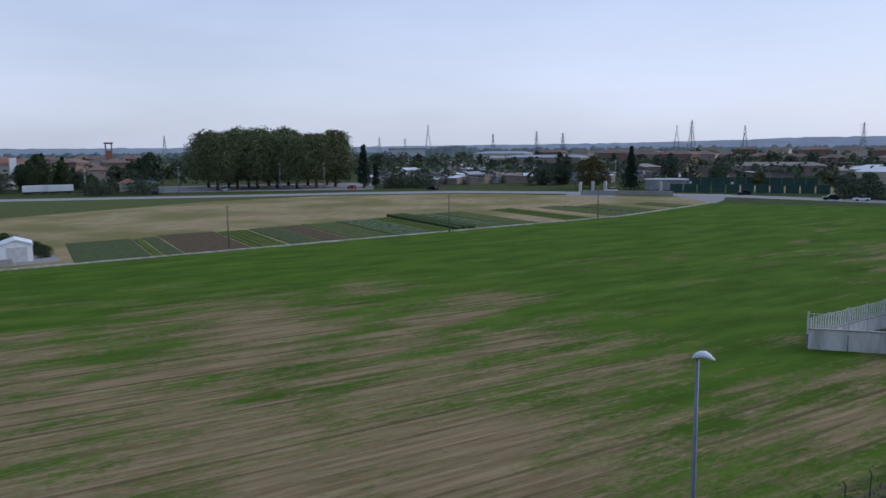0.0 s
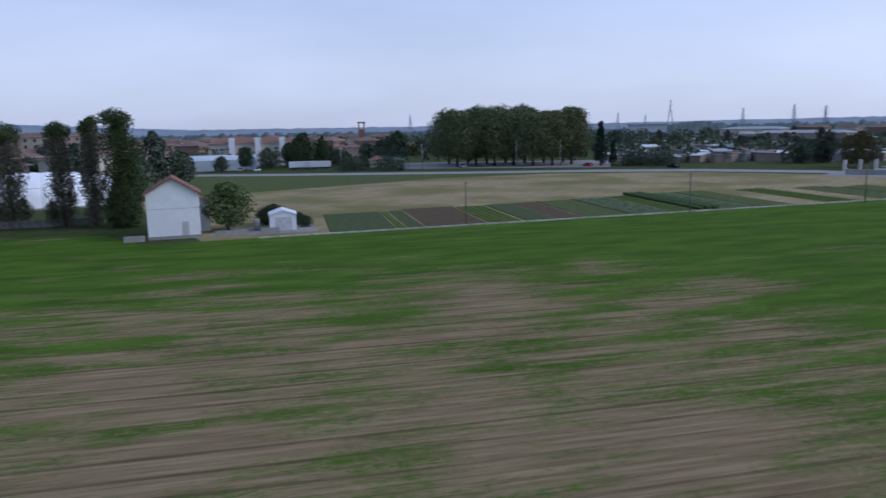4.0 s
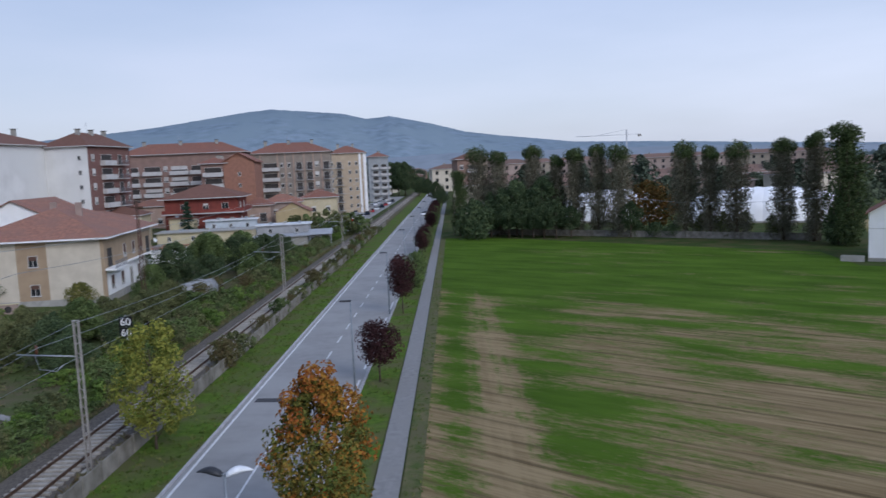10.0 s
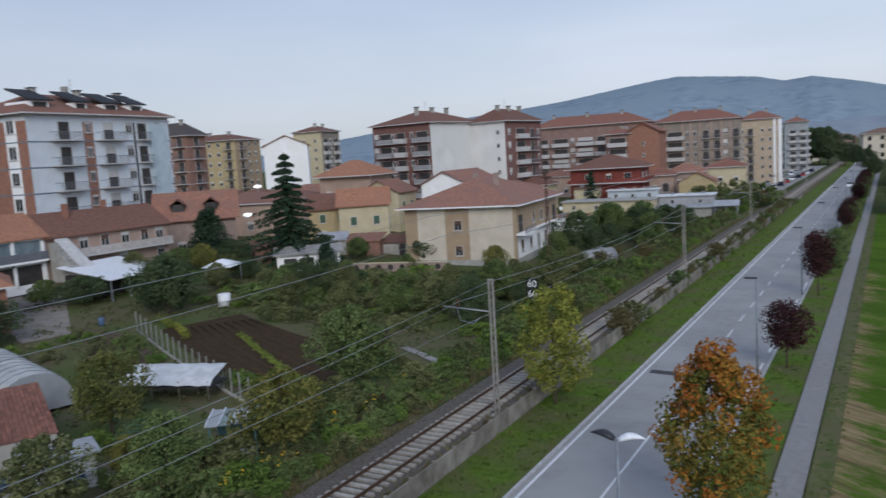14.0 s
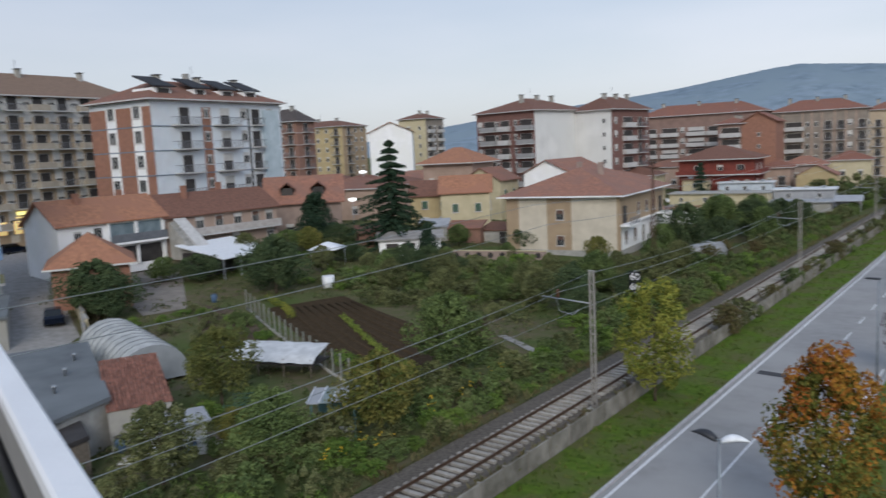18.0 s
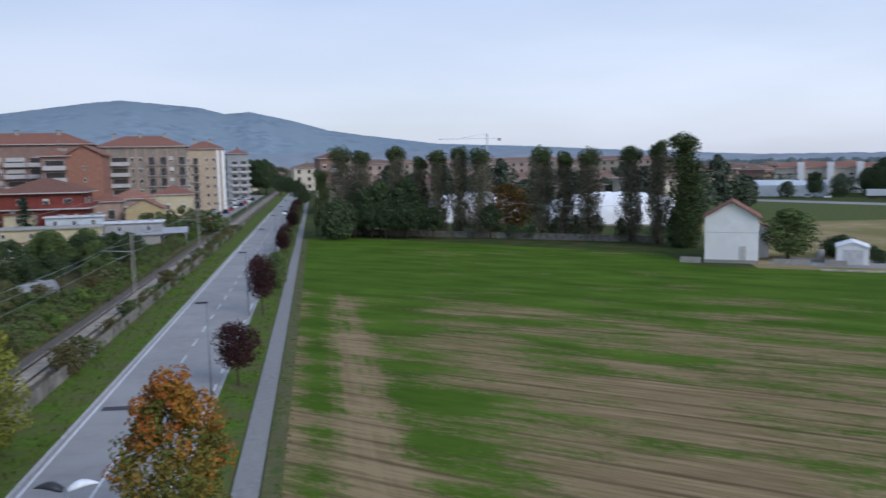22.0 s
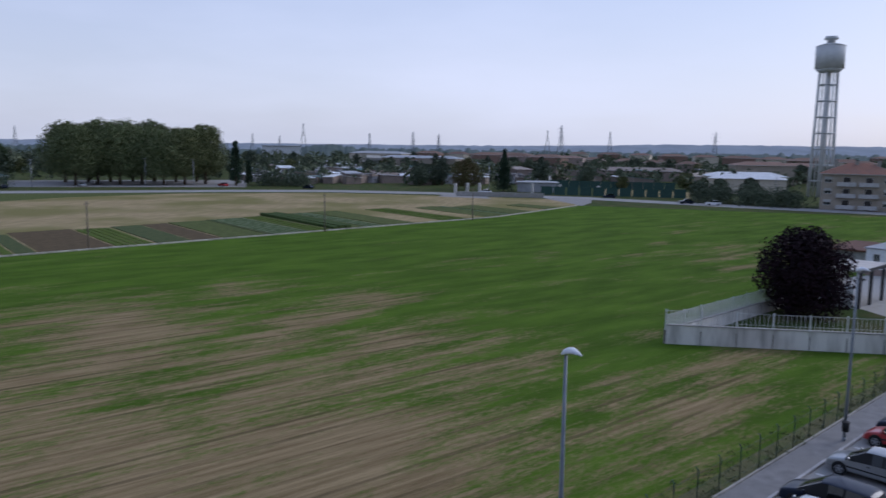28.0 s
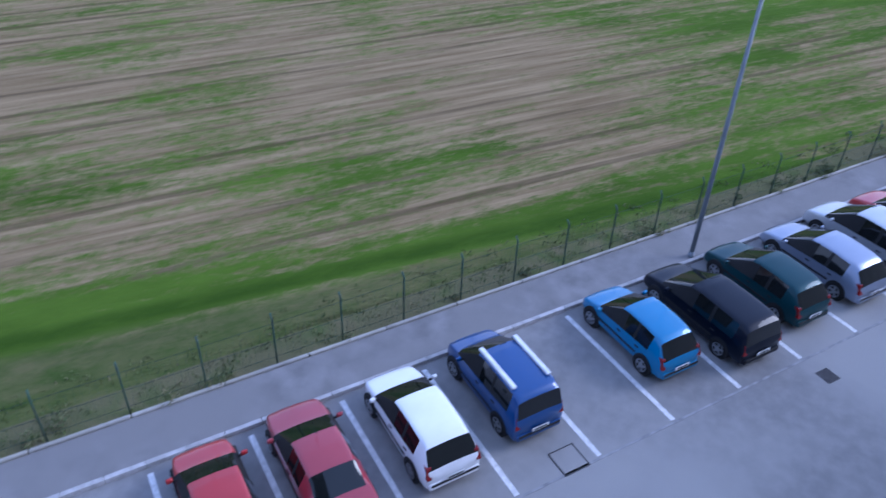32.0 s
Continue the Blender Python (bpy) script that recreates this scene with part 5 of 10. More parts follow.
for az, el in ((0.05, -5.2), (-12.3, -5.7)):
    x, y = pol(az, 16 / math.tan(radians(-el)))
    wooden_pole(x, y, 8.3, "wooden utility pole before the poplars")

cable = thing("overhead_cable", 0, 0, 0, 0, "thin cable slung between wooden poles", "cable")
ends = [(*pol(az, 16 / math.tan(radians(-el))), 8.1) for az, el in ((0.05, -5.2), (-12.3, -5.7), (-26.0, -6.3))]
for (x0, y0, z0), (x1, y1, z1) in zip(ends, ends[1:]):
    part("wire", tube_bm([(x0 + (x1 - x0) * k / 10, y0 + (y1 - y0) * k / 10, z0 - 4.8 * (k / 10) * (1 - k / 10)) for k in range(11)], 0.03, 4), METALGREY, cable)

# poplars, thin brown columns with a green tuft


def poplar(seed, h, w, full):
    """A fastigiate poplar: steep limbs close to the trunk, a thin twiggy column and a round tuft on top."""
    r = random.Random(seed)
    t = thing("poplar", 0, 0, 0, 0, "tall slender poplar, brownish column with a green tuft on top" if not full else "tall dense dark green poplar", "tree")
    bm = bmesh.new()
    add_tube(bm, [(0, 0, -0.1), (0, 0, h * 0.15), (0.05, 0, h * 0.3), (0.1, 0, h * 0.5), (0.05, 0.05, h * 0.7), (0, 0.1, h * 0.97)], [0.26, 0.23, 0.2, 0.16, 0.1, 0.03], 8)
    stem = len(bm.verts)
    for i in range(26):
        first = len(bm.verts)
        a, z = i * 2.4, h * (0.1 + 0.6 * i / 26)
        q = w * r.uniform(0.2, 0.42)
        add_tube(bm, [(0, 0, z), (q * math.cos(a), q * math.sin(a), z + h * 0.07), (q * 1.05 * math.cos(a), q * 1.05 * math.sin(a), min(z + h * r.uniform(0.16, 0.26), h * 0.95))], [0.07, 0.05, 0.015], 4)
        graft(bm, stem, first)
    part("trunk", bm, BARK, t)
    bm = bmesh.new()
    for i in range(90):
        k = (i + r.random()) / 90
        z = h * (0.07 + 0.79 * k)
        q = w * (0.3 + 0.12 * math.sin(math.pi * min(1, k * 1.15))) * r.uniform(0.2, 1.0) * (1.0 if k < 0.86 else 0.8)
        a = r.uniform(0, 6.28)
        leaf_cloud(bm, r, (q * math.cos(a), q * math.sin(a), z), w * r.uniform(0.12, 0.24), 95 if not full else 150, 0.3, 0.9, 0, 2.2)
    part("crown", bm, L_POPTWIG if not full else L_POPLAR, t)
    bm = bmesh.new()
    for i in range(22):
        a, q = i * 2.4, w * 0.3 * math.sqrt(r.random())
        z = h * (0.9 + 0.085 * r.uniform(-1, 1) * (1 - q / (w * 0.5)))
        leaf_cloud(bm, r, (q * math.cos(a), q * math.sin(a), z), w * r.uniform(0.14, 0.22), 85, 0.3)
    part("top_tuft", bm, L_POPLAR, t, "leafy green tuft")
    return t


pops = [poplar(1, 18, 4.9, False), poplar(2, 18, 4.1, False), poplar(3, 18, 5.8, False)]
big_pop = poplar(4, 20, 5.6, True)
POPS = ((-1.8, 1.49, 2), (-3.3, 1.22, 0), (-5.9, 1.52, 0), (-7.7, 0.74, 1), (-9.0, 1.18, 0), (-10.6, 1.44, 1), (-12.1, 1.24, 2), (-16.7, 1.24, 2), (-18.4, 0.95, 1), (-20.1, 1.07, 2), (-23.1, 1.24, 0), (-25.0, 1.61, 1))
for i, (az, el, v) in enumerate(POPS):
    d = 175 - i * 2.4
    x, y = pol(az, d)
    h = 16 + math.tan(radians(el)) * d
    place(pops[v], x, y, i * 67, (1.12 * h / 19.2, 1.12 * h / 19.2, h / 18.6))
x, y = pol(-26.8, 143)
place(big_pop, x, y, 20, (1.35, 1.35, 1.03))
# dark trees below the poplars
dark = broad_tree("tree", rng, 10, 7, 1.6, 40, 7600, 0.34, L_DARK, "dark green broadleaf tree under the poplars", lump=0.72)
for i, (az, d, s) in enumerate(((-4.6, 168, 1.25), (-6.6, 167, 1.3), (-3.4, 172, 1.1), (-26.9, 150, 0.8))):
    place(dark, *pol(az, d), i * 50, s)
place(big_pop, *pol(-0.4, 173), 70, (0.85, 0.85, 0.75), label="dark green columnar tree at the end of the poplar row")
young = broad_tree("small_tree", rng, 8, 4.6, 2.0, 26, 3400, 0.3, L_DARK, "small dark tree with a bare trunk under the poplars", lump=0.7, trunk_r=0.14)
for i, (az, d) in enumerate(((-2.7, 166), (-4.0, 164), (-5.0, 163), (-5.8, 162), (-6.6, 161), (-7.5, 160), (-8.6, 160), (-12.9, 158))):
    place(young, *pol(az, d), i * 77, (1.0, 1.0, 0.85 + 0.08 * (i % 3)))
shrub = broad_tree("shrub", rng, 3.4, 4.6, 0.3, 18, 2600, 0.3, L_DARK, "dense dark green shrub", "shrub", trunk_r=0.1)
for i, (az, d, s) in enumerate(((-1.5, 164, (1.7, 1.7, 2.4)), (-13.3, 160, 0.8), (-14.6, 158, 0.85), (-26.5, 143, (1.2, 1.2, 1.5)), (-36.9, 134, 1.0), (-15.8, 157, 0.75))):
    place(shrub, *pol(az, d), i * 40, s)
otree = broad_tree("tree", rng, 10, 9, 1.8, 26, 5200, 0.42, leafmat("amber_leaves", (0.075, 0.085, 0.028), (0.27, 0.125, 0.03)), "broad tree turning amber-orange among the poplars")
place(otree, *pol(-14.2, 166), 0, (1.2, 1.2, 1.1))
lowy = broad_tree("small_tree", rng, 5, 3.2, 1.0, 14, 1500, 0.3, L_OLIVE, "small olive-green tree before the white dome")
for i, (az, d) in enumerate(((-17.8, 158), (-19.2, 156), (-22.4, 152), (-20.7, 157))):
    place(lowy, *pol(az, d), i * 70, 0.9 + 0.1 * (i % 2))


def air_dome(x, y, turn, length, width, h, label):
    """White air-supported sports dome with panel seams."""
    root = thing("air_dome", x, y, 0, turn, label, "air dome")
    m = mat("dome_membrane", (0.88, 0.88, 0.88), (0.82, 0.82, 0.83), 0.5, 0.6)
    n = 12
    for i in range(n):
        bm = bmesh.new()
        rings = []
        for j in (0, 1, 2):
            t = (i + j / 2) / n
            end = min(1, math.sin(math.pi * min(max(t, 0.001), 0.999)) ** 0.22 + 0.02)
            sag = 1 - (0.03 if j != 1 else 0)
            rings.append([bm.verts.new(((t - 0.5) * length, -math.cos(a) * width / 2 * end * sag, max(0, math.sin(a)) ** 0.8 * h * end * sag)) for a in [k * math.pi / 12 for k in range(13)]])
        for r0, r1 in zip(rings, rings[1:]):
            for k in range(12):
                bm.faces.new((r0[k], r0[k + 1], r1[k + 1], r1[k]))
        bmesh.ops.recalc_face_normals(bm, faces=bm.faces)
        part("membrane_panel", bm, m, root, smooth=True)
    part("anchor_kerb", box_bm(-length / 2, length / 2, -width / 2 - 0.3, -width / 2 - 0.05, 0, 0.4), CONCRETE, root)


air_dome(*pol(-21.9, 196), -24, 35, 17, 7.9, "large white air-supported sports dome behind poplars")
air_dome(*pol(-11.6, 205), -11, 25, 15, 8.0, "white air-supported sports dome half hidden by poplars")
# boundary wall behind the poplar row
bw = thing("garden_wall", 0, 0, 0, 0, "long low grey wall behind the poplar row", "wall", "", "structure")
a, b = Vector(pol(-0.5, 178)), Vector(pol(-25.5, 150))
wl_m = mesh_of("wall_panel", box_bm(-1.96, 1.96, -0.08, 0.08, 0, 1.3), WALLC)
d = (b - a)
for i in range(int(d.length // 4)):
    p = a + d.normalized() * (i * 4 + 2)
    part("wall_panel", wl_m, None, bw, at=pose(p.x, p.y, 0, 0, 0, math.degrees(math.atan2(d.y, d.x))))

# yard round the white house: annex, walls, shed, tree
house("annex", (70, 110), -27, 4.2, 7, 4.6, WHITEWALL, "small white annex behind the gable house", "gable", 1.2, category="annex")
wtree = broad_tree("tree", rng, 8.2, 6.4, 1.0, 24, 4600, 0.36, L_GREEN, "leafy green garden tree beside the white house")
place(wtree, *pol(-33.7, 129.5), 0, (1.4, 1.4, 0.97))
shed = house("shed", (78.2, 98.1), -36, 4.2, 5, 2.5, WHITEWALL, "small white garden shed with pale roof and door", "gable", 0.7, roofm=WHITEPLASTIC, category="shed", over=0.15)
part("door", box_bm(-3.3, -0.7, -0.05, 0.02, 0.05, 2.2), mat("pale_door", (0.6, 0.6, 0.6), None, 2.0), shed)
poly_sheet("shed_yard", [(65, 103.4), (73, 97.4), (79.5, 94), (84, 101), (72.5, 110)], 0.05, YARD, "pale gravel yard round the shed", category="yard")
for i, (x, y, w) in enumerate(((68.2, 101.4, 5.0), (73.2, 98.4, 3.0), (56, 108.4, 3.0))):
    tagged(part("yard_wall", box_bm(-w / 2, w / 2, -0.1, 0.1, 0, 0.9), CONCRETE, at=pose(x, y, 0, 0, 0, -31)), "low grey block wall of the yard", "wall")
hen = tagged(part("water_butt", tube_bm([(0, 0, 0), (0, 0, 1.9)], [0.55, 0.55], 12), CONCRETE, at=pose(*pol(-35.7, 127), 0)), "grey cylindrical concrete tank in the yard", "tank")
for i, (az, d, s, l) in enumerate(((-39.2, 129, 0.55, L_OLIVE), (-38.7, 133, 0.6, L_GREEN), (-36.4, 136, 0.8, L_DARK))):
    place(shrub, *pol(az, d), i * 80, s)

poly_sheet("gravel_square", [pol(-46.2, 302), pol(-61.8, 290), pol(-61.8, 348), pol(-46.2, 352)], 0.035, YARD, "pale gravel square under the plane trees", category="square")
# grove of plane trees beyond the road
plane = broad_tree("plane_tree", rng, 19, 14, 3.6, 40, 12000, 0.6, L_PLANE, "large plane tree in a dense dark green grove", shape=lambda k: math.sin(math.pi * (0.2 + 0.7 * k)) ** 0.5, trunk_r=0.4)
plane2 = broad_tree("plane_tree", rng, 18.5, 13, 3.6, 36, 11000, 0.6, leafmat("plane_leaves_dry", (0.08, 0.104, 0.045), (0.17, 0.182, 0.082)), "large plane tree with yellowing leaves in the grove", shape=lambda k: math.sin(math.pi * (0.2 + 0.7 * k)) ** 0.5, trunk_r=0.4)
for i in range(14):
    az = -50.6 - (i % 7) * 1.4
    dd = (312 if i < 7 else 334) + rng.uniform(-5, 5)
    h = 16 + math.tan(radians(1.08 + 0.3 * math.sin(1.3 * i))) * dd + (0.3 if i in (2, 3) else -0.4)
    place(plane2 if i % 7 > 4 else plane, *pol(az + (0.6 if i >= 7 else 0), dd), i * 53, h / 19)
cyp = broad_tree("cypress", rng, 17, 5.2, 1, 24, 3600, 0.5, L_CONIFER, "dark columnar cypress beside the grove", shape=lambda k: (1 - k) ** 0.6 * 0.9 + 0.1, squash=1.4)
place(cyp, *pol(-61.1, 300), 0, 1.04)
place(cyp, *pol(-62.0, 306), 0, 0.6)
for i, (az, d, s) in enumerate(((-39.2, 332, 1.5), (-40.6, 338, 1.25), (-38.3, 345, 1.1), (-46.2, 350, 1.5), (-45.0, 352, 1.1), (-44.2, 330, 0.85), (-42.4, 326, 0.7), (-35.2, 322, 1.0))):
    place(dark, *pol(az, d), i * 61, s)
# fir and brown tree at the junction
fir = conifer("fir_tree", rng, 15.5, 10.5, "tall dark fir by the junction", 4200, 0.7, slim=1.05, ragged=0.5)
place(fir, *pol(-80.7, 276), 0, 1.0)
btree = broad_tree("tree", rng, 11, 13, 1.6, 24, 4600, 0.6, L_BROWN, "broad autumn-brown tree by the junction")
place(btree, *pol(-77.9, 285), 0, 1.0)

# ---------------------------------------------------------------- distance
farm_a = broad_tree("tree", rng, 9, 9, 1.2, 14, 1600, 0.8, L_FARHAZE, "dark green tree among the far gardens")
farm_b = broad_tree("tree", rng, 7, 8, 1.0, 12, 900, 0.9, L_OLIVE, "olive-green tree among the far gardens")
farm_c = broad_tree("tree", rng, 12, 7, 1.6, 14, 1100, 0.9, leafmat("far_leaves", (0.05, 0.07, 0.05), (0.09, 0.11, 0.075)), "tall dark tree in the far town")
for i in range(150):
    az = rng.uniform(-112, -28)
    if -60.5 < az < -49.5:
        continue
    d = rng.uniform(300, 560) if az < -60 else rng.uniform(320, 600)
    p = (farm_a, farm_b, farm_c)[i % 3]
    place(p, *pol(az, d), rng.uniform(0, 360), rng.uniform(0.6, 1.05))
# named dark conifers and trees on the far side of the road
con_m = conifer("conifer", rng, 15, 9, "broad dark conifer across the far road", 2200, 0.9)
for az, d, s in ((-39.5, 345, 1.0), (-40.7, 350, 0.9), (-38.4, 350, 0.7), (-41.3, 352, 0.6)):
    place(con_m, *pol(az, d), az * 20, s)
for az, d, s in ((-36.7, 330, 0.95), (-44.0, 330, 1.1), (-46.2, 350, 1.5), (-45.0, 330, 0.9), (-33.5, 320, 0.7), (-31.0, 322, 0.9)):
    place(farm_a, *pol(az, d), az * 20, s)
hedge_m = broad_tree("hedge", rng, 3.2, 12, 0.3, 30, 2600, 0.5, L_FARHAZE, "clipped dark green hedge along the road", "hedge", trunk_r=0.1)
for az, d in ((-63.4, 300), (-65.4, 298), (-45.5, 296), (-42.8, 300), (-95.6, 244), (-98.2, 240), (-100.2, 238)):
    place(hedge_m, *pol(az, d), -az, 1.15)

# small far houses
def far_house(wallm, roofm, w, d, h, label, near=False):
    root = thing("house", 0, 0, 0, 0, label, "house")
    part("wall", box_bm(-w / 2, w / 2, -d / 2, d / 2, -0.5, h), wallm, root)
    part("roof", hip_roof(-w / 2, w / 2, -d / 2, d / 2, h, 0.6, 1.9), [roofm, BALC], root)
    if near:
        for k in range(int(h // 3)):
            for i in range(int(w // 6)):
                part("window", W12, None, root, at=pose(-w / 2 + 2 + i * 6, -d / 2 - 0.001, k * 3 + 1))
        return root
    bm = bmesh.new()
    for k in range(int(h // 3)):
        for i in range(int(w // 4)):
            x, z = -w / 2 + 2 + i * 4, k * 3 + 1
            add_box(bm, x - 0.6, x + 0.6, -d / 2 - 0.06, -d / 2 + 0.02, z, z + 1.5)
    tagged(part("window_band", bm, GLASS, root), "", "", "", "stuff")
    part("chimney", box_bm(-w * 0.2 - 0.4, -w * 0.2 + 0.4, -0.3, 0.3, h + 0.6, h + 2.6), CONCRETE, root)
    return root


FBRICK = FBRICK0
# far walls and roofs take greyed colours in place of haze
FPINK = mat("far_pink_render", (0.34, 0.27, 0.24), (0.29, 0.23, 0.2), 0.7)
FROOF = mat("far_weathered_tiles", (0.19, 0.115, 0.085), (0.15, 0.095, 0.075), 0.7, rand=0.15)
FTAN = mat("far_tan_render", (0.36, 0.31, 0.25), (0.3, 0.26, 0.21), 0.7)
fh = [far_house(FPINK, FROOF, 14, 10, 6.2, "distant pink house with terracotta roof"), far_house(CREAM, FROOF, 20, 11, 9.2, "distant cream apartment house with terracotta roof"), far_house(FTAN, FROOF, 17, 11, 6.2, "distant tan house with brown roof"), far_house(FBRICK, FROOF, 24, 12, 9.2, "distant brick apartment house with terracotta roof")]
for i in range(54):
    az = -28 - i * 0.34 if i < 60 else -102 - (i - 60) * 2.5
    d = 420 + (i * 37 % 11) * 32
    place(fh[i % 4], *pol(az, d), -az + 10 * (i % 3) - 10, 1.0)
for i in range(34):
    az = -2.5 - i * 0.78
    d = 250 + (i * 29 % 7) * 26
    place(fh[(i * 3 + 1) % 4], *pol(az, d), -az + 15 * (i % 3) - 15, 1.0 + 0.25 * (i % 2))
hz_block = [far_house(FPINK, FROOF, 26, 12, 15.4, "distant pink apartment block with brown roof"), far_house(FTAN, FROOF, 22, 12, 15.4, "distant tan apartment block with brown roof")]
for i, (az, d, t) in enumerate(((-3.6, 330, 10), (-6.2, 400, 0), (-9.3, 380, -12), (-13.0, 420, 8), (-15.0, 400, -10), (-17.6, 430, -20), (-20.4, 450, -12), (-22.0, 420, -28), (-24.6, 470, -20))):
    place(hz_block[i % 2], *pol(az, d), t, 1.0)
for i, az in enumerate((-3.2, -5.2, -7.0, -9.6, -11.4, -13.8, -15.6, -17.0, -19.2, -24.0, -27.6, -29.0, -30.6)):
    place((farm_a, farm_c)[i % 2], *pol(az, 222 + (i * 17 % 5) * 5), i * 40, 1.15 + 0.12 * (i % 3))
for i in range(24):
    place((farm_a, farm_c)[i % 2], *pol(-2 - i * 1.08, 255 + (i * 41 % 9) * 14), i * 50, 0.9 + 0.1 * (i % 4))
for i in range(30):
    az = -74 - i * 1.1
    d = 520 + (i * 31 % 9) * 45
    place(fh[(i * 5 + 2) % 4], *pol(az, d), -az + 15 * (i % 3) - 15, 1.0)

# long cream school-like block with stair towers, greenhouse, church tower
scl = thing("school_building", *pol(-35.8, 372), 0, -36, "long cream building with white stair towers and terracotta roof", "building")
part("wall", box_bm(-20, 20, -6, 6, 0, 10.5), CREAM, scl)
part("roof", hip_roof(-20, 20, -6, 6, 10.5, 0.8, 2.4), [ROOF, BALC], scl)
for x in (-9.5, 2, 13):
    part("stair_tower", box_bm(x - 1.3, x + 1.3, -8.2, -5.9, 0, 13.0), WHITEWALL, scl)
for k in range(3):
    for x in range(-18, 20, 4):
        if min(abs(x + 9.5), abs(x - 2), abs(x - 13)) > 2:
            part("window", W16, None, scl, at=pose(x, -6.001, 1 + k * 3.2))
gh = thing("greenhouse", *pol(-33.2, 330), 0, -33, "long pale glass greenhouse", "greenhouse")
GHG = mat("pale_glazing", (0.55, 0.6, 0.65), (0.45, 0.5, 0.55), 0.5, 0.3)
for i in range(4):
    part("span", gable_roof(-16, 16, i * 5, i * 5 + 5, 4.2, 0.0, 1.6, along="x"), GHG, gh)
    part("glass_wall", box_bm(-16, 16, i * 5 + 0.05, i * 5 + 4.95, 0, 4.1), GHG, gh)
tower = thing("bell_tower", *pol(-43.6, 520), 0, -43, "slim brick bell tower with open belfry", "tower")
part("shaft", box_bm(-2, 2, -2, 2, 0, 15.5), BRICKOR, tower)
for sx in (-1.7, 1.7):
    for sy in (-1.7, 1.7):
        part("belfry_pillar", box_bm(sx - 0.35, sx + 0.35, sy - 0.35, sy + 0.35, 15.5, 19.4), BRICKOR, tower)
part("cornice", box_bm(-2.6, 2.6, -2.6, 2.6, 19.4, 20.4), BRICKOR, tower)
for az0, d, n, kind in ((-38.6, 318, 1, "trailer"), (-40.1, 317, 1, "trailer")):
    tr = thing("trailer", *pol(az0 - 0.4, d), 0, -40, "long white lorry trailer parked by the road", "trailer")
    part("box_body", box_bm(-4.2, 4.2, -1.2, 1.2, 1.0, 3.3, 0.05), WHITEPLASTIC, tr)
    part("chassis", box_bm(-4.0, 4.0, -0.9, 0.9, 0.5, 0.98), DARKMETAL, tr)
    for x in (-3, -1.9, 2.6):
        for y in (-1.0, 1.0):
            part("wheel", tube_bm([(x, y - 0.12, 0.45), (x, y + 0.12, 0.45)], 0.45, 12), DARKMETAL, tr)
kio = house("kiosk", pol(-45.2, 318), -45, 6, 5, 3.0, CREAM, "small kiosk with a pointed red roof", rise=1.6, category="kiosk", over=0.8)
house("canopy_hall", pol(-46.6, 322), -45, 11, 6, 2.8, GREENSH, "low green canopy beside the kiosk", rise=0.8, roofm=mat("green_sheet", (0.1, 0.16, 0.15), None, 1.0), category="canopy")

# market gardens and sheds beyond the road
SHEDC = [mat("shed_sheet_%s" % n, c, None, 0.8, 0.6) for n, c in (("grey", (0.35, 0.36, 0.38)), ("white", (0.62, 0.64, 0.66)), ("brown", (0.25, 0.2, 0.17)), ("teal", (0.1, 0.2, 0.21)))]
def lean_shed(w, d, h, m):
    root = thing("garden_shed", 0, 0, 0, 0, "small sheet-metal garden shed on the allotments", "shed")
    bm = bmesh.new()
    add_prism(bm, [(-w / 2, 0), (w / 2, 0), (w / 2, h), (-w / 2, h * 0.8)], -d / 2, d / 2)
    part("wall", bm, SHEDC[2], root)
    bm = bmesh.new()
    add_prism(bm, [(-w / 2 - 0.2, h * 0.8), (w / 2 + 0.2, h + 0.02), (w / 2 + 0.2, h + 0.12), (-w / 2 - 0.2, h * 0.8 + 0.1)], -d / 2 - 0.2, d / 2 + 0.2)
    part("roof", bm, m, root)
    return root
sheds = [lean_shed(5, 4, 2.6, SHEDC[i % 4]) for i in range(4)]
for i in range(90):
    az = -62.5 - rng.random() * 14.5
    d = rng.uniform(330, 560)
    place(sheds[i % 4], *pol(az, d), rng.uniform(0, 180), rng.uniform(0.8, 1.8))
for i in range(26):
    az = -77 - rng.random() * 22
    d = rng.uniform(320, 520)
    place(sheds[i % 4], *pol(az, d), rng.uniform(0, 180), rng.uniform(1.0, 2.2))
for i in range(70):
    place(sheds[(i * 3) % 4 if i % 3 else 1], *pol(-61.5 - rng.random() * 18, rng.uniform(312, 440)), rng.uniform(0, 180), (rng.uniform(1.2, 2.6), rng.uniform(1.0, 2.0), rng.uniform(1.0, 1.5)))
wh = thing("warehouse", *pol(-64.3, 900), 0, 26, "long white industrial hall on the horizon", "warehouse")
part("wall", box_bm(-55, 55, -20, 20, 0, 13), SHEDC[1], wh)
part("roof", box_bm(-56, 56, -21, 21, 13, 14), SHEDC[0], wh)
viad = thing("viaduct", *pol(-71, 560), 0, 19, "long low concrete flyover among the far gardens", "flyover")
part("deck", box_bm(-80, 80, -5, 5, 6.6, 8.0), CONCRETE, viad)
for x in range(-75, 80, 15):
    part("pier", box_bm(x - 0.6, x + 0.6, -3, 3, 0, 6.6), CONCRETE, viad)
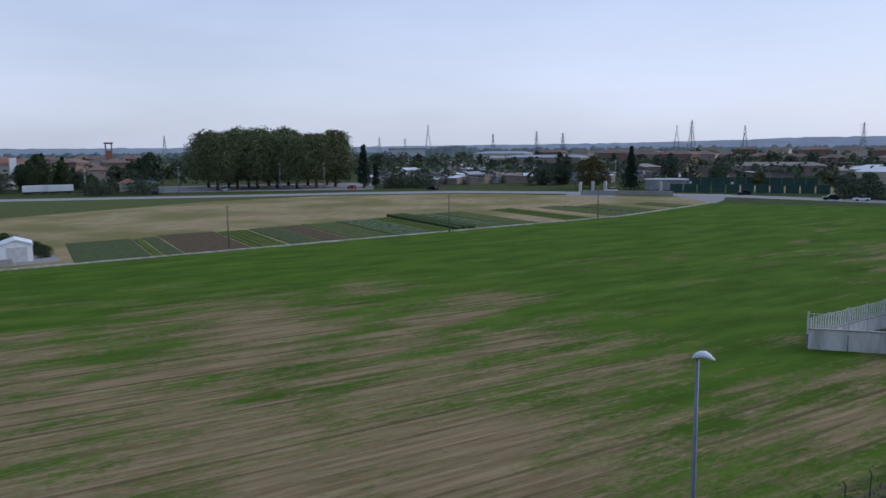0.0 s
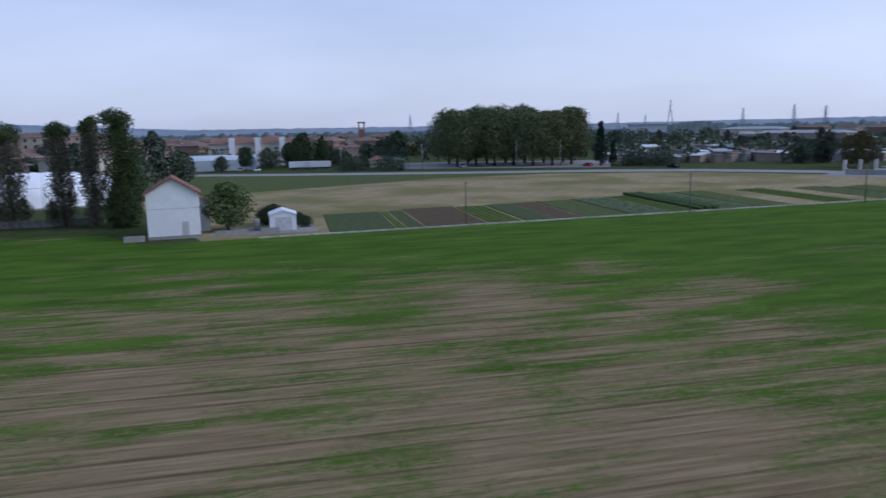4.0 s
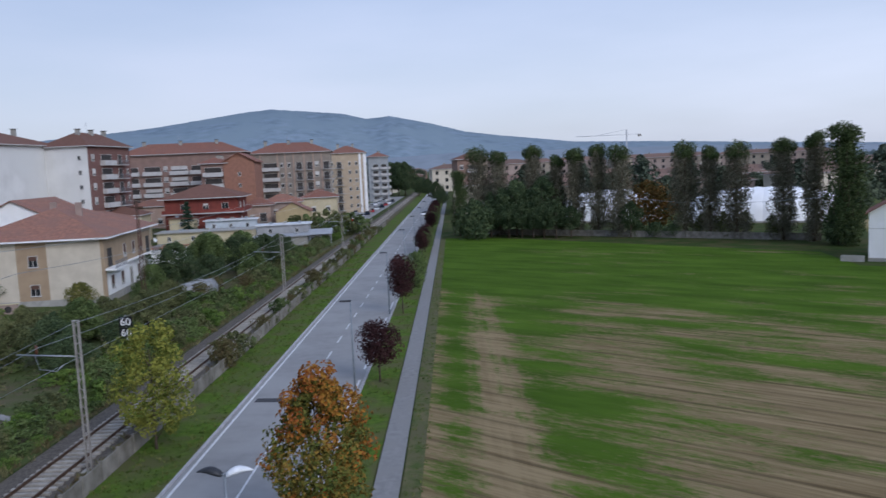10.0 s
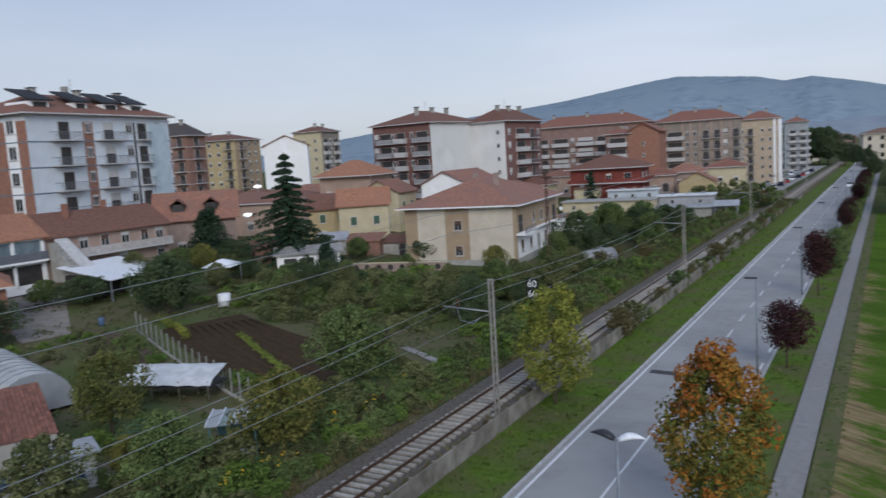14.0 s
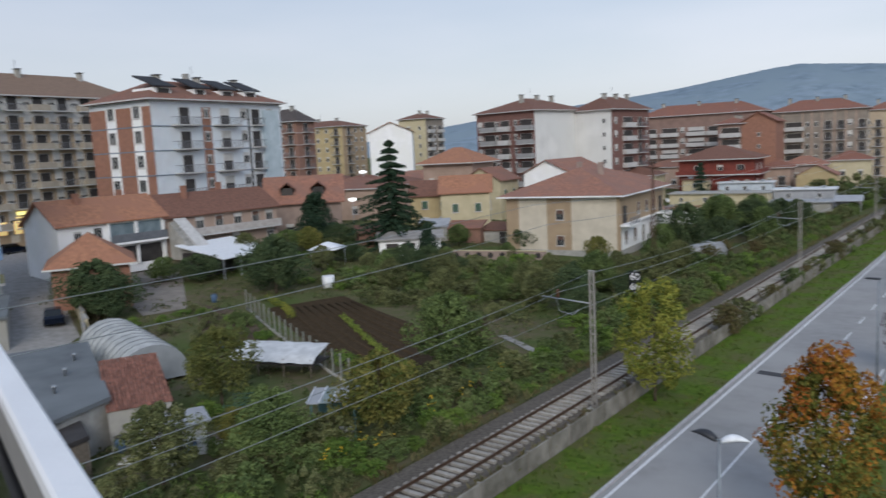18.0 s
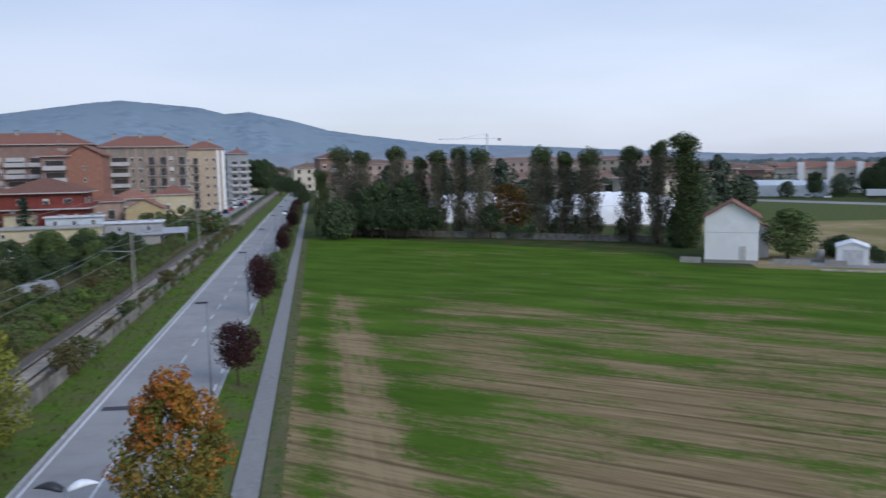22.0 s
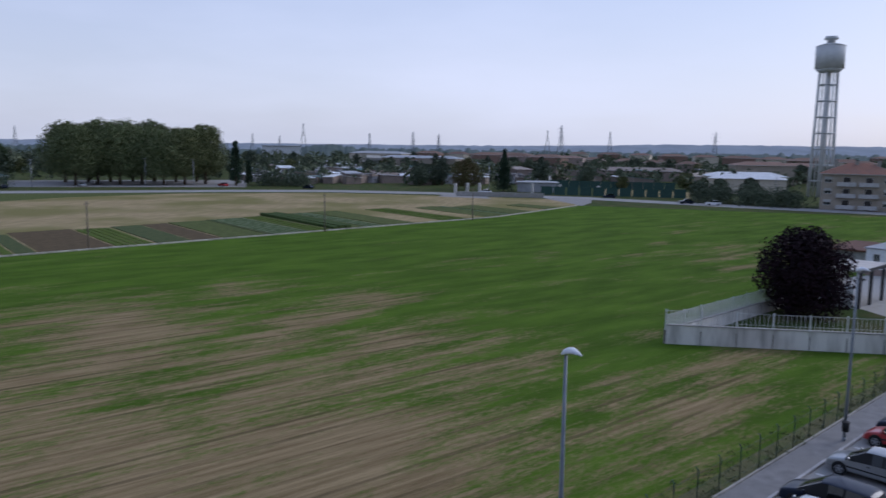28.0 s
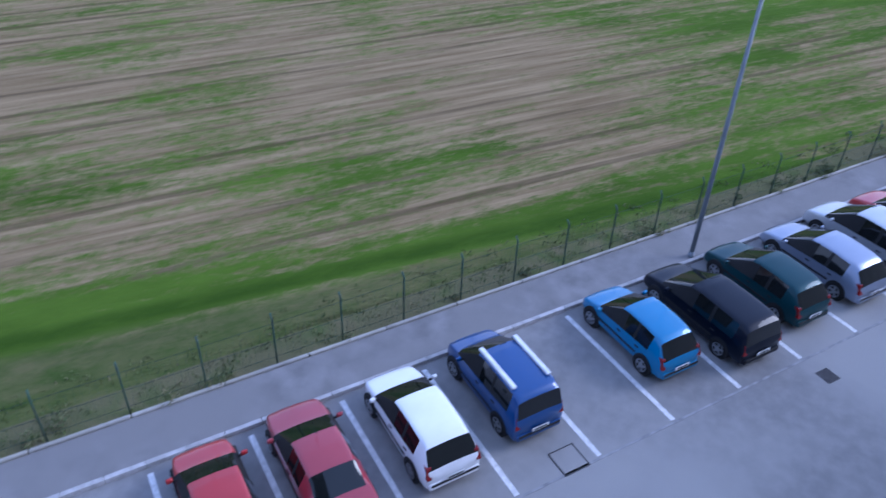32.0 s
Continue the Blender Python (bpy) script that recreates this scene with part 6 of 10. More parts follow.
# tennis courts with green mesh fences
TEAL = mat("green_mesh", (0.03, 0.07, 0.06), (0.04, 0.085, 0.07), 1.0, 0.8)
poly_sheet("sports_court", [pol(-88, 268), pol(-94, 262), pol(-94.5, 300), pol(-87.5, 310)], 0.06, TANGRASS, "tan sand sports court behind green fences", category="sports court")
for az0, az1, d in ((-83.4, -93.8, 262), (-84, -93, 312)):
    a, b = Vector(pol(az0, d)), Vector(pol(az1, d))
    f = thing("court_fence", 0, 0, 0, 0, "green mesh screen fence of the sports courts", "fence")
    n = int((b - a).length // 4)
    mm = mesh_of("mesh_panel", box_bm(-1.95, 1.95, -0.03, 0.03, 0.1, 2.9), TEAL)
    for i in range(n):
        p = a.lerp(b, (i + 0.5) / n)
        part("mesh_panel", mm, None, f, at=pose(p.x, p.y, 0, 0, 0, math.degrees(math.atan2((b - a).y, (b - a).x))))
house("sports_hut", pol(-84.6, 276), -85, 14, 7, 3.4, SHEDC[0], "low grey sports hut with flat roof", rise=0.4, roofm=SHEDC[0], category="hut")
wl2 = house("nursery_hall", pol(-100.2, 300), -98, 26, 14, 5.4, CREAM, "low cream nursery hall with pale roofs", rise=1.6, roofm=SHEDC[1], category="hall")

# brick apartment house and others by the far road


def facing(name, az0, az1, dist, depth, floors, fhh, wallm, label, roofm, rise, cols, gable=False, base=0.4, sidem=None):
    """A building whose front, square to the line of sight, spans two bearings at a distance."""
    a, b = Vector(pol(az0, dist)), Vector(pol(az1, dist))
    L = (b - a).length
    ang = math.degrees(math.atan2((b - a).y, (b - a).x))
    return block(name, (b.x, b.y), ang, L, depth, floors, fhh, wallm, label, None, south=[(L * q, me, up, 0, floors - 1) for q, me, up in cols], roofm=roofm, rise=rise, base=base, bands=False, category="apartment house", eastm=sidem)


facing("apartment_house", -102.35, -106.7, 236, 13, 3, 3.1, FTAN, "tan apartment house with cream balconies by the far road", ROOF, 3.0, [(0.1, W16, 0.9), (0.35, B4s, 0.1), (0.65, B4s, 0.1), (0.9, W16, 0.9)], sidem=WHITEWALL)
facing("apartment_house", -107.0, -110.6, 285, 16, 3, 3.3, REDBROWN, "dark red apartment house with broad tiled roof", ROOF, 3.2, [(0.15, W12, 0.9), (0.5, B4, 0.1), (0.85, W12, 0.9)])
for az, d, s in ((-107.2, 236, 0.7), (-108.2, 234, 0.75), (-109.3, 236, 0.7), (-96, 250, 0.8), (-98.0, 250, 0.85), (-94.6, 250, 0.7)):
    place(farm_a, *pol(az, d), az * 9, s)

# water tower
wt = thing("water_tower", *pol(-102.3, 300), 0, 20, "tall concrete water tower, cylindrical tank on a lattice of legs", "water tower")
WTC = mat("tower_concrete", (0.58, 0.59, 0.59), (0.51, 0.52, 0.52), 0.6, 0.9)
for i in range(8):
    a = i * math.tau / 8
    part("leg", tube_bm([(3.9 * math.cos(a), 3.9 * math.sin(a), 0), (3.0 * math.cos(a), 3.0 * math.sin(a), 43.5)], [0.34, 0.3], 8), WTC, wt)
for k in range(1, 8):
    z = k * 5.5
    r = 3.9 - 0.9 * z / 43.5
    part("ring_beam", tube_bm([(r * math.cos(i * math.tau / 8), r * math.sin(i * math.tau / 8), z) for i in range(9)], 0.27, 6), WTC, wt)
part("shaft", tube_bm([(0, 0, 0), (0, 0, 43.5)], [0.8, 0.8], 10), WTC, wt)
part("tank", tube_bm([(0, 0, 44.0), (0, 0, 51.6)], 4.65, 40), WTC, wt)
part("tank_floor", tube_bm([(0, 0, 42.8), (0, 0, 43.99)], [3.4, 4.5], 40), WTC, wt)
part("tank_roof", tube_bm([(0, 0, 51.61), (0, 0, 52.4)], [4.75, 2.2], 40), WTC, wt)
part("lantern", tube_bm([(0, 0, 52.4), (0, 0, 53.6), (0, 0, 53.8), (0, 0, 54.8)], [1.3, 1.3, 2.3, 2.0], 16), WTC, wt)


def pylon(x, y, h, label):
    root = thing("power_pylon", x, y, 0, rng.uniform(0, 90), label, "power pylon", "power pylons")
    bm = bmesh.new()
    w = h * 0.11
    for sx in (-1, 1):
        for sy in (-1, 1):
            add_tube(bm, [(sx * w, sy * w, 0), (sx * w * 0.28, sy * w * 0.28, h * 0.65), (sx * 0.25, sy * 0.25, h)], [0.28, 0.24, 0.2], 4)
    for k in range(10):
        z0, z1 = h * k / 10, h * (k + 1) / 10
        q0, q1 = w * (1 - 0.97 * min(1, k / 9)) + 0.3, w * (1 - 0.97 * min(1, (k + 1) / 9)) + 0.3
        for s in (-1, 1):
            add_tube(bm, [(-q0, s * q0, z0), (q1, s * q1, z1)], 0.14, 3)
            add_tube(bm, [(q0, s * q0, z0), (-q1, s * q1, z1)], 0.14, 3)
    part("lattice", bm, METALGREY, root)
    for z in (0.68, 0.8, 0.91):
        part("crossarm", tube_bm([(-h * 0.13, 0, h * z), (0, 0, h * (z + 0.025)), (h * 0.13, 0, h * z)], [0.12, 0.3, 0.12], 4), METALGREY, root)


for az, el, d in ((-65.9, 1.51, 1100), (-62.3, 0.72, 1300), (-70.7, 0.84, 1100), (-73.9, 1.0, 900), (-75.8, 0.85, 1000), (-83.8, 1.25, 800), (-84.8, 1.58, 760), (-88.3, 1.16, 1000), (-95.5, 1.22, 1000), (-64.2, 0.58, 1500), (-110.4, 1.7, 900), (-47.2, 0.9, 1200)):
    h = 16 + math.tan(radians(el)) * d
    x, y = pol(az, d)
    pylon(x, y, h, "distant lattice power pylon against the sky")

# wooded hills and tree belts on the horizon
# distance haze is mixed into the hill's base colours
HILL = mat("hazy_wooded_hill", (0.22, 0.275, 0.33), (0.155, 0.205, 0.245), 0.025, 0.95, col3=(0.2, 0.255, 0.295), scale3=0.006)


def ridge(name, az0, az1, dist, prof, depth, material, label, step=0.25, rough=0.03, lift=0.0):
    """A range of hills: prof gives (bearing, elevation in degrees) knots."""
    bm = bmesh.new()
    rows = []
    k = 0
    az = az0
    while az <= az1 + 1e-6:
        el = np.interp(az, [p[0] for p in prof], [p[1] for p in prof]) + lift
        el += rough * noise.noise(Vector((az * 2.3, dist * 0.01, 0))) + rough * 0.6 * noise.noise(Vector((az * 9.0, dist * 0.01, 3)))
        top = 16 + math.tan(radians(el)) * dist
        x, y = pol(az, dist - depth)
        xm, ym = pol(az, dist - depth * 0.45)
        x1, y1 = pol(az, dist)
        rows.append([bm.verts.new((x, y, -2)), bm.verts.new((xm, ym, top * 0.55 + 8 * noise.noise(Vector((az, 1, 1))))), bm.verts.new((x1, y1, top)), bm.verts.new((*pol(az, dist + depth), -2))])
        az += step
    for a, b in zip(rows, rows[1:]):
        for i in range(3):
            bm.faces.new((a[i], b[i], b[i + 1], a[i + 1]))
    bmesh.ops.recalc_face_normals(bm, faces=bm.faces)
    return tagged(part(name, bm, material, smooth=True), label, "hill", "", "structure")


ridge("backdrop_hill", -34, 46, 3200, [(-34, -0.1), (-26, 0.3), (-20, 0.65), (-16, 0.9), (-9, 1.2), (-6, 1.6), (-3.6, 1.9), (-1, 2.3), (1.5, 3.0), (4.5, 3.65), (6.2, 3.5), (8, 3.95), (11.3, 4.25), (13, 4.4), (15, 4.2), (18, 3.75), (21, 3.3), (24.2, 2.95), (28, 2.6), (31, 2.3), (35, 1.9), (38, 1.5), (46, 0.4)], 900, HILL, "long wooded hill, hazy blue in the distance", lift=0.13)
# belt colours are paled and blued in place of haze
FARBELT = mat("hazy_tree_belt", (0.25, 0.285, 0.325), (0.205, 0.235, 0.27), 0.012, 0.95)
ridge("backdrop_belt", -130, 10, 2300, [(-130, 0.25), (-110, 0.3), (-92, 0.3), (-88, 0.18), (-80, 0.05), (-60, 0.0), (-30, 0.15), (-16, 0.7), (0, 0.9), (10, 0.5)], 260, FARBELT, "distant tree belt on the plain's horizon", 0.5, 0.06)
MIDBELT = mat("mid_tree_belt", (0.075, 0.1, 0.095), (0.1, 0.125, 0.12), 0.05, 0.95)
ridge("backdrop_wood", -125, -26, 1000, [(-125, -0.25), (-90, -0.3), (-70, -0.25), (-68, 0.0), (-62, -0.45), (-50, -0.3), (-26, -0.2)], 160, MIDBELT, "tree belt across the far gardens", 0.12, 0.25)

# dense greenery and roofs of the far allotments
rng = random.Random(91)
bm = bmesh.new()
for i in range(820):
    az = rng.uniform(-118, -61.5)
    d = rng.uniform(308, 900) if az > -102 else rng.uniform(330, 900)
    if -94 < az < -83 and d < 330:
        continue
    h = rng.uniform(2.5, 7.0) * (1 + d / 1500)
    x, y = pol(az, d)
    leaf_cloud(bm, rng, (x, y, h * 0.5), h * 0.62, 34, 1.3 + d / 420, 0.8, 0, 0.75)
for i in range(330):
    az = rng.uniform(-61, -27)
    d = rng.uniform(335, 800)
    h = rng.uniform(3, 8) * (1 + d / 1500)
    x, y = pol(az, d)
    leaf_cloud(bm, rng, (x, y, h * 0.5), h * 0.62, 34, 1.3 + d / 420, 0.8, 0, 0.75)
tagged(part("far_greenery", bm, leafmat("allotment_foliage", (0.06, 0.082, 0.05), (0.15, 0.165, 0.1), (0.09, 0.115, 0.07))), "dense trees and bushes of the far allotments", "trees", "", "stuff")
SHEDMIX = leafmat("mixed_sheet_roofs", (0.12, 0.12, 0.125), (0.62, 0.63, 0.66), (0.27, 0.25, 0.25))
bm = bmesh.new()
for i in range(560):
    az = rng.uniform(-84, -61.8)
    d = rng.uniform(325, 640)
    x, y = pol(az, d)
    w, q, h = rng.uniform(1.8, 6), rng.uniform(1.5, 4), rng.uniform(2.0, 3.4)
    vs = add_box(bm, -w / 2, w / 2, -q / 2, q / 2, 0, h)
    bmesh.ops.rotate(bm, verts=vs, cent=(0, 0, 0), matrix=Matrix.Rotation(radians(-az + rng.uniform(-25, 25)), 3, "Z"))
    for v in vs:
        v.co += Vector((x, y, rng.uniform(0, 0.01)))
tagged(part("allotment_clutter", bm, SHEDMIX), "crowded huts and sheet roofs of the far allotments", "huts", "", "stuff")
# low pale sheds and roofs beyond the sports courts
for i, (az, d, w, q, h, m, rm) in enumerate(((-97.5, 330, 30, 10, 5.5, CREAM, SHEDC[1]), (-98.6, 380, 26, 12, 9.0, FTAN, FROOF), (-95.6, 345, 24, 9, 4.6, FTAN, FTAN), (-90.5, 400, 40, 10, 4.8, FPINK, SHEDC[2]), (-74.5, 520, 60, 12, 7.5, FTAN, SHEDC[0]), (-71.5, 600, 50, 14, 9.5, CREAM, SHEDC[0]), (-83.5, 560, 60, 14, 8.5, FPINK, FROOF), (-80.5, 640, 50, 14, 9.5, FPINK, FROOF), (-101.0, 420, 24, 12, 8, FTAN, FROOF))):
    hs = thing("low_hall", *pol(az, d), 0, -az, "low far hall with a shallow roof", "hall")
    part("wall", box_bm(-w / 2, w / 2, -q / 2, q / 2, 0, h), m, hs)
    part("roof", hip_roof(-w / 2, w / 2, -q / 2, q / 2, h, 0.6, 1.6), [rm, BALC], hs)
    for k in range(int(w // 6)):
        part("window", W16, None, hs, at=pose(-w / 2 + 3 + k * 6, -q / 2 - 0.001, h * 0.45))

# thin radio masts
for az, d, h in ((-108.4, 620, 52), (-110.2, 700, 40)):
    ms = thing("radio_mast", *pol(az, d), 0, 0, "thin steel radio mast on the skyline", "mast")
    part("shaft", tube_bm([(0, 0, 0), (0, 0, h * 0.7), (0, 0, h)], [0.9, 0.7, 0.25], 6), METALGREY, ms)
    part("antenna_drum", tube_bm([(0, 0, h * 0.8), (0, 0, h * 0.86)], 1.2, 8), METALGREY, ms)
# houses and trees where the road leaves the plain
for i in range(26):
    az, d = rng.uniform(-1.5, 9.5), rng.uniform(430, 900)
    place(fh[i % 4] if i % 2 else farm_a, *pol(az, d), rng.uniform(-30, 30), rng.uniform(0.9, 1.5))

# tower crane at work beyond the domes
crane = thing("tower_crane", *pol(-12.7, 640), 0, 0, "distant tower crane with a long thin jib", "tower crane")
CRANEM = mat("crane_paint", (0.5, 0.52, 0.58), None, 1.0, 0.7)
ct = 16 + math.tan(radians(1.65)) * 640
part("tower", box_bm(-0.4, 0.4, -0.4, 0.4, 0, ct + 4), CRANEM, crane)
jx, jy = (Vector(pol(-9.1, 640)) - Vector(pol(-12.7, 640)))
part("jib", tube_bm([(-0.25 * jx, -0.25 * jy, ct), (jx, jy, ct)], 0.24, 4), CRANEM, crane)
part("tie", tube_bm([(0, 0, ct + 4), (0.55 * jx, 0.55 * jy, ct + 0.5)], 0.14, 4), CRANEM, crane)
part("counterweight", box_bm(-0.25 * jx - 1.2, -0.25 * jx + 1.2, -0.25 * jy - 1, -0.25 * jy + 1, ct - 2, ct), CONCRETE, crane)

# ---------------------------------------------------------------- parked cars


def paint(name, col, metal=0.3):
    m = mat(name, col, tuple(c * 0.93 for c in col), 1.5, 0.35, metal=metal, spec=0.4 if max(col) > 0.1 else 0.1)
    m.node_tree.nodes["Principled BSDF"].inputs["Coat Weight"].default_value = 0.9 if max(col) > 0.1 else 0.35
    m.node_tree.nodes["Principled BSDF"].inputs["Coat Roughness"].default_value = 0.05
    return m


CARGLASS = mat("car_glass", (0.006, 0.008, 0.009), None, 2.0, 0.05, spec=0.55)
TYRE = mat("tyre_rubber", (0.012, 0.012, 0.013), None, 5.0, 0.85)
RIM = mat("alloy_rim", (0.38, 0.39, 0.41), None, 4.0, 0.35, metal=0.8)
TRIMB = mat("black_trim", (0.016, 0.016, 0.017), None, 4.0, 0.65, spec=0.25)
TAIL = mat("red_lamp_glass", (0.2, 0.008, 0.01), None, 3.0, 0.15, spec=0.6)
HEADL = mat("clear_lamp_glass", (0.55, 0.57, 0.6), None, 3.0, 0.08, spec=0.7)
PLATE = mat("plate_white", (0.7, 0.72, 0.74), None, 3.0, 0.4)
INTERIOR = mat("car_interior", (0.03, 0.03, 0.033), None, 3.0, 0.9)


def rim_bm(cx, sy, hw, wr):
    """A five-spoked alloy rim."""
    bm = bmesh.new()
    y0, y1 = sorted((sy * (hw + 0.018), sy * (hw + 0.03)))
    k, ro, ri = 20, wr * 0.7, wr * 0.6
    ring = [[bm.verts.new((cx + r * math.cos(a), yy, wr + r * math.sin(a))) for a in [i * math.tau / k for i in range(k)]] for r, yy in ((ro, y0), (ro, y1), (ri, y1), (ri, y0))]
    for r0, r1 in zip(ring, ring[1:]):
        for i in range(k):
            bm.faces.new((r0[i], r0[(i + 1) % k], r1[(i + 1) % k], r1[i]))
    for i in range(5):
        a = i * math.tau / 5 + 0.3
        ca, sa = math.cos(a), math.sin(a)
        q = [(0.0, -0.05), (0.0, 0.05), (ri + 0.005, 0.03), (ri + 0.005, -0.03)]
        lo = [bm.verts.new((cx + u * ca - v * sa, y0, wr + u * sa + v * ca)) for u, v in q]
        hi = [bm.verts.new((cx + u * ca - v * sa, y1 - sy * 0.0005 * i, wr + u * sa + v * ca)) for u, v in q]
        bm.faces.new(lo)
        bm.faces.new(hi[::-1])
        for e in range(4):
            bm.faces.new((lo[e], hi[e], hi[(e + 1) % 4], lo[(e + 1) % 4]))
    bmesh.ops.recalc_face_normals(bm, faces=bm.faces)
    return bm


def car(name, s, p_front, col, L, Wd, Ht, label, style="hatch", hood=0.25, trim=True, rails=None, tilt=0.0):
    """A parked car, nose towards the kerb: body lofted over stations along its length, with glass, wheels, lamps and mirrors.
    Local x runs from the tail (0) to the nose (L)."""
    x, y = uw(s, p_front)
    root = thing(name, x, y, 0.01, math.degrees(math.atan2(W.y, W.x)) + tilt, label, "car", "parked cars")
    PM = col
    hw = Wd / 2
    belt = Ht * (0.6 if style != "mpv" else 0.58)
    # stations from tail to nose: share of length, belt height, roof height, half-width share, roof half-width share
    if style == "sedan":
        st = [(0.0, .50, .50, .84, .84), (0.03, .62, .62, .93, .9), (0.14, .66, .66, .98, .9), (0.17, .66, .67, .98, .8), (0.29, .64, .95, 1, .70), (0.33, .64, .97, 1, .70), (0.42, .63, 1, 1, .70), (0.44, .63, 1, 1, .70), (0.52, .63, .985, 1, .70), (0.555, .62, .965, 1, .71), (0.75, .60, .63, .99, .84), (0.78, .60, .60, .98, .88), (0.93, .52, .52, .92, .84), (0.98, .42, .42, .82, .74), (1.0, .30, .30, .7, .62)]
        wind, rear, side, pil = (9, 10), (3, 4), [(5, 6), (7, 8)], None
    elif style == "mpv":
        st = [(0.0, .48, .48, .9, .9), (0.015, .60, .60, .95, .9), (0.045, .62, .90, .97, .80), (0.075, .62, .96, .98, .79), (0.12, .62, .985, .99, .78), (0.31, .61, 1, 1, .78), (0.335, .61, 1, 1, .78), (0.48, .6, 1, 1, .77), (0.5, .6, .995, 1, .77), (0.565, .6, .965, 1, .77), (0.79, .58, .61, .98, .86), (0.82, .57, .57, .97, .88), (0.94, .5, .5, .91, .82), (0.985, .4, .4, .8, .72), (1.0, .3, .3, .7, .62)]
        wind, rear, side, pil = (9, 10), (1, 2), [(4, 5), (6, 7)], None
    else:
        st = [(0.0, .46, .46, .88, .88), (0.02, .60, .60, .94, .9), (0.10, .63, .90, .97, .74), (0.14, .63, .955, .98, .73), (0.18, .63, .97, .99, .73), (0.32, .62, 1, 1, .73), (0.345, .62, 1, 1, .73), (0.46, .61, 1, 1, .73), (0.48, .61, .995, 1, .73), (0.535, .60, .97, 1, .73), (0.76, .58, .61, .98, .85), (0.79, .575, .575, .97, .87), (0.93, .5, .5, .91, .82), (0.98, .4, .4, .81, .73), (1.0, .3, .3, .7, .62)]
        wind, rear, side, pil = (9, 10), (1, 2), [(4, 5), (6, 7)], None
    sill = 0.2
    bm = bmesh.new()
    rings = []
    for q, b, r, w, rw in st:
        xx = q * L - L
        bz, rz = b * Ht, r * Ht
        a = hw * w
        top = hw * rw
        flat = rz - bz < 0.05
        pts = [(a * 0.93, sill), (a * 0.99, sill + 0.12), (a, sill + (bz - sill) * 0.55), (a * 0.965, bz if not flat else bz - 0.03), (top * (1.0 if not flat else 0.94), rz - (0.05 if not flat else 0.006)), (top * (0.9 if not flat else 0.8), rz), (top * 0.45, rz + 0.022), (0, rz + 0.03)]
        rings.append([bm.verts.new((xx, yy, zz)) for yy, zz in pts] + [bm.verts.new((xx, -yy, zz)) for yy, zz in reversed(pts[:-1])])
    n = len(rings[0])
    glass = {"windscreen": [], "rear_window": [], "side_window": []}
    side_cols = set(k for k, _ in side)
    side_lo = min(side_cols)
    body = []
    for i in range(len(rings) - 1):
        for j in range(n - 1):
            f = bm.faces.new((rings[i][j], rings[i + 1][j], rings[i + 1][j + 1], rings[i][j + 1]))
            f.smooth = True
            mir = min(j, n - 2 - j)
            if i == wind[0] and mir >= 4:
                f.material_index = 1
            elif i == rear[0] and mir >= 4:
                f.material_index = 2
            elif i in side_cols and mir == 3:
                f.material_index = 3 + sorted(side_cols).index(i) * 2 + (0 if j == 3 else 1)
            elif side_lo < i <= 9 and mir == 3:
                f.material_index = 20
    bm.faces.new(rings[0][::-1])
    bm.faces.new(rings[-1])
    low = [r[0] for r in rings], [r[-1] for r in rings]
    for i in range(len(rings) - 1):
        bm.faces.new((low[1][i], low[1][i + 1], low[0][i + 1], low[0][i]))
    bmesh.ops.recalc_face_normals(bm, faces=bm.faces)
    # glazing leaves the shell as parts of its own
    def crisp(b2):
        ce, cv = b2.edges.layers.float.new("crease_edge"), b2.verts.layers.float.new("crease_vert")
        for e in b2.edges:
            if len(e.link_faces) == 1:
                e[ce] = 1.0
                for v in e.verts:
                    v[cv] = 1.0

    def rounded(ob):
        md = ob.modifiers.new("rounding", "SUBSURF")
        md.levels = md.render_levels = 2

    for mi in [*range(1, 3 + 2 * len(side_cols)), 20]:
        fs = [f for f in bm.faces if f.material_index == mi]
        if not fs:
            continue
        for half in ((1, -1) if mi == 20 else (0,)):
            gb = bmesh.new()
            vm = {}
            for f in fs:
                if half and f.calc_center_median().y * half < 0:
                    continue
                for v in f.verts:
                    if v not in vm:
                        vm[v] = gb.verts.new(v.co)
                nf = gb.faces.new([vm[v] for v in f.verts])
                nf.smooth = True
            crisp(gb)
            rounded(part("windscreen" if mi == 1 else "rear_window" if mi == 2 else "pillar_trim" if mi == 20 else "side_window", gb, TRIMB if mi == 20 else CARGLASS, root))
        bmesh.ops.delete(bm, geom=fs, context="FACES_ONLY")
    for f in bm.faces:
        f.smooth = True
    crisp(bm)
    rounded(part("body", bm, PM, root))
    part("cabin", box_bm(-L * 0.9, -L * 0.3, -hw * 0.8, hw * 0.8, 0.3, belt * 0.9, 0.05), INTERIOR, root)
    for q in (0.34, 0.6):
        for sy in (-0.36, 0.36):
            part("seat", box_bm(-L + q * L, -L + q * L + 0.14, sy - 0.22, sy + 0.22, belt * 0.85, belt + 0.28, 0.04), INTERIOR, root)
    # wheels, set into dark arches
    wr = 0.3 if Ht < 1.55 else 0.31
    for q in (0.19, 0.81):
        for sy in (-1, 1):
            cx = -L + q * L
            part("wheel_arch", tube_bm([(cx, sy * (hw - 0.2), wr + 0.02), (cx, sy * (hw + 0.004), wr + 0.02)], wr + 0.06, 20), TRIMB, root)
            w = part("wheel", tube_bm([(cx, sy * (hw - 0.17), wr), (cx, sy * (hw - 0.15), wr), (cx, sy * (hw + 0.0), wr), (cx, sy * (hw + 0.02), wr)], [wr - 0.03, wr, wr, wr - 0.04], 20), TYRE, root)
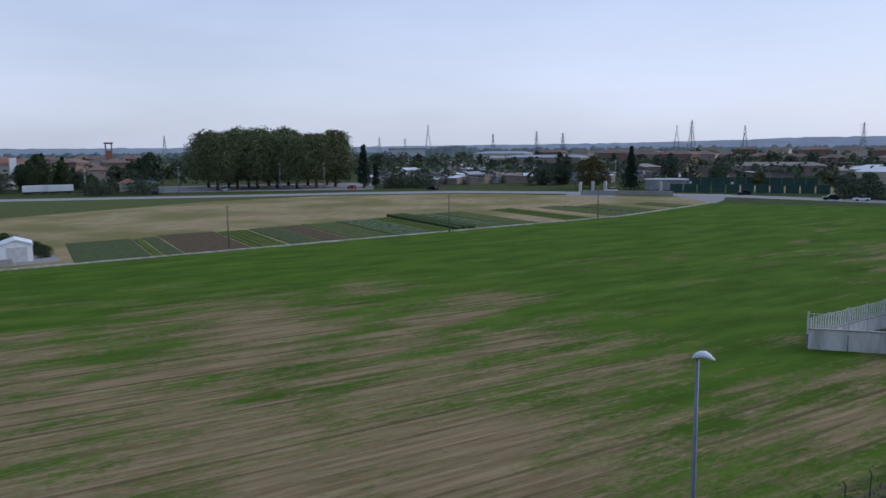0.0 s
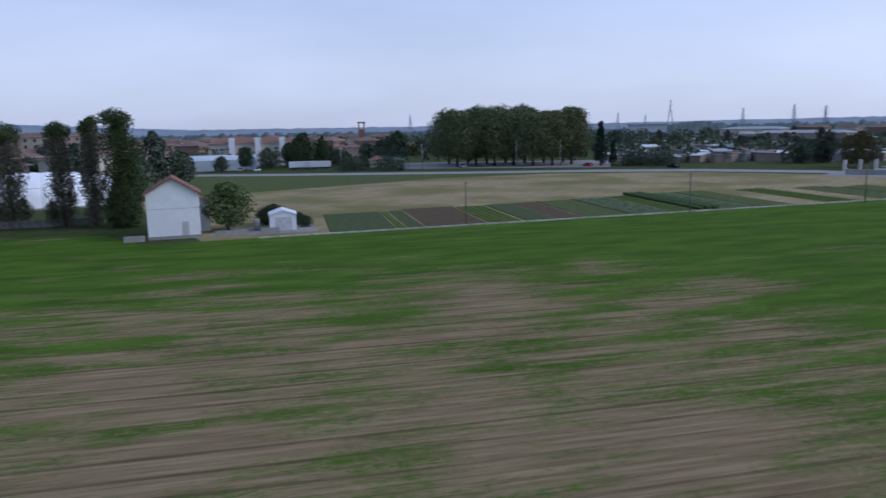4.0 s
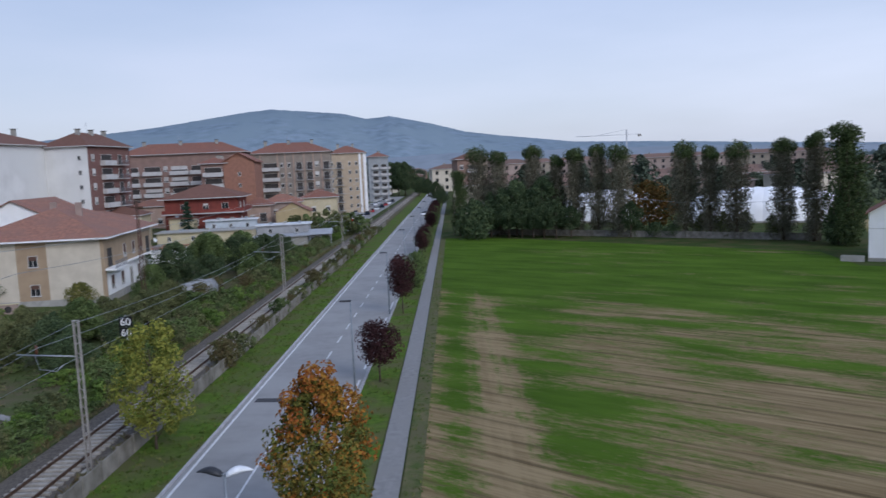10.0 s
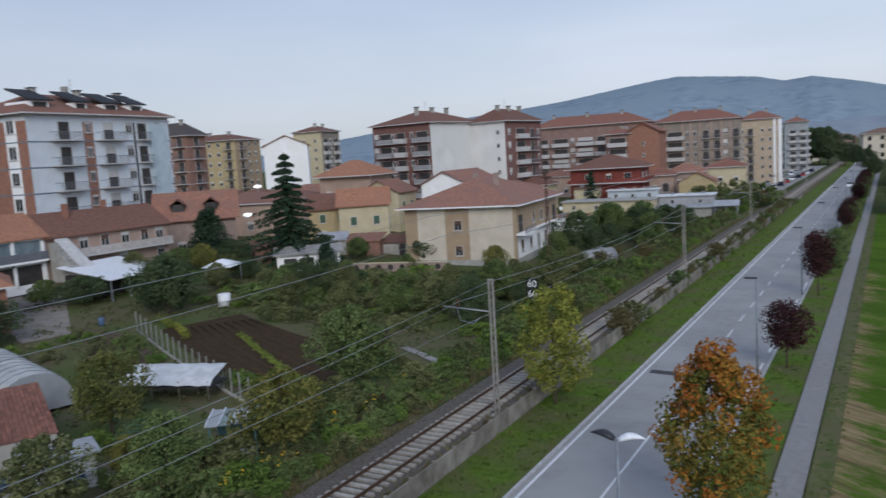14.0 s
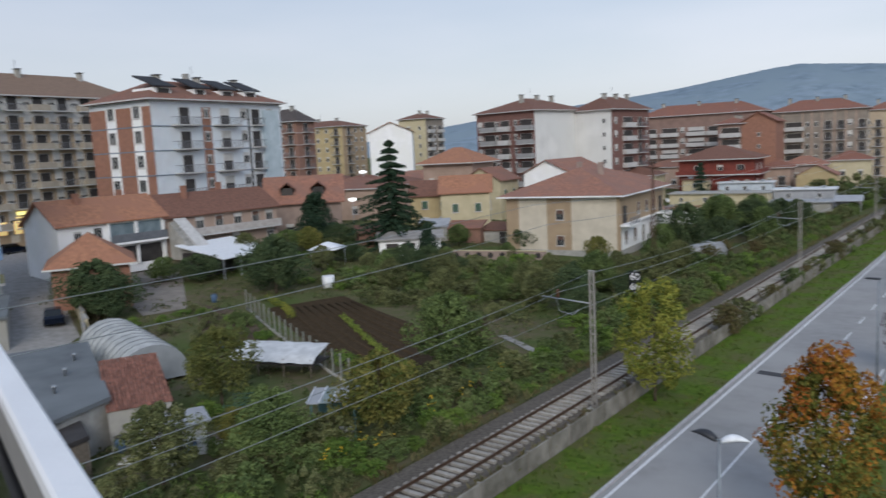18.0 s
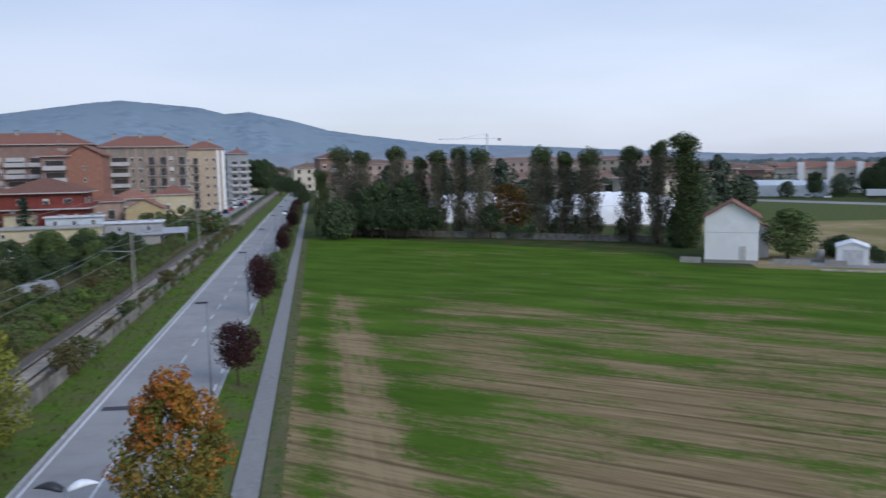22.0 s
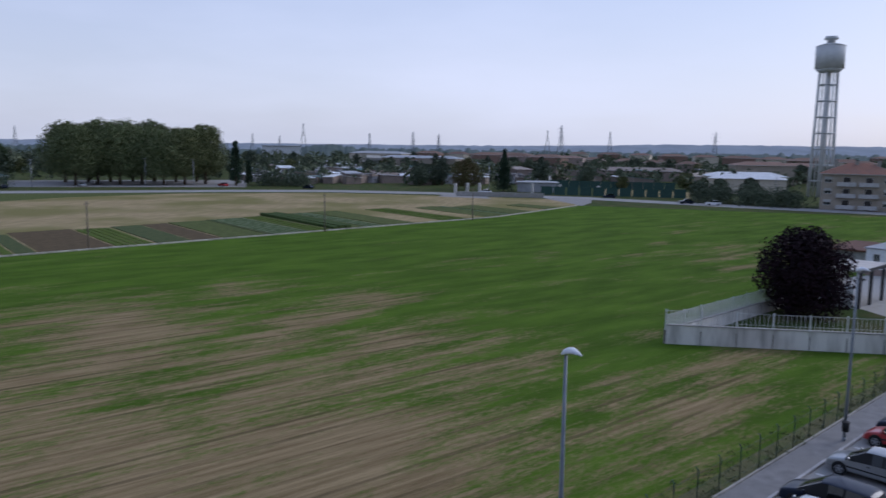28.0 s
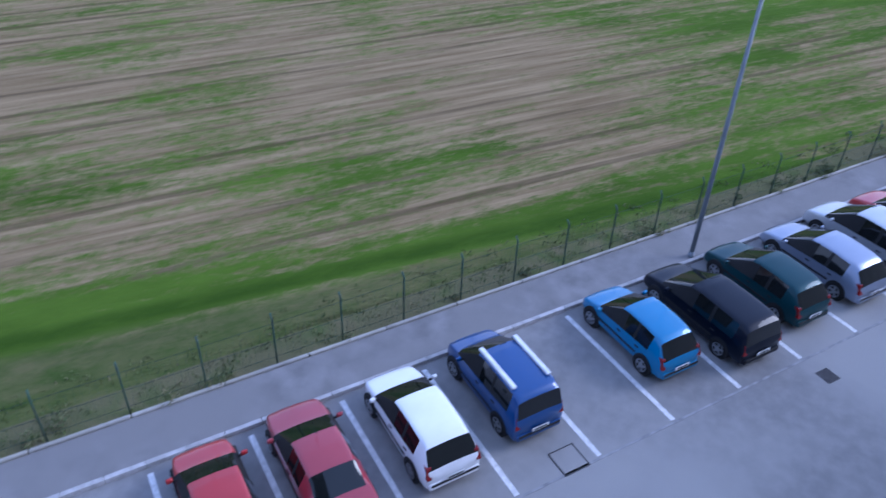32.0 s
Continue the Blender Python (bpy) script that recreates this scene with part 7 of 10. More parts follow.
            part("rim", rim_bm(cx, sy, hw, wr), RIM, w)
    # lamps, bumpers, plates, mirrors, handles
    for sy in (-1, 1):
        tz0, tz1 = (belt * 0.62, belt * 1.02) if style == "sedan" else (belt * 0.74, belt * 1.1)
        if style == "sedan":
            part("tail_lamp", box_bm(-L - 0.015, -L + 0.12, sy * hw * 0.72 - 0.14, sy * hw * 0.72 + 0.14, tz0, tz1, 0.02), TAIL, root)
        else:
            bmt = bmesh.new()
            y0, y1 = (hw * 0.76, hw * 0.92) if sy > 0 else (-hw * 0.92, -hw * 0.76)
            vs = add_box(bmt, -L + 0.005, -L + 0.16, y0, y1, tz0, tz1)
            for v in vs:
                if v.co.z > tz0 + 0.01:
                    v.co.x += L * (0.03 if style == "hatch" else 0.02)
                    v.co.y *= 0.95
            part("tail_lamp", bmt, TAIL, root)
        bmt = bmesh.new()
        y0, y1 = (hw * 0.42, hw * 0.83) if sy > 0 else (-hw * 0.83, -hw * 0.42)
        vs = add_box(bmt, -L * 0.075, -L * 0.012, y0, y1, Ht * 0.29, Ht * 0.38)
        for v in vs:
            if abs(v.co.y) > hw * 0.7:
                v.co.x -= 0.13
        part("headlight", bmt, HEADL, root)
        m = part("mirror", box_bm(-L * 0.305, -L * 0.305 + 0.1, sy * (hw + 0.09) - 0.08, sy * (hw + 0.09) + 0.08, belt + 0.02, belt + 0.15, 0.03), PM, root)
        part("mirror_arm", box_bm(-L * 0.3, -L * 0.3 + 0.05, sy * (hw - 0.02) - 0.05, sy * (hw - 0.02) + 0.05, belt + 0.02, belt + 0.06), TRIMB, root)
        for q in ((0.47, 0.26) if style != "hatch3" else (0.5,)):
            part("door_handle", box_bm(-L + q * L, -L + q * L + 0.16, sy * hw * 0.985 - 0.02, sy * hw * 0.985 + 0.02, belt - 0.14, belt - 0.1, 0.008), TRIMB if trim else PM, root)
        part("rubbing_strip", box_bm(-L * 0.72, -L * 0.27, sy * hw * 0.997 - 0.014, sy * hw * 0.997 + 0.014, 0.5, 0.57, 0.006), TRIMB if trim else PM, root)
    part("rear_bumper", box_bm(-L - 0.04, -L + 0.1, -hw * 0.86, hw * 0.86, 0.26, 0.48, 0.05), PM, root)
    part("bumper_strip", box_bm(-L - 0.055, -L + 0.0, -hw * 0.8, hw * 0.8, 0.4, 0.455, 0.01), TRIMB, root)
    part("front_bumper", box_bm(-0.1, 0.03, -hw * 0.7, hw * 0.7, 0.22, 0.4, 0.05), PM, root)
    part("number_plate", box_bm(-L - 0.06, -L - 0.043, -0.26, 0.26, 0.5 if style != "sedan" else 0.55, 0.61 if style != "sedan" else 0.66), PLATE, root, "white plate with a plain dark bar")
    part("plate_bar", box_bm(-L - 0.063, -L - 0.059, -0.2, 0.2, 0.53 if style != "sedan" else 0.58, 0.58 if style != "sedan" else 0.63), TRIMB, root)
    part("wiper", tube_bm([(-L + L * 0.045, 0.0, belt + 0.06), (-L + L * 0.06, 0.35, belt + 0.12)], 0.012, 5), TRIMB, root)
    part("aerial", tube_bm([(-L * 0.45, 0, Ht + 0.02), (-L * 0.52, 0, Ht + 0.32)], 0.008, 5), TRIMB, root)
    part("grille", box_bm(-0.05, 0.012, -hw * 0.4, hw * 0.4, Ht * 0.27, Ht * 0.35, 0.01), TRIMB, root)
    if rails:
        for sy in (-1, 1):
            part("roof_rail", box_bm(-L * 0.86, -L * 0.42, sy * hw * 0.66 - 0.07, sy * hw * 0.66 + 0.07, Ht - 0.01, Ht + 0.07, 0.02), rails, root, "pale roof rail")
    return root


C_RED = paint("faded_red_paint", (0.3, 0.03, 0.045), 0.05)
C_RED2 = paint("bright_red_paint", (0.36, 0.014, 0.018), 0.05)
C_WHITE = paint("white_paint", (0.78, 0.79, 0.82), 0.0)
C_BLUE = paint("royal_blue_paint", (0.002, 0.05, 0.2), 0.1)
C_AZURE = paint("azure_paint", (0.006, 0.17, 0.37), 0.1)
C_BLACK = paint("blue_black_paint", (0.002, 0.005, 0.014), 0.0)
C_TEAL = paint("teal_paint", (0.008, 0.045, 0.056), 0.2)
C_SILVB = paint("silver_blue_paint", (0.26, 0.3, 0.4), 0.5)
C_SILV = paint("silver_paint", (0.5, 0.52, 0.55), 0.55)
C_GREY = paint("grey_metal_paint", (0.3, 0.31, 0.32), 0.6)
C_DARK = paint("dark_blue_paint", (0.01, 0.016, 0.034), 0.2)
car("car", 1.25, 13.75, C_RED2, 3.7, 1.6, 1.42, "red hatchback with a dark sunroof in a bay", "hatch")
car("car", 3.72, 13.95, C_RED, 4.25, 1.66, 1.42, "faded red saloon car parked nose to the kerb", "sedan")
car("car", 6.5, 13.85, C_WHITE, 3.85, 1.66, 1.46, "white hatchback with tall red tail lamps", "hatch")
car("car", 9.2, 14.0, C_BLUE, 3.75, 1.64, 1.68, "royal blue minivan with pale roof rails", "mpv", rails=WHITEPLASTIC)
car("car", 14.1, 13.95, C_AZURE, 3.78, 1.62, 1.45, "azure blue hatchback with black bumper strip", "hatch")
car("car", 16.68, 13.95, C_BLACK, 4.45, 1.72, 1.5, "black estate car with dark glass", "mpv")
car("car", 19.45, 14.0, C_TEAL, 4.1, 1.68, 1.44, "dark teal hatchback parked in a bay", "hatch")
car("car", 22.2, 13.95, C_SILVB, 4.2, 1.74, 1.45, "silver-blue hatchback parked in a bay", "hatch")
car("car", 24.7, 14.1, C_SILV, 4.4, 1.76, 1.66, "silver people carrier with dark rear glass", "mpv")
car("car", 27.1, 13.95, C_RED2, 3.9, 1.66, 1.45, "red hatchback squeezed between two cars", "hatch")
car("car", 29.8, 13.9, C_RED2, 4.3, 1.76, 1.5, "bright red hatchback with silver wheels", "hatch")
car("car", 32.2, 13.8, C_SILV, 3.6, 1.62, 1.45, "pale silver small hatchback", "hatch")
car("car", 34.8, 13.9, C_DARK, 4.2, 1.74, 1.6, "dark blue compact people carrier", "mpv")
car("car", 40.25, 13.9, C_GREY, 4.05, 1.7, 1.49, "grey hatchback standing alone between empty bays", "hatch")
car("car", 45.5, 13.9, C_RED2, 3.78, 1.64, 1.45, "red small hatchback parked in a bay", "hatch")
car("car", 47.9, 14.0, C_DARK, 3.9, 1.68, 1.45, "dark blue hatchback beside the red one", "hatch")
car("car", 59.5, 13.9, C_BLACK, 4.2, 1.72, 1.45, "black hatchback near the end of the row", "hatch")
car("car", 68.6, 14.0, C_BLACK, 4.4, 1.74, 1.43, "black saloon car at the end of the row", "sedan")

# ---------------------------------------------------------------- fence, lamps, street furniture
fence = thing("wire_fence", 0, 0, 0, 0, "rusty green wire mesh fence on thin posts", "fence")
FGREEN = mat("green_fence_wire", (0.04, 0.095, 0.065), (0.05, 0.07, 0.055), 3.0, 0.6)
fp = mesh_of("post", tube_bm([(0, 0, -0.1), (0, 0, 1.75), (0, 0.12, 1.9)], 0.03, 6), FGREEN)
for i in range(-4, 35):
    x, y = uw(i * 2.05, 16.05)
    part("post", fp, None, fence, at=pose(x, y, 0, 0, 0, ang))
for z in (0.35, 0.95, 1.6):
    a, b = uw(-8.2, 16.05), uw(70, 16.05)
    part("strand", tube_bm([(*a, z), (*b, z)], 0.006, 4), FGREEN, fence)
# mesh of thin vertical wires
bm = bmesh.new()
for i in range(420):
    s = -8 + i * 78 / 420
    x, y = uw(s, 16.05)
    add_tube(bm, [(x, y, 0.1), (x, y, 1.6)], 0.0025, 3, cap=False)
tagged(part("wire_mesh", bm, FGREEN, fence), "", "", "", "stuff")


def lamp_head_white(root, x, y, z, turn, length=0.75, dark=False):
    """A teardrop street lamp head."""
    bm = bmesh.new()
    rings = []
    for k in range(7):
        t = k / 6
        w = 0.17 * math.sin(math.pi * (0.12 + 0.86 * t) ** 0.8) + 0.02
        h = 0.75 * w
        rings.append([bm.verts.new((t * length, w * math.cos(a), h * max(-0.35, math.sin(a)) + 0.1 * math.sin(math.pi * t))) for a in [j * math.tau / 12 for j in range(12)]])
    for r0, r1 in zip(rings, rings[1:]):
        for j in range(12):
            f = bm.faces.new((r0[j], r0[(j + 1) % 12], r1[(j + 1) % 12], r1[j]))
            f.smooth = True
    bm.faces.new(rings[0])
    bm.faces.new(rings[-1][::-1])
    bmesh.ops.recalc_face_normals(bm, faces=bm.faces)
    return part("lamp_head", bm, WHITEPLASTIC if not dark else DARKMETAL, root, at=pose(x, y, z, 0, -6, turn))


LAMPPOLE = mat("lamp_pole_paint", (0.22, 0.25, 0.28), (0.18, 0.2, 0.23), 3.0, 0.5, metal=0.2)


def car_park_lamp(x, y, turn, label):
    root = thing("street_lamp", x, y, 0, turn, label, "street lamp", "car park lamps")
    part("pole", tube_bm([(0, 0, -0.2), (0, 0, 4.5), (0, 0, 9.6)], [0.085, 0.075, 0.05], 12), LAMPPOLE, root)
    part("base_sleeve", tube_bm([(0, 0, 0), (0, 0, 0.35)], [0.12, 0.1], 12), LAMPPOLE, root)
    lamp_head_white(root, -0.12, 0, 9.62, 0, 0.72)
    return root


car_park_lamp(23.45, 1.76, -123, "tall grey lamp post with a white teardrop head")
lamp2 = car_park_lamp(44.8, -12.0, -123, "tall grey lamp post with a small dark bin")
part("litter_bin", tube_bm([(0.1, -0.2, 0.75), (0.1, -0.2, 1.3)], [0.17, 0.2], 12), TRIMB, lamp2, "small dark litter bin")
car_park_lamp(72.8, -29.4, -123, "tall grey lamp post by the yard gate")


def road_lamp(y, double, label):
    root = thing("street_lamp", -7.6, y, 0, 0, label, "street lamp", "road lamps")
    top = 6.58 if double else 6.8
    part("pole", tube_bm([(0, 0, -0.2), (0, 0, 3.5), (0, 0, top)], [0.075, 0.065, 0.045], 12), LAMPPOLE, root)
    if double:
        part("crossarm", tube_bm([(-0.35, 0, top + 0.02), (0.3, 0, top + 0.02)], 0.03, 8), LAMPPOLE, root)
        lamp_head_white(root, 0.05, 0.0, top - 0.02, 12, 0.86)
        lamp_head_white(root, -0.08, 0.0, top, 172, 0.85, True)
    else:
        part("lantern", box_bm(-0.75, 0.08, -0.13, 0.13, top - 0.05, top + 0.06, 0.035), DARKMETAL, root, "flat dark road lantern")


for i in range(9):
    road_lamp(23.2 + 30 * i, i == 0, "slim street lamp with one white and one dark head" if i == 0 else "slim grey street lamp with a flat dark head")

# drains and manholes in the car park
IRON = mat("cast_iron", (0.06, 0.06, 0.065), (0.045, 0.045, 0.05), 8.0, 0.7, metal=0.4)
for s, p, w, m, lab in ((18.17, 8.17, 0.5, IRON, "dark iron drain grate in the asphalt"), (28.5, 8.04, 0.5, IRON, "dark iron drain grate in the asphalt"), (9.54, 9.32, 0.8, ASPHALT, "square manhole cover filled with asphalt")):
    x, y = uw(s, p)
    r = thing("drain_cover" if m is IRON else "manhole_cover", x, y, 0.01, ang, lab, "drain cover")
    part("frame", box_bm(-w / 2, w / 2, -w / 2, w / 2, -0.02, 0.008), m, r)
    for k in range(6 if m is IRON else 0):
        part("bar", box_bm(-w / 2 + 0.04, w / 2 - 0.04, -w / 2 + 0.05 + k * (w - 0.1) / 6, -w / 2 + 0.05 + k * (w - 0.1) / 6 + 0.03, 0.008, 0.014), IRON, r)
    if m is not IRON:
        for x0, x1, y0, y1 in ((-w / 2, w / 2, -w / 2, -w / 2 + 0.035), (-w / 2, w / 2, w / 2 - 0.035, w / 2), (-w / 2, -w / 2 + 0.035, -w / 2 + 0.036, w / 2 - 0.036), (w / 2 - 0.035, w / 2, -w / 2 + 0.036, w / 2 - 0.036)):
            part("rim", box_bm(x0, x1, y0, y1, 0.008, 0.014), IRON, r)
# far footway on the house side
poly_sheet("house_pavement", [uw(-14, 1.0), uw(80, 1.0), uw(80, 4.6), uw(-14, 4.6)], 0.12, PATHWAY, "grey footway along the apartment house", category="pavement", thick=0.12)

# ragged weeds along the fence
rng = random.Random(404)
bm = bmesh.new()
for i in range(60):
    s, p = rng.uniform(-9, 66), rng.choice((16.0, 16.1, 15.85)) + abs(rng.gauss(0, 0.25))
    x, y = uw(s, p)
    r = rng.uniform(0.12, 0.34)
    leaf_cloud(bm, rng, (x, y, 0.05 + r * 0.6), r, int(60 + 160 * r), 0.07, 0.8, 0, 0.7)
tagged(part("fence_weeds", bm, leafmat("weed_leaves", (0.085, 0.12, 0.045), (0.21, 0.185, 0.11), (0.13, 0.15, 0.065))), "ragged weeds growing along the wire fence", "weeds", "", "stuff")

# ---------------------------------------------------------------- walled compound and buildings beyond
A_, B_ = Vector((64.5, -3.2)), Vector((66.4, -22.8))
C_ = A_ + Vector((U.x, U.y)) * 23
STAINED = mat("stained_concrete", (0.74, 0.715, 0.67), (0.32, 0.305, 0.275), 0.9, 0.9, 0.25, 10, stretch=(1, 1, 0.25), lo=0.45, hi=0.8)
PALEFENCE = mat("pale_fence_paint", (0.66, 0.67, 0.66), (0.54, 0.55, 0.54), 2.0, 0.6)
comp = thing("compound_wall", 0, 0, 0, 0, "stained white concrete wall topped by a pale fence", "wall", "", "structure")
JOINT = mesh_of("joint", box_bm(-0.045, 0.045, -0.122, 0.122, -0.2, 1.2), WALLC)
for a, b, hgt, bw_ in ((A_, B_, 1.6, 0.014), (A_, C_, 1.2, 0.075), (B_, Vector((74.2, -28.2)), 1.6, 0.03)):
    d = b - a
    n = max(1, round(d.length / 2.8))
    an = math.degrees(math.atan2(d.y, d.x))
    w = d.length / n
    pmesh = mesh_of("wall_panel", box_bm(-w / 2 + 0.02, w / 2 - 0.02, -0.12, 0.12, -0.2, hgt, 0.015), STAINED)
    cmesh = mesh_of("coping", box_bm(-w / 2, w / 2, -0.17, 0.17, hgt, hgt + 0.08, 0.01), CONCRETE)
    fmesh = bmesh.new()
    k = int(w / 0.3)
    for j in range(k):
        xx = -w / 2 + 0.05 + j * (w - 0.1) / (k - 1)
        add_box(fmesh, xx - bw_, xx + bw_, -0.012, 0.012, hgt + 0.1, hgt + 1.25)
    add_box(fmesh, -w / 2, w / 2, 0.014, 0.03, hgt + 0.3, hgt + 0.325)
    add_box(fmesh, -w / 2, w / 2, 0.014, 0.03, hgt + 1.2, hgt + 1.23)
    fmesh = mesh_of("fence_panel", fmesh, PALEFENCE)
    pst = mesh_of("post", box_bm(-0.05, 0.05, -0.05, 0.05, hgt, hgt + 1.35), PALEFENCE)
    for i in range(n):
        p = a + d * ((i + 0.5) / n)
        m = pose(p.x, p.y, 0, 0, 0, an)
        part("wall_panel", pmesh, None, comp, at=m)
        part("coping", cmesh, None, comp, at=m)
        part("fence_panel", fmesh, None, comp, at=m)
        q = a + d * (i / n)
        part("post", pst, None, comp, at=pose(q.x, q.y, 0, 0, 0, an))
        part("joint", JOINT, None, comp, at=pose(q.x, q.y, 0, 0, 0, an))
poly_sheet("compound_lawn", [(65.1, -4), (66.8, -22.2), (74.4, -27.6), (88, -22), (84, -14.8)], 0.06, GRASS, "grass inside the compound wall", category="lawn")
poly_sheet("compound_yard", [(74.6, -27.4), (88.2, -21.8), (106, -27), (116, -40), (124, -62), (92, -66), (74.8, -40)], 0.07, mat("pale_yard_paving", (0.43, 0.41, 0.375), (0.35, 0.335, 0.305), 1.2, 0.95, 0.3, 30, col3=(0.39, 0.37, 0.34), scale3=0.12), "pale grey gravel yard of the compound", category="yard")
gate = thing("yard_gate", 74.3, -30.5, 0, 90, "white sliding gate with vertical bars", "gate")
part("gate_frame", box_bm(-2.6, 2.6, -0.04, 0.04, 0.15, 0.25), WHITEPLASTIC, gate)
part("gate_frame", box_bm(-2.6, 2.6, -0.04, 0.04, 1.75, 1.85), WHITEPLASTIC, gate)
for i in range(30):
    part("bar", box_bm(-2.58 + i * 0.177, -2.53 + i * 0.177, -0.025, 0.025, 0.25, 1.75), WHITEPLASTIC, gate)
rng = random.Random(21)
ptree = broad_tree("plum_tree", rng, 8.2, 8.2, 0.9, 40, 15000, 0.34, L_PURPLE, "dense dark purple-leaved plum tree in the compound", shape=lambda k: math.sin(math.pi * (0.22 + 0.7 * k)) ** 0.55)
place(ptree, 79.2, -16.3, 0, (1.02, 1.02, 1.02))
btree2 = broad_tree("small_tree", rng, 4.4, 5.6, 1.1, 20, 3600, 0.24, L_ORANGE, "low spreading tree with rust-orange leaves in the yard")
place(btree2, 80.6, -31.2, 0, (1.3, 1.3, 0.85))
gshr = broad_tree("small_tree", rng, 3.6, 4.2, 0.9, 16, 2400, 0.24, L_OLIVE, "low green tree beside the orange one")
place(gshr, 79.2, -28.6, 0, 0.75)
for i, (x, y, s) in enumerate(((64.4, -22.4, 0.55), (66.2, -24.8, 0.6), (68.6, -26.3, 0.55), (62.5, -20.6, 0.35))):
    place(shrub, x, y, i * 50, s)
# canopy with white roof on dark posts, white cabin
can = thing("canopy", 88.8, -23.24, 0, ang, "white-roofed carport on dark steel posts", "carport")
part("roof", box_bm(-4.2, 4.2, -2.2, 2.2, 3.85, 4.08, 0.03), mat("pale_sheet_roof", (0.52, 0.49, 0.46), (0.42, 0.39, 0.36), 1.0), can)
part("fascia", box_bm(-4.25, 4.25, -2.28, -2.22, 3.75, 4.1), DARKMETAL, can)
for x in (-3.6, -0.4, 3.2):
    for y in (-2.0, 2.0):
        part("post", box_bm(x - 0.14, x + 0.14, y - 0.14, y + 0.14, 0, 3.85), DARKMETAL, can)
part("back_wall", box_bm(-4.1, 4.1, 1.8, 1.9, 0.1, 3.5), WHITEWALL, can)
part("end_wall", box_bm(-4.1, -4.0, -1.6, 1.78, 0.1, 2.4), WHITEPLASTIC, can)
cab = thing("cabin", 112.2, -33.7, 0, ang, "white prefabricated cabin with small windows", "cabin")
part("wall", box_bm(-4.5, 4.5, -1.5, 1.5, 0.9, 3.5), WHITEPLASTIC, cab)
part("roof", box_bm(-4.7, 4.7, -1.7, 1.7, 3.5, 3.68), SHEDC[0], cab)
part("base", box_bm(-4.45, 4.45, -1.45, 1.45, 0, 0.9), GREYPINK, cab)
for x in (-3, 0, 3):
    part("window", W9b, None, cab, at=pose(x, -1.501, 1.9))
part("window", W9b, None, cab, at=pose(-4.501, 0.2, 1.9, 0, 0, -90))
for x, y in ((111.0, -42.4), (107.8, -45.2)):
    ub = thing("utility_box", x, y, 0.07, ang, "white utility box at the foot of the beige block", "utility box")
    part("cabinet", box_bm(-0.55, 0.55, -0.35, 0.35, 0.1, 1.3, 0.03), WHITEPLASTIC, ub)
    part("door", box_bm(-0.36, -0.34, -0.3, 0.3, 0.2, 1.2), WHITEPLASTIC, ub)
    part("plinth", box_bm(-0.6, 0.6, -0.4, 0.4, 0, 0.1), CONCRETE, ub)
lowr = thing("low_shed", 122, -33, 0, ang, "long low dark-roofed shed behind the cabin", "shed")
part("wall", box_bm(-6, 6, -3, 3, 0, 2.2), CONCRETE, lowr)
part("roof", box_bm(-6.3, 6.3, -3.3, 3.3, 2.2, 2.45), ROOFBR, lowr)


def simple_car(x, y, turn, col, label):
    """A car seen from afar: body, cabin glass, wheels."""
    root = thing("car", x, y, 0.03, turn, label, "car")
    bm = bmesh.new()
    add_prism(bm, [(-2.0, 0.25), (2.0, 0.25), (2.05, 0.6), (1.95, 0.8), (1.0, 0.92), (-1.75, 0.95), (-2.05, 0.75)], -0.82, 0.82)
    bmesh.ops.recalc_face_normals(bm, faces=bm.faces)
    part("body", bm, col, root)
    bm = bmesh.new()
    add_prism(bm, [(-1.7, 0.94), (0.95, 0.91), (0.3, 1.4), (-1.2, 1.42)], -0.7, 0.7)
    bmesh.ops.recalc_face_normals(bm, faces=bm.faces)
    part("cabin_glass", bm, CARGLASS, root)
    part("roof", box_bm(-1.2, 0.3, -0.68, 0.68, 1.41, 1.45, 0.01), col, root)
    for x in (-1.25, 1.25):
        for y in (-0.8, 0.8):
            part("wheel", tube_bm([(x, y - 0.08, 0.3), (x, y + 0.08, 0.3)], 0.3, 12), TYRE, root)
    return root


simple_car(112.0, -38.8, 20, C_WHITE, "white car parked by the cabin")
van = thing("van", 85.5, -37.6, 0.08, 40, "white delivery van in the yard", "van")
part("body", box_bm(-2.4, 1.4, -0.95, 0.95, 0.35, 2.4, 0.08), C_WHITE, van)
part("cab", box_bm(1.4, 2.5, -0.9, 0.9, 0.35, 1.5, 0.08), C_WHITE, van)
bm = bmesh.new()
add_prism(bm, [(1.41, 1.5), (2.2, 1.5), (1.6, 2.3), (1.41, 2.3)], -0.85, 0.85)
bmesh.ops.recalc_face_normals(bm, faces=bm.faces)
part("windscreen", bm, CARGLASS, van)
for x in (-1.5, 1.7):
    for y in (-0.9, 0.9):
        part("wheel", tube_bm([(x, y - 0.1, 0.34), (x, y + 0.1, 0.34)], 0.34, 12), TYRE, van)
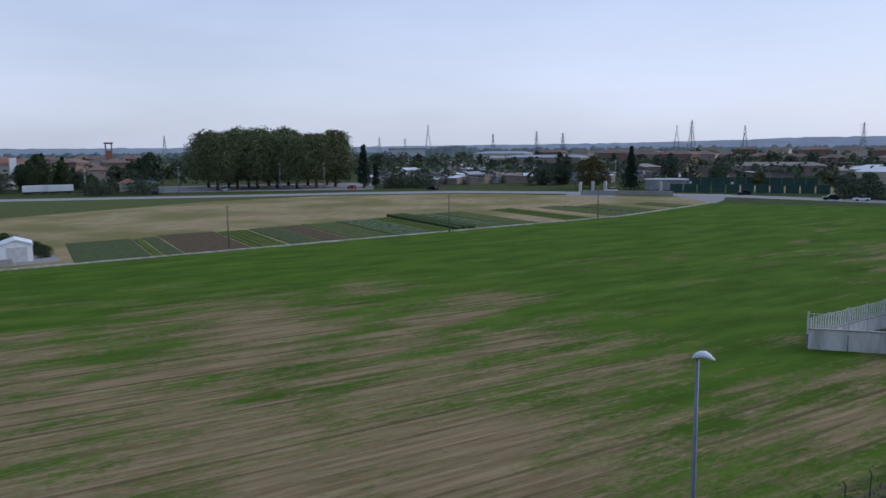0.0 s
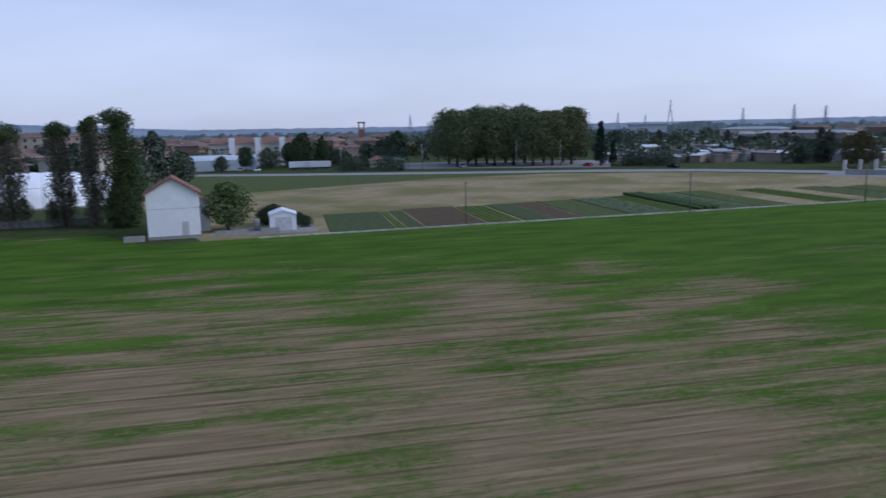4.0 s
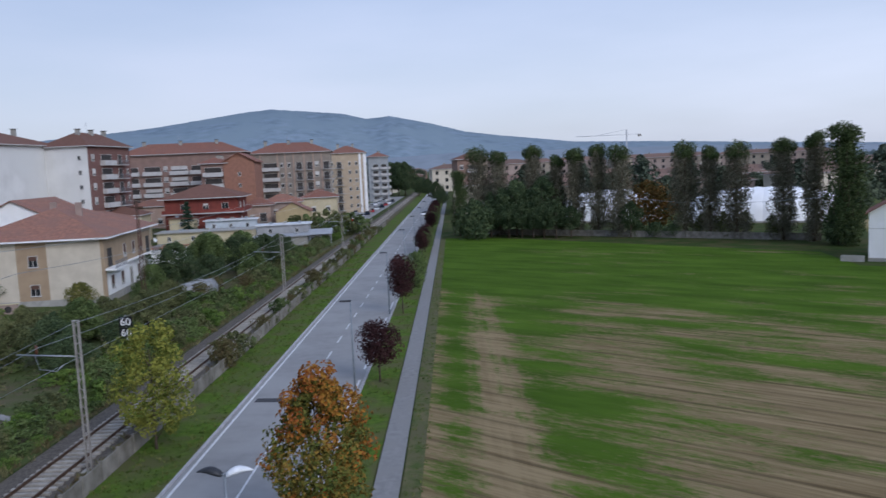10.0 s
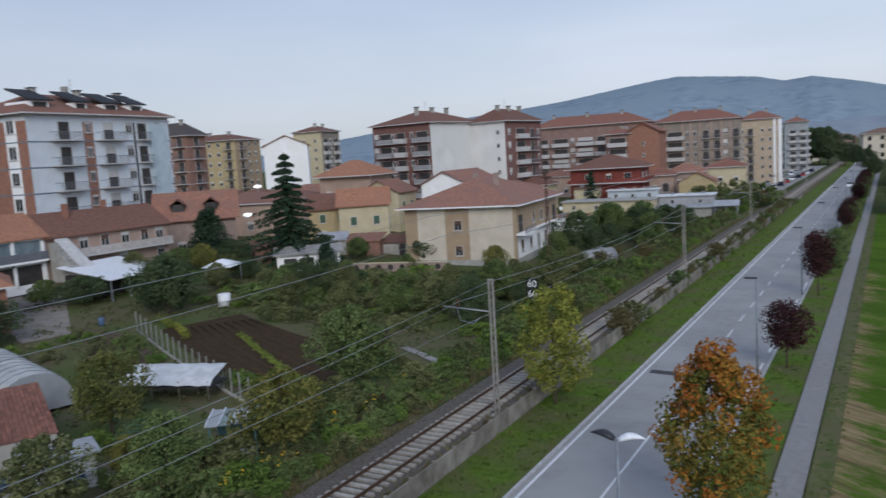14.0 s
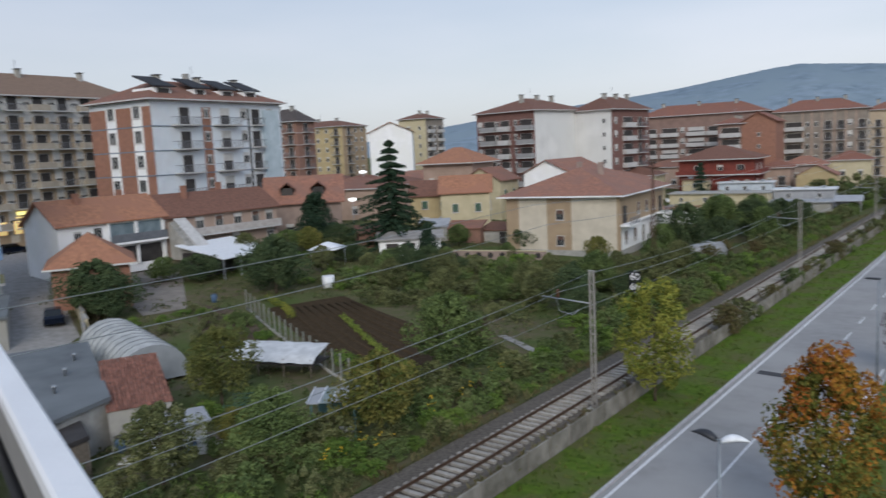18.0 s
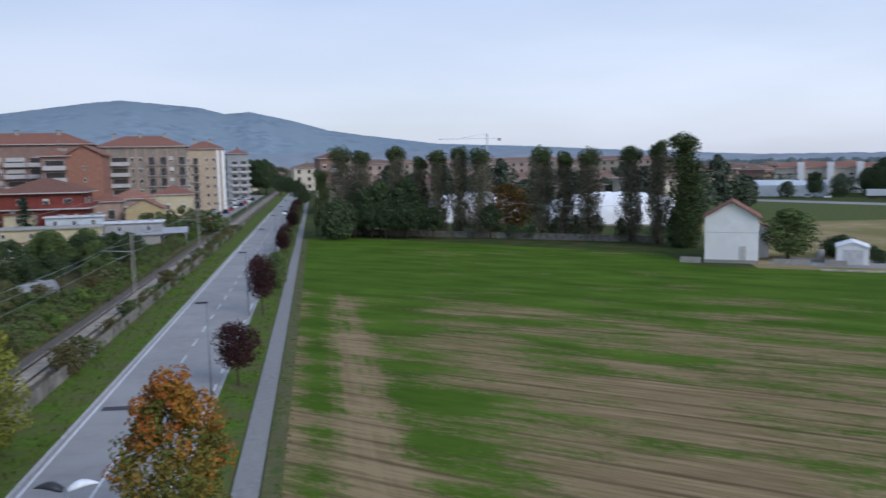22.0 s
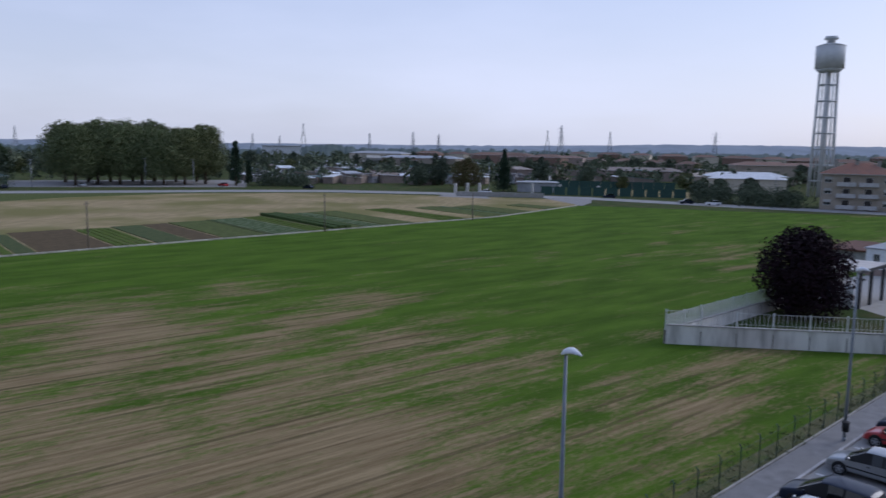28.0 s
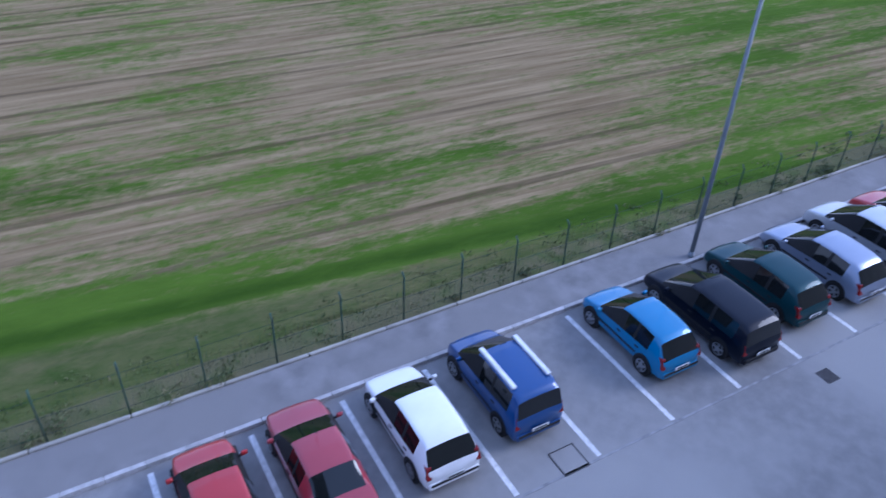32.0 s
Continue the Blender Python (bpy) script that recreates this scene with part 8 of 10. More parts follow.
# beige block: blind gable wall towards the field
BEIGE = mat("beige_render", (0.64, 0.53, 0.36), (0.57, 0.47, 0.32), 0.5, 0.9, 0.1, 12)
bb = thing("apartment_building", 118.3, -45.6, 0, math.degrees(math.atan2(U.y, U.x)), "beige apartment block with pale string courses and a blind gable", "apartment building")
bm = bmesh.new()
add_prism(bm, [(-16, -0.5), (0, -0.5), (0, 19.2), (-8, 22.8), (-16, 19.2)], 0, 40)
bmesh.ops.rotate(bm, verts=bm.verts[:], cent=(0, 0, 0), matrix=Matrix.Rotation(radians(-90), 3, "Z"))
bmesh.ops.transform(bm, verts=bm.verts[:], matrix=Matrix.Scale(-1, 4, Vector((0, 1, 0))) @ Matrix.Identity(4))
bmesh.ops.recalc_face_normals(bm, faces=bm.faces)
for v in bm.verts:
    v.co = Vector((abs(v.co.x), -abs(v.co.y), v.co.z))
bmesh.ops.recalc_face_normals(bm, faces=bm.faces)
part("wall", bm, BEIGE, bb)
for z in (3.5, 8.5, 13.5):
    part("string_course", box_bm(-0.08, 0.03, -16.05, 0.05, z - 0.08, z + 0.08), BALC, bb)
part("plinth", box_bm(-0.1, 0.03, -16.1, 0.1, -0.3, 1.2), CONCRETE, bb)
bm = bmesh.new()
for y0, y1 in ((0.7, -8.0), (-16.7, -8.0)):
    vs = [bm.verts.new(p) for p in ((-0.6, y0, 18.95), (40, y0, 18.95), (40, y1, 22.95), (-0.6, y1, 22.95))]
    ws = [bm.verts.new(v.co + Vector((0, 0, 0.22))) for v in vs]
    for f in ((vs[0], vs[1], vs[2], vs[3]), (ws[3], ws[2], ws[1], ws[0]), (vs[0], vs[1], ws[1], ws[0]), (vs[2], vs[3], ws[3], ws[2]), (vs[1], vs[2], ws[2], ws[1]), (vs[3], vs[0], ws[0], ws[3])):
        bm.faces.new(f)
bmesh.ops.recalc_face_normals(bm, faces=bm.faces)
part("roof", bm, ROOF, bb)
bb.scale = (1.0, 1.0, 0.86)
tw = thing("apartment_building", 144.6, -64.1, 0, ang, "taller pale apartment block behind the beige one", "apartment building")
part("wall", box_bm(-4, 12, -12, 4, 0, 24.2), CREAM, tw)
part("roof", hip_roof(-4, 12, -12, 4, 24.2, 0.8, 3.2), [ROOF, BALC], tw)
for k in range(3, 7):
    for y in (-9, -4, 1):
        part("window", W12, None, tw, at=pose(-4.001, y, k * 3.1 + 0.9, 0, 0, -90))

# ---------------------------------------------------------------- the balcony the view is taken from
RAILW = mat("white_lacquer", (0.74, 0.74, 0.75), (0.67, 0.67, 0.68), 3.0, 0.5, 0.05, 40)
# beige fascia darkened to grey for the shade below the cap
FASCIA = mat("grey_fascia", (0.26, 0.25, 0.235), (0.2, 0.19, 0.18), 3.0, 0.7)
SMOKED = mat("smoked_panel", (0.012, 0.012, 0.014), None, 2.0, 0.2)
balc = thing("balcony_parapet", 0, 0, 0, 0, "white-capped balcony parapet with dark panels", "balcony", "", "structure")


def parapet(a, b, width, inner, ZT=15.5, rails=False):
    """A run of parapet between two outer-edge points: white cap, fascia coloured grey as shaded, dark panel and posts.
    inner: unit normal towards the balcony.
    """
    a, b = Vector(a), Vector(b)
    d = b - a
    L, an = d.length, math.degrees(math.atan2(d.y, d.x))
    side = 1 if Vector((-d.y, d.x)).dot(Vector(inner)) > 0 else -1
    y0, y1 = sorted((0, side * width))
    part("cap", box_bm(0, L, y0, y1, ZT - 0.045, ZT, 0.006), RAILW, balc, at=pose(a.x, a.y, 0, 0, 0, an))
    if rails:
        at = pose(a.x, a.y, 0, 0, 0, an)
        part("fascia", box_bm(0.02, L - 0.02, *sorted((side * 0.012, side * (width - 0.012))), ZT - 0.1, ZT - 0.047), RAILW, balc, at=at)
        part("band", box_bm(0.02, L - 0.02, *sorted((side * 0.02, side * 0.05)), ZT - 0.235, ZT - 0.165), TRIMB, balc, at=at)
        part("rail", box_bm(0.02, L - 0.02, *sorted((side * 0.025, side * 0.045)), ZT - 0.345, ZT - 0.33), TRIMB, balc, at=at)
        for i in range(6):
            x = 0.03 + (L - 0.06) * i / 5
            part("post", box_bm(x - 0.012, x + 0.012, *sorted((side * 0.022, side * 0.048)), ZT - 1.12, ZT - 0.345), TRIMB, balc, at=at)
        for x in (0.03, L - 0.03):
            part("end_post", box_bm(x - 0.03, x + 0.03, *sorted((side * 0.01, side * 0.055)), ZT - 1.12, ZT - 0.1), TRIMB, balc, at=at)
        return
    f0, f1 = sorted((side * 0.02, side * (width - 0.006)))
    part("fascia", box_bm(0.02, L - 0.02, f0, f1, ZT - 0.17, ZT - 0.047), FASCIA, balc, at=pose(a.x, a.y, 0, 0, 0, an))
    g0, g1 = sorted((side * 0.05, side * 0.075))
    part("panel", box_bm(0.06, L - 0.06, g0, g1, ZT - 1.1, ZT - 0.2), SMOKED, balc, at=pose(a.x, a.y, 0, 0, 0, an))
    n = max(2, int(L / 1.1))
    for i in range(n + 1):
        x = 0.05 + (L - 0.1) * i / n
        part("post", box_bm(x - 0.03, x + 0.03, *sorted((side * 0.04, side * 0.1)), ZT - 1.15, ZT - 0.26), TRIMB, balc, at=pose(a.x, a.y, 0, 0, 0, an))


parapet((-2.53, 0.97), (-0.9, 0.486), 0.062, (-0.28, -0.96))
parapet((-0.9, 0.486), (0.3, 0.02), 0.062, (-0.36, -0.93), 15.496)
parapet((0.3, 0.02), (4.5, -2.736), 0.05, (-0.5487, -0.836))
parapet((-2.53, 0.97), (-3.13, -1.1), 0.062, (0.96, -0.28), 15.496, rails=True)
bm = bmesh.new()
outline = [(-2.56, 1.0), (-3.17, -1.12), (-3.6, -2.6), (2.6, -5.6), (4.52, -2.72), (0.32, 0.05), (-0.88, 0.52)]
lo, hi = [bm.verts.new((x, y, 14.2)) for x, y in outline], [bm.verts.new((x, y, 14.4)) for x, y in outline]
bm.faces.new(lo[::-1])
bm.faces.new(hi)
for k in range(7):
    bm.faces.new((lo[k], lo[(k + 1) % 7], hi[(k + 1) % 7], hi[k]))
bmesh.ops.recalc_face_normals(bm, faces=bm.faces)
part("slab", bm, CONCRETE, balc)
# the apartment house that carries the balcony, never in view
oh = thing("own_building", 0, 0, 0, math.degrees(math.atan2(U.y, U.x)), "apartment house that carries the balcony", "apartment building", "", "structure")
part("wall", box_bm(-3.6, 60, -16, -1.9, 0, 14.1), CREAM, oh)
part("roof_terrace", box_bm(-3.7, 60.1, -16.1, -1.8, 14.1, 14.3), PATHWAY, oh)

# ---------------------------------------------------------------- street trees and railway side
rng = random.Random(33)


def leafy_tree_two_tone(name, rng, height, width, trunk_h, lumps, leaves, size, low, high, label, split=0.6):
    """A tree whose upper crown has turned another colour."""
    root = broad_tree(name, rng, height, width, trunk_h, lumps, leaves, size, low, label, shape=lambda k: math.sin(math.pi * (0.16 + 0.78 * k)) ** 0.8 * (1.08 - 0.3 * k), trunk_r=0.11, lump=0.5)
    r2 = random.Random(5)
    bm = bmesh.new()
    ch = height - trunk_h
    for i in range(30):
        a = i * 2.4 + r2.uniform(-0.4, 0.4)
        k = split + (1 - split) * (i + 0.5) / 30
        rad = width * 0.42 * math.sqrt(max(0.02, (1.02 - k) / (1.02 - split))) * r2.uniform(0.5, 1.0)
        leaf_cloud(bm, r2, (math.cos(a) * rad, math.sin(a) * rad, trunk_h + ch * k), width * r2.uniform(0.07, 0.12), leaves // 100, size)
    for i in range(9):
        a = i * 0.7
        leaf_cloud(bm, r2, (math.cos(a) * width * 0.42, math.sin(a) * width * 0.42, trunk_h + ch * r2.uniform(0.25, 0.6)), width * 0.11, leaves // 160, size)
    part("upper_crown", bm, high, root, "orange-red turning leaves")
    return root


L_MAPLEG = leafmat("maple_green_gold", (0.07, 0.088, 0.02), (0.25, 0.15, 0.03), (0.15, 0.145, 0.03))
L_MAPLER = leafmat("maple_orange_red", (0.27, 0.078, 0.018), (0.32, 0.17, 0.028))
maple = leafy_tree_two_tone("maple_tree", rng, 7.9, 4.9, 1.3, 58, 6400, 0.2, L_MAPLEG, L_MAPLER, "maple tree, green-gold below and orange-red on top", 0.6)
place(maple, -6.0, 30.6, 40, 1.0)
purple = broad_tree("plum_tree", rng, 4.3, 2.9, 1.5, 26, 4200, 0.17, leafmat("plum_leaves", (0.026, 0.012, 0.013), (0.065, 0.026, 0.027)), "small round purple-leaved street tree", trunk_r=0.06, shape=lambda k: math.sin(math.pi * (0.14 + 0.76 * k)) ** 0.6)
for i, (y, s) in enumerate(((56.2, 1.06), (83, (1.05, 1.05, 1.46)), (138, 0.95), (147, 0.98), (158, 0.95), (190, 1.05), (203, 1.1), (216, 1.1), (232, 1.1), (252, 1.1))):
    place(purple, -6.1, y, i * 47, s)
gstreet = broad_tree("street_tree", rng, 4.0, 3.4, 0.8, 22, 3000, 0.2, L_GREEN, "small green street tree on the verge", trunk_r=0.06)
for i, (y, s) in enumerate(((96, 1.0), (106, 1.05), (143, 0.95), (153, 0.95), (196, 1.1), (210, 1.1), (224, 1.1))):
    place(gstreet, -5.8, y, i * 71, s)
ytree = broad_tree("ash_tree", rng, 7.4, 4.3, 0.7, 46, 6000, 0.2, L_YELLOW, "bushy yellow-green tree growing at the railway wall", lump=0.62, trunk_r=0.08, shape=lambda k: math.sin(math.pi * (0.2 + 0.66 * k)) ** 0.7)
place(ytree, -18.2, 43.7, 0, 1.06)
# brown shrubs along the railway wall
scrub = broad_tree("shrub", rng, 2.2, 2.6, 0.2, 14, 1500, 0.18, L_BROWN, "brownish-red scrub along the railway wall", "shrub", trunk_r=0.04)
weed = broad_tree("bramble", rng, 1.8, 3.2, 0.1, 14, 1200, 0.21, L_GREEN, "green bramble bush beside the railway", "bush", trunk_r=0.03, lump=0.62)
weed2 = broad_tree("bramble", rng, 2.2, 3.0, 0.1, 14, 1200, 0.21, L_OLIVE, "olive bramble bush beside the railway", "bush", trunk_r=0.03, lump=0.62)
weed3 = broad_tree("leafy_bush", rng, 1.6, 3.0, 0.1, 14, 1200, 0.2, L_BRIGHT, "bright green leafy bush in the gardens", "bush", trunk_r=0.03, lump=0.62)
for i in range(30):
    y = 62 + i * 4.6 + rng.uniform(-1.5, 1.5)
    place((scrub, weed2, weed)[i % 3], -19.9 + rng.uniform(-0.4, 0.3), y, i * 40, rng.uniform(0.5, 1.15))
for i in range(96):
    y = 14 + i * 1.75
    place((weed, weed2, weed, weed3)[i % 4], -26.6 - rng.uniform(0, 2.4) - (0.8 if y > 70 else 0), y, i * 57, rng.uniform(0.6, 1.15))
for i in range(64):
    place((weed, weed3, weed2, weed3)[i % 4], -25.9 - rng.uniform(0, 0.5), 13 + i * 1.9, i * 43, (rng.uniform(0.35, 0.6), rng.uniform(0.5, 0.8), rng.uniform(0.35, 0.75)))
# flowering hedge nearest the balcony
for i in range(26):
    place((weed, weed2)[i % 2], -29.2 - rng.uniform(0, 3.5), 15 + i * 1.3, i * 31, rng.uniform(0.5, 0.9))
bm = bmesh.new()
for i in range(16):
    leaf_cloud(bm, rng, (-27.6 + rng.uniform(-0.8, 0.8), rng.uniform(22, 42), rng.uniform(1.0, 1.7)), 0.25, 4, 0.16)
tagged(part("yellow_flowers", bm, leafmat("yellow_petals", (0.5, 0.33, 0.02), (0.6, 0.42, 0.05))), "scattered yellow flowers on the railway hedge", "flowers", "", "stuff")

bm = bmesh.new()
for i in range(1500):
    y = 16 + 150 * rng.random() ** 1.4
    x = rng.uniform(-20.7, -19.6) if i % 3 else rng.uniform(-25.9, -25.0)
    tuft(bm, rng, x, y, 0.05, rng.uniform(0.2, 0.6), rng.randint(7, 12), 0.2)
tagged(part("trackside_weeds", bm, leafmat("trackside_leaves", (0.12, 0.085, 0.045), (0.2, 0.17, 0.085), (0.09, 0.1, 0.04))), "brown and olive weeds beside the track", "weeds", "", "stuff")
MASTM = mat("mast_steel", (0.3, 0.285, 0.265), (0.23, 0.21, 0.19), 3.0, 0.7)
MLACE = mesh_of("lacing", box_bm(-0.17, 0.17, -0.085, -0.07, -0.025, 0.025), MASTM)
# overhead line: laced steel mast with bracket, and wires
def mast(x, y, h, label, bracket=True):
    root = thing("catenary_mast", x, y, 0, 0, label, "catenary mast", "catenary masts")
    for sx in (-1, 1):
        part("channel", box_bm(sx * 0.13 - 0.035, sx * 0.13 + 0.035, -0.09, 0.09, -0.2, h, 0.01), MASTM, root)
    for k in range(int(h / 0.5)):
        z = 0.25 + k * 0.5
        part("lacing", MLACE, None, root, at=pose(0, 0, z, 0, 38 if k % 2 else -38, 0))
    part("cap", box_bm(-0.19, 0.19, -0.11, 0.11, h, h + 0.04), MASTM, root)
    part("footing", box_bm(-0.4, 0.4, -0.35, 0.35, -0.4, 0.12, 0.03), CONCRETE, root)
    if bracket:
        part("bracket_arm", tube_bm([(-0.13, 0, 6.55), (-3.4, 0, 6.75)], 0.045, 8), METALGREY, root)
        part("steady_arm", tube_bm([(-2.4, 0, 6.65), (-2.2, 0, 5.9), (-1.3, 0, 5.75), (-0.9, 0, 6.1)], 0.03, 6), METALGREY, root)
        part("insulator", tube_bm([(-2.3, 0, 6.75), (-2.3, 0, 7.25)], [0.09, 0.06], 8), mat("insulator_brown", (0.12, 0.05, 0.03), None, 3.0, 0.3), root)


for y in (-9.5, 40.5, 90.5, 140, 190, 240):
    mast(-20.7, y, 8.5, "grey steel catenary mast beside the track", True)
WIRE = mat("copper_wire", (0.3, 0.32, 0.32), None, 3.0, 0.4, metal=0.6)
wires = thing("overhead_wires", 0, 0, 0, 0, "thin overhead railway wires strung between masts", "overhead wire")
for x, z, sag in ((-22.9, 7.1, 0.7), (-22.7, 5.6, 0.1), (-24.5, 12.4, 0.5), (-23.6, 11.2, 0.6), (-20.9, 8.35, 0.6)):
    pts = []
    for k in range(-2, 6):
        for j in range(8):
            t = j / 8
            pts.append((x, -9.5 + 50 * (k + t), z - 4 * sag * t * (1 - t)))
    part("wire", tube_bm(pts, 0.016, 5), WIRE, wires)
# rusty lattice pole by the villa
rp = thing("utility_pole", -33.8, 81.3, 0, 0, "tall rusty steel lattice pole", "utility pole")
RUST = mat("rusty_steel", (0.13, 0.07, 0.05), (0.09, 0.05, 0.04), 4.0, 0.8, metal=0.3)
for sx in (-1, 1):
    for sy in (-1, 1):
        part("leg", tube_bm([(sx * 0.25, sy * 0.25, 0), (sx * 0.08, sy * 0.08, 13.6)], 0.035, 5), RUST, rp)
for k in range(14):
    w0, w1 = 0.25 - 0.0125 * k, 0.25 - 0.0125 * (k + 1)
    part("brace", tube_bm([(-w0, -w0, k * 0.96), (w1, -w1, (k + 1) * 0.96)], 0.018, 4), RUST, rp)
part("crossarm", box_bm(-0.7, 0.7, -0.05, 0.05, 12.9, 13.05), RUST, rp)

# speed board
sg = thing("speed_sign", -27.6, 62.2, 0.9, 3, "black railway speed board with white figures 60 over 60", "sign")
part("post", tube_bm([(0, 0, -0.9), (0, 0, 3.9)], 0.05, 8), METALGREY, sg)
BOARD = mat("black_board", (0.012, 0.012, 0.014), None, 3.0, 0.5)
for z in (3.05, 2.15):
    b = part("board", box_bm(-0.55, 0.55, -0.09, -0.06, z - 0.1, z + 0.75, 0.01), BOARD, sg)
    cu = bpy.data.curves.new("figures", "FONT")
    cu.body, cu.size, cu.align_x, cu.extrude = "60", 0.88, "CENTER", 0.004
    cu.materials.append(mat("white_figures", (0.8, 0.8, 0.8), None, 2.0, 0.6))
    fo = new("figures", cu)
    fo.parent = sg
    fo.matrix_basis = pose(0, -0.1, z + 0.02, 90, 0, 0)

# riveted tank lying in the scrub
tk = thing("storage_tank", -33.8, 98.2, 0, 62, "grey horizontal storage tank lying in the scrub", "tank")
TANKM = mat("dull_zinc", (0.33, 0.34, 0.35), (0.22, 0.22, 0.22), 2.0, 0.6, metal=0.3)
part("shell", tube_bm([(-2.6, 0, 1.25), (-2.45, 0, 1.25), (2.45, 0, 1.25), (2.6, 0, 1.25)], [0.9, 1.2, 1.2, 0.9], 22), TANKM, tk)
for x in (-1.4, 0, 1.4):
    part("band", tube_bm([(x - 0.05, 0, 1.25), (x + 0.05, 0, 1.25)], 1.23, 22), CONCRETE, tk)
part("hatch", tube_bm([(0.6, 0, 2.35), (0.6, 0, 2.6)], 0.35, 12), TANKM, tk)
for x in (-1.5, 1.5):
    part("saddle", box_bm(x - 0.2, x + 0.2, -0.8, 0.8, 0, 0.45), CONCRETE, tk)

# ---------------------------------------------------------------- gardens
GARDEN = mat("garden_ground", (0.085, 0.095, 0.04), (0.12, 0.098, 0.066), 0.9, 0.95, 0.7, 10, col3=(0.075, 0.1, 0.034), scale3=0.15)


def plot(name, pts, material, label, up=0.05):
    bm = bmesh.new()
    f = bm.faces.new([bm.verts.new((x, y, hz(x) + up)) for x, y in pts])
    lo, hi = min(p[0] for p in pts), max(p[0] for p in pts)
    for k in range(-60, 0):
        x = k * 5 / 2
        if lo < x < hi:
            bmesh.ops.bisect_plane(bm, geom=bm.verts[:] + bm.edges[:] + bm.faces[:], plane_co=(x, 0, 0), plane_no=(1, 0, 0))
    for v in bm.verts:
        v.co.z = hz(v.co.x) + up
    bmesh.ops.recalc_face_normals(bm, faces=bm.faces)
    if bm.faces[:][0].normal.z < 0:
        bmesh.ops.reverse_faces(bm, faces=bm.faces[:])
    return tagged(part(name, bm, material), label, "ground", "", "structure")


plot("garden_ground", [(-25.2, 10), (-25.2, 240), (-62, 240), (-100, 140), (-100, 20), (-60, 10)], GARDEN, "overgrown garden ground of grass and soil", 0.02)
plot("soil_plot_1", [(-62, 49.5), (-41, 39.5), (-34, 42.5), (-38, 47), (-46, 53.5), (-60, 58.5)], SOIL, "freshly dug dark brown vegetable plot", 0.07)
plot("soil_plot_2", [(-47, 55.5), (-39, 48.5), (-35, 50.5), (-41, 58.5)], SOIL, "second dark soil plot under trees", 0.07)
plot("soil_plot_3", [(-69, 46), (-62.5, 47), (-47, 39.4), (-50, 37.2), (-60, 40)], mat("grey_soil", (0.11, 0.085, 0.065), (0.08, 0.06, 0.045), 1.5, 0.97, 0.6, 10), "grey-brown soil plot beside the fence", 0.07)
plot("soil_plot_4", [(-34, 40.5), (-30.4, 39), (-29, 41), (-32, 43.5)], SOIL, "small patch of bare soil", 0.07)
plot("garage_yard", [(-89, 51), (-84.6, 54.6), (-68, 44.2), (-68.6, 39.6), (-80.5, 43.6)], mat("worn_screed", (0.25, 0.225, 0.2), (0.19, 0.17, 0.15), 0.8, 0.95, 0.3, 20), "worn concrete yard before the open garage", 0.065)
SOILROW = mat("soil_ridge", (0.07, 0.049, 0.03), (0.05, 0.036, 0.022), 3.0, 0.97, 0.8, 12)
rows = thing("soil_ridges", 0, 0, 0, 0, "low ridges hoed across the soil plot", "soil ridge", "", "structure")
for i in range(9):
    a, b = Vector((-60.5 + i * 0.4, 51.0 + i * 0.75)), Vector((-41.0 + i * 0.75, 41.0 + i * 0.9))
    part("ridge", tube_bm([(p.x, p.y, hz(p.x) + 0.03) for p in (a, a.lerp(b, 0.25), a.lerp(b, 0.5), a.lerp(b, 0.75), b)], 0.16, 6), SOILROW, rows)


def leaf_row(name, pts, height, spread, per, size, leafm, label):
    """A row of vegetables as a strip of leaf clumps."""
    bm = bmesh.new()
    for a, b in zip(pts, pts[1:]):
        a, b = Vector(a), Vector(b)
        n = max(2, int((b - a).length / 0.4))
        for i in range(n):
            p = a.lerp(b, i / n)
            leaf_cloud(bm, rng, (p.x + rng.uniform(-.2, .2) * spread, p.y + rng.uniform(-.2, .2) * spread, hz(p.x) + height * rng.uniform(0.4, 0.8)), spread * rng.uniform(0.4, 0.7), per, size, 0.8, 0, 0.7)
    return tagged(part(name, bm, leafm), label, "vegetables", "", "stuff")


leaf_row("bean_row", [(-53, 51.5), (-46, 47), (-40, 43.3), (-34, 41.0), (-31.5, 39.4)], 0.55, 0.6, 18, 0.18, leafmat("lime_veg", (0.12, 0.17, 0.03), (0.2, 0.24, 0.05)), "row of yellow-green leafy vegetables across the soil plot")
leaf_row("squash_patch", [(-43, 40.6), (-38, 39.4), (-34.5, 39.4), (-31, 37.4)], 0.8, 1.5, 46, 0.24, L_BRIGHT, "lush bright green vegetable bed")
for k in range(5):
    leaf_row("cabbage_row", [(-37.6 + k * 1.3, 50.4 - k * 0.6), (-33.4 + k * 1.2, 44.6 - k * 0.1)], 0.55, 0.8, 30, 0.2, L_GREEN, "rows of dark green vegetables beside the path")
leaf_row("vine_row", [(-64, 51.5), (-60, 50.2), (-56.5, 48.2)], 0.7, 0.8, 30, 0.2, L_YELLOW, "yellowing vegetables at the fence")
leaf_row("weeds", [(-62, 62), (-52, 60), (-44, 62), (-36, 58)], 0.5, 2.0, 30, 0.25, L_OLIVE, "rough weeds beyond the soil plot")
tagged(part("garden_path", strip([(-35.8, 53.2), (-33, 51.6), (-30.2, 49.8)], 0.7, 0.1), YARD), "narrow concrete garden path", "path", "", "structure")
gf = thing("garden_fence", 0, 0, 0, 0, "row of grey concrete fence posts with wire", "fence")
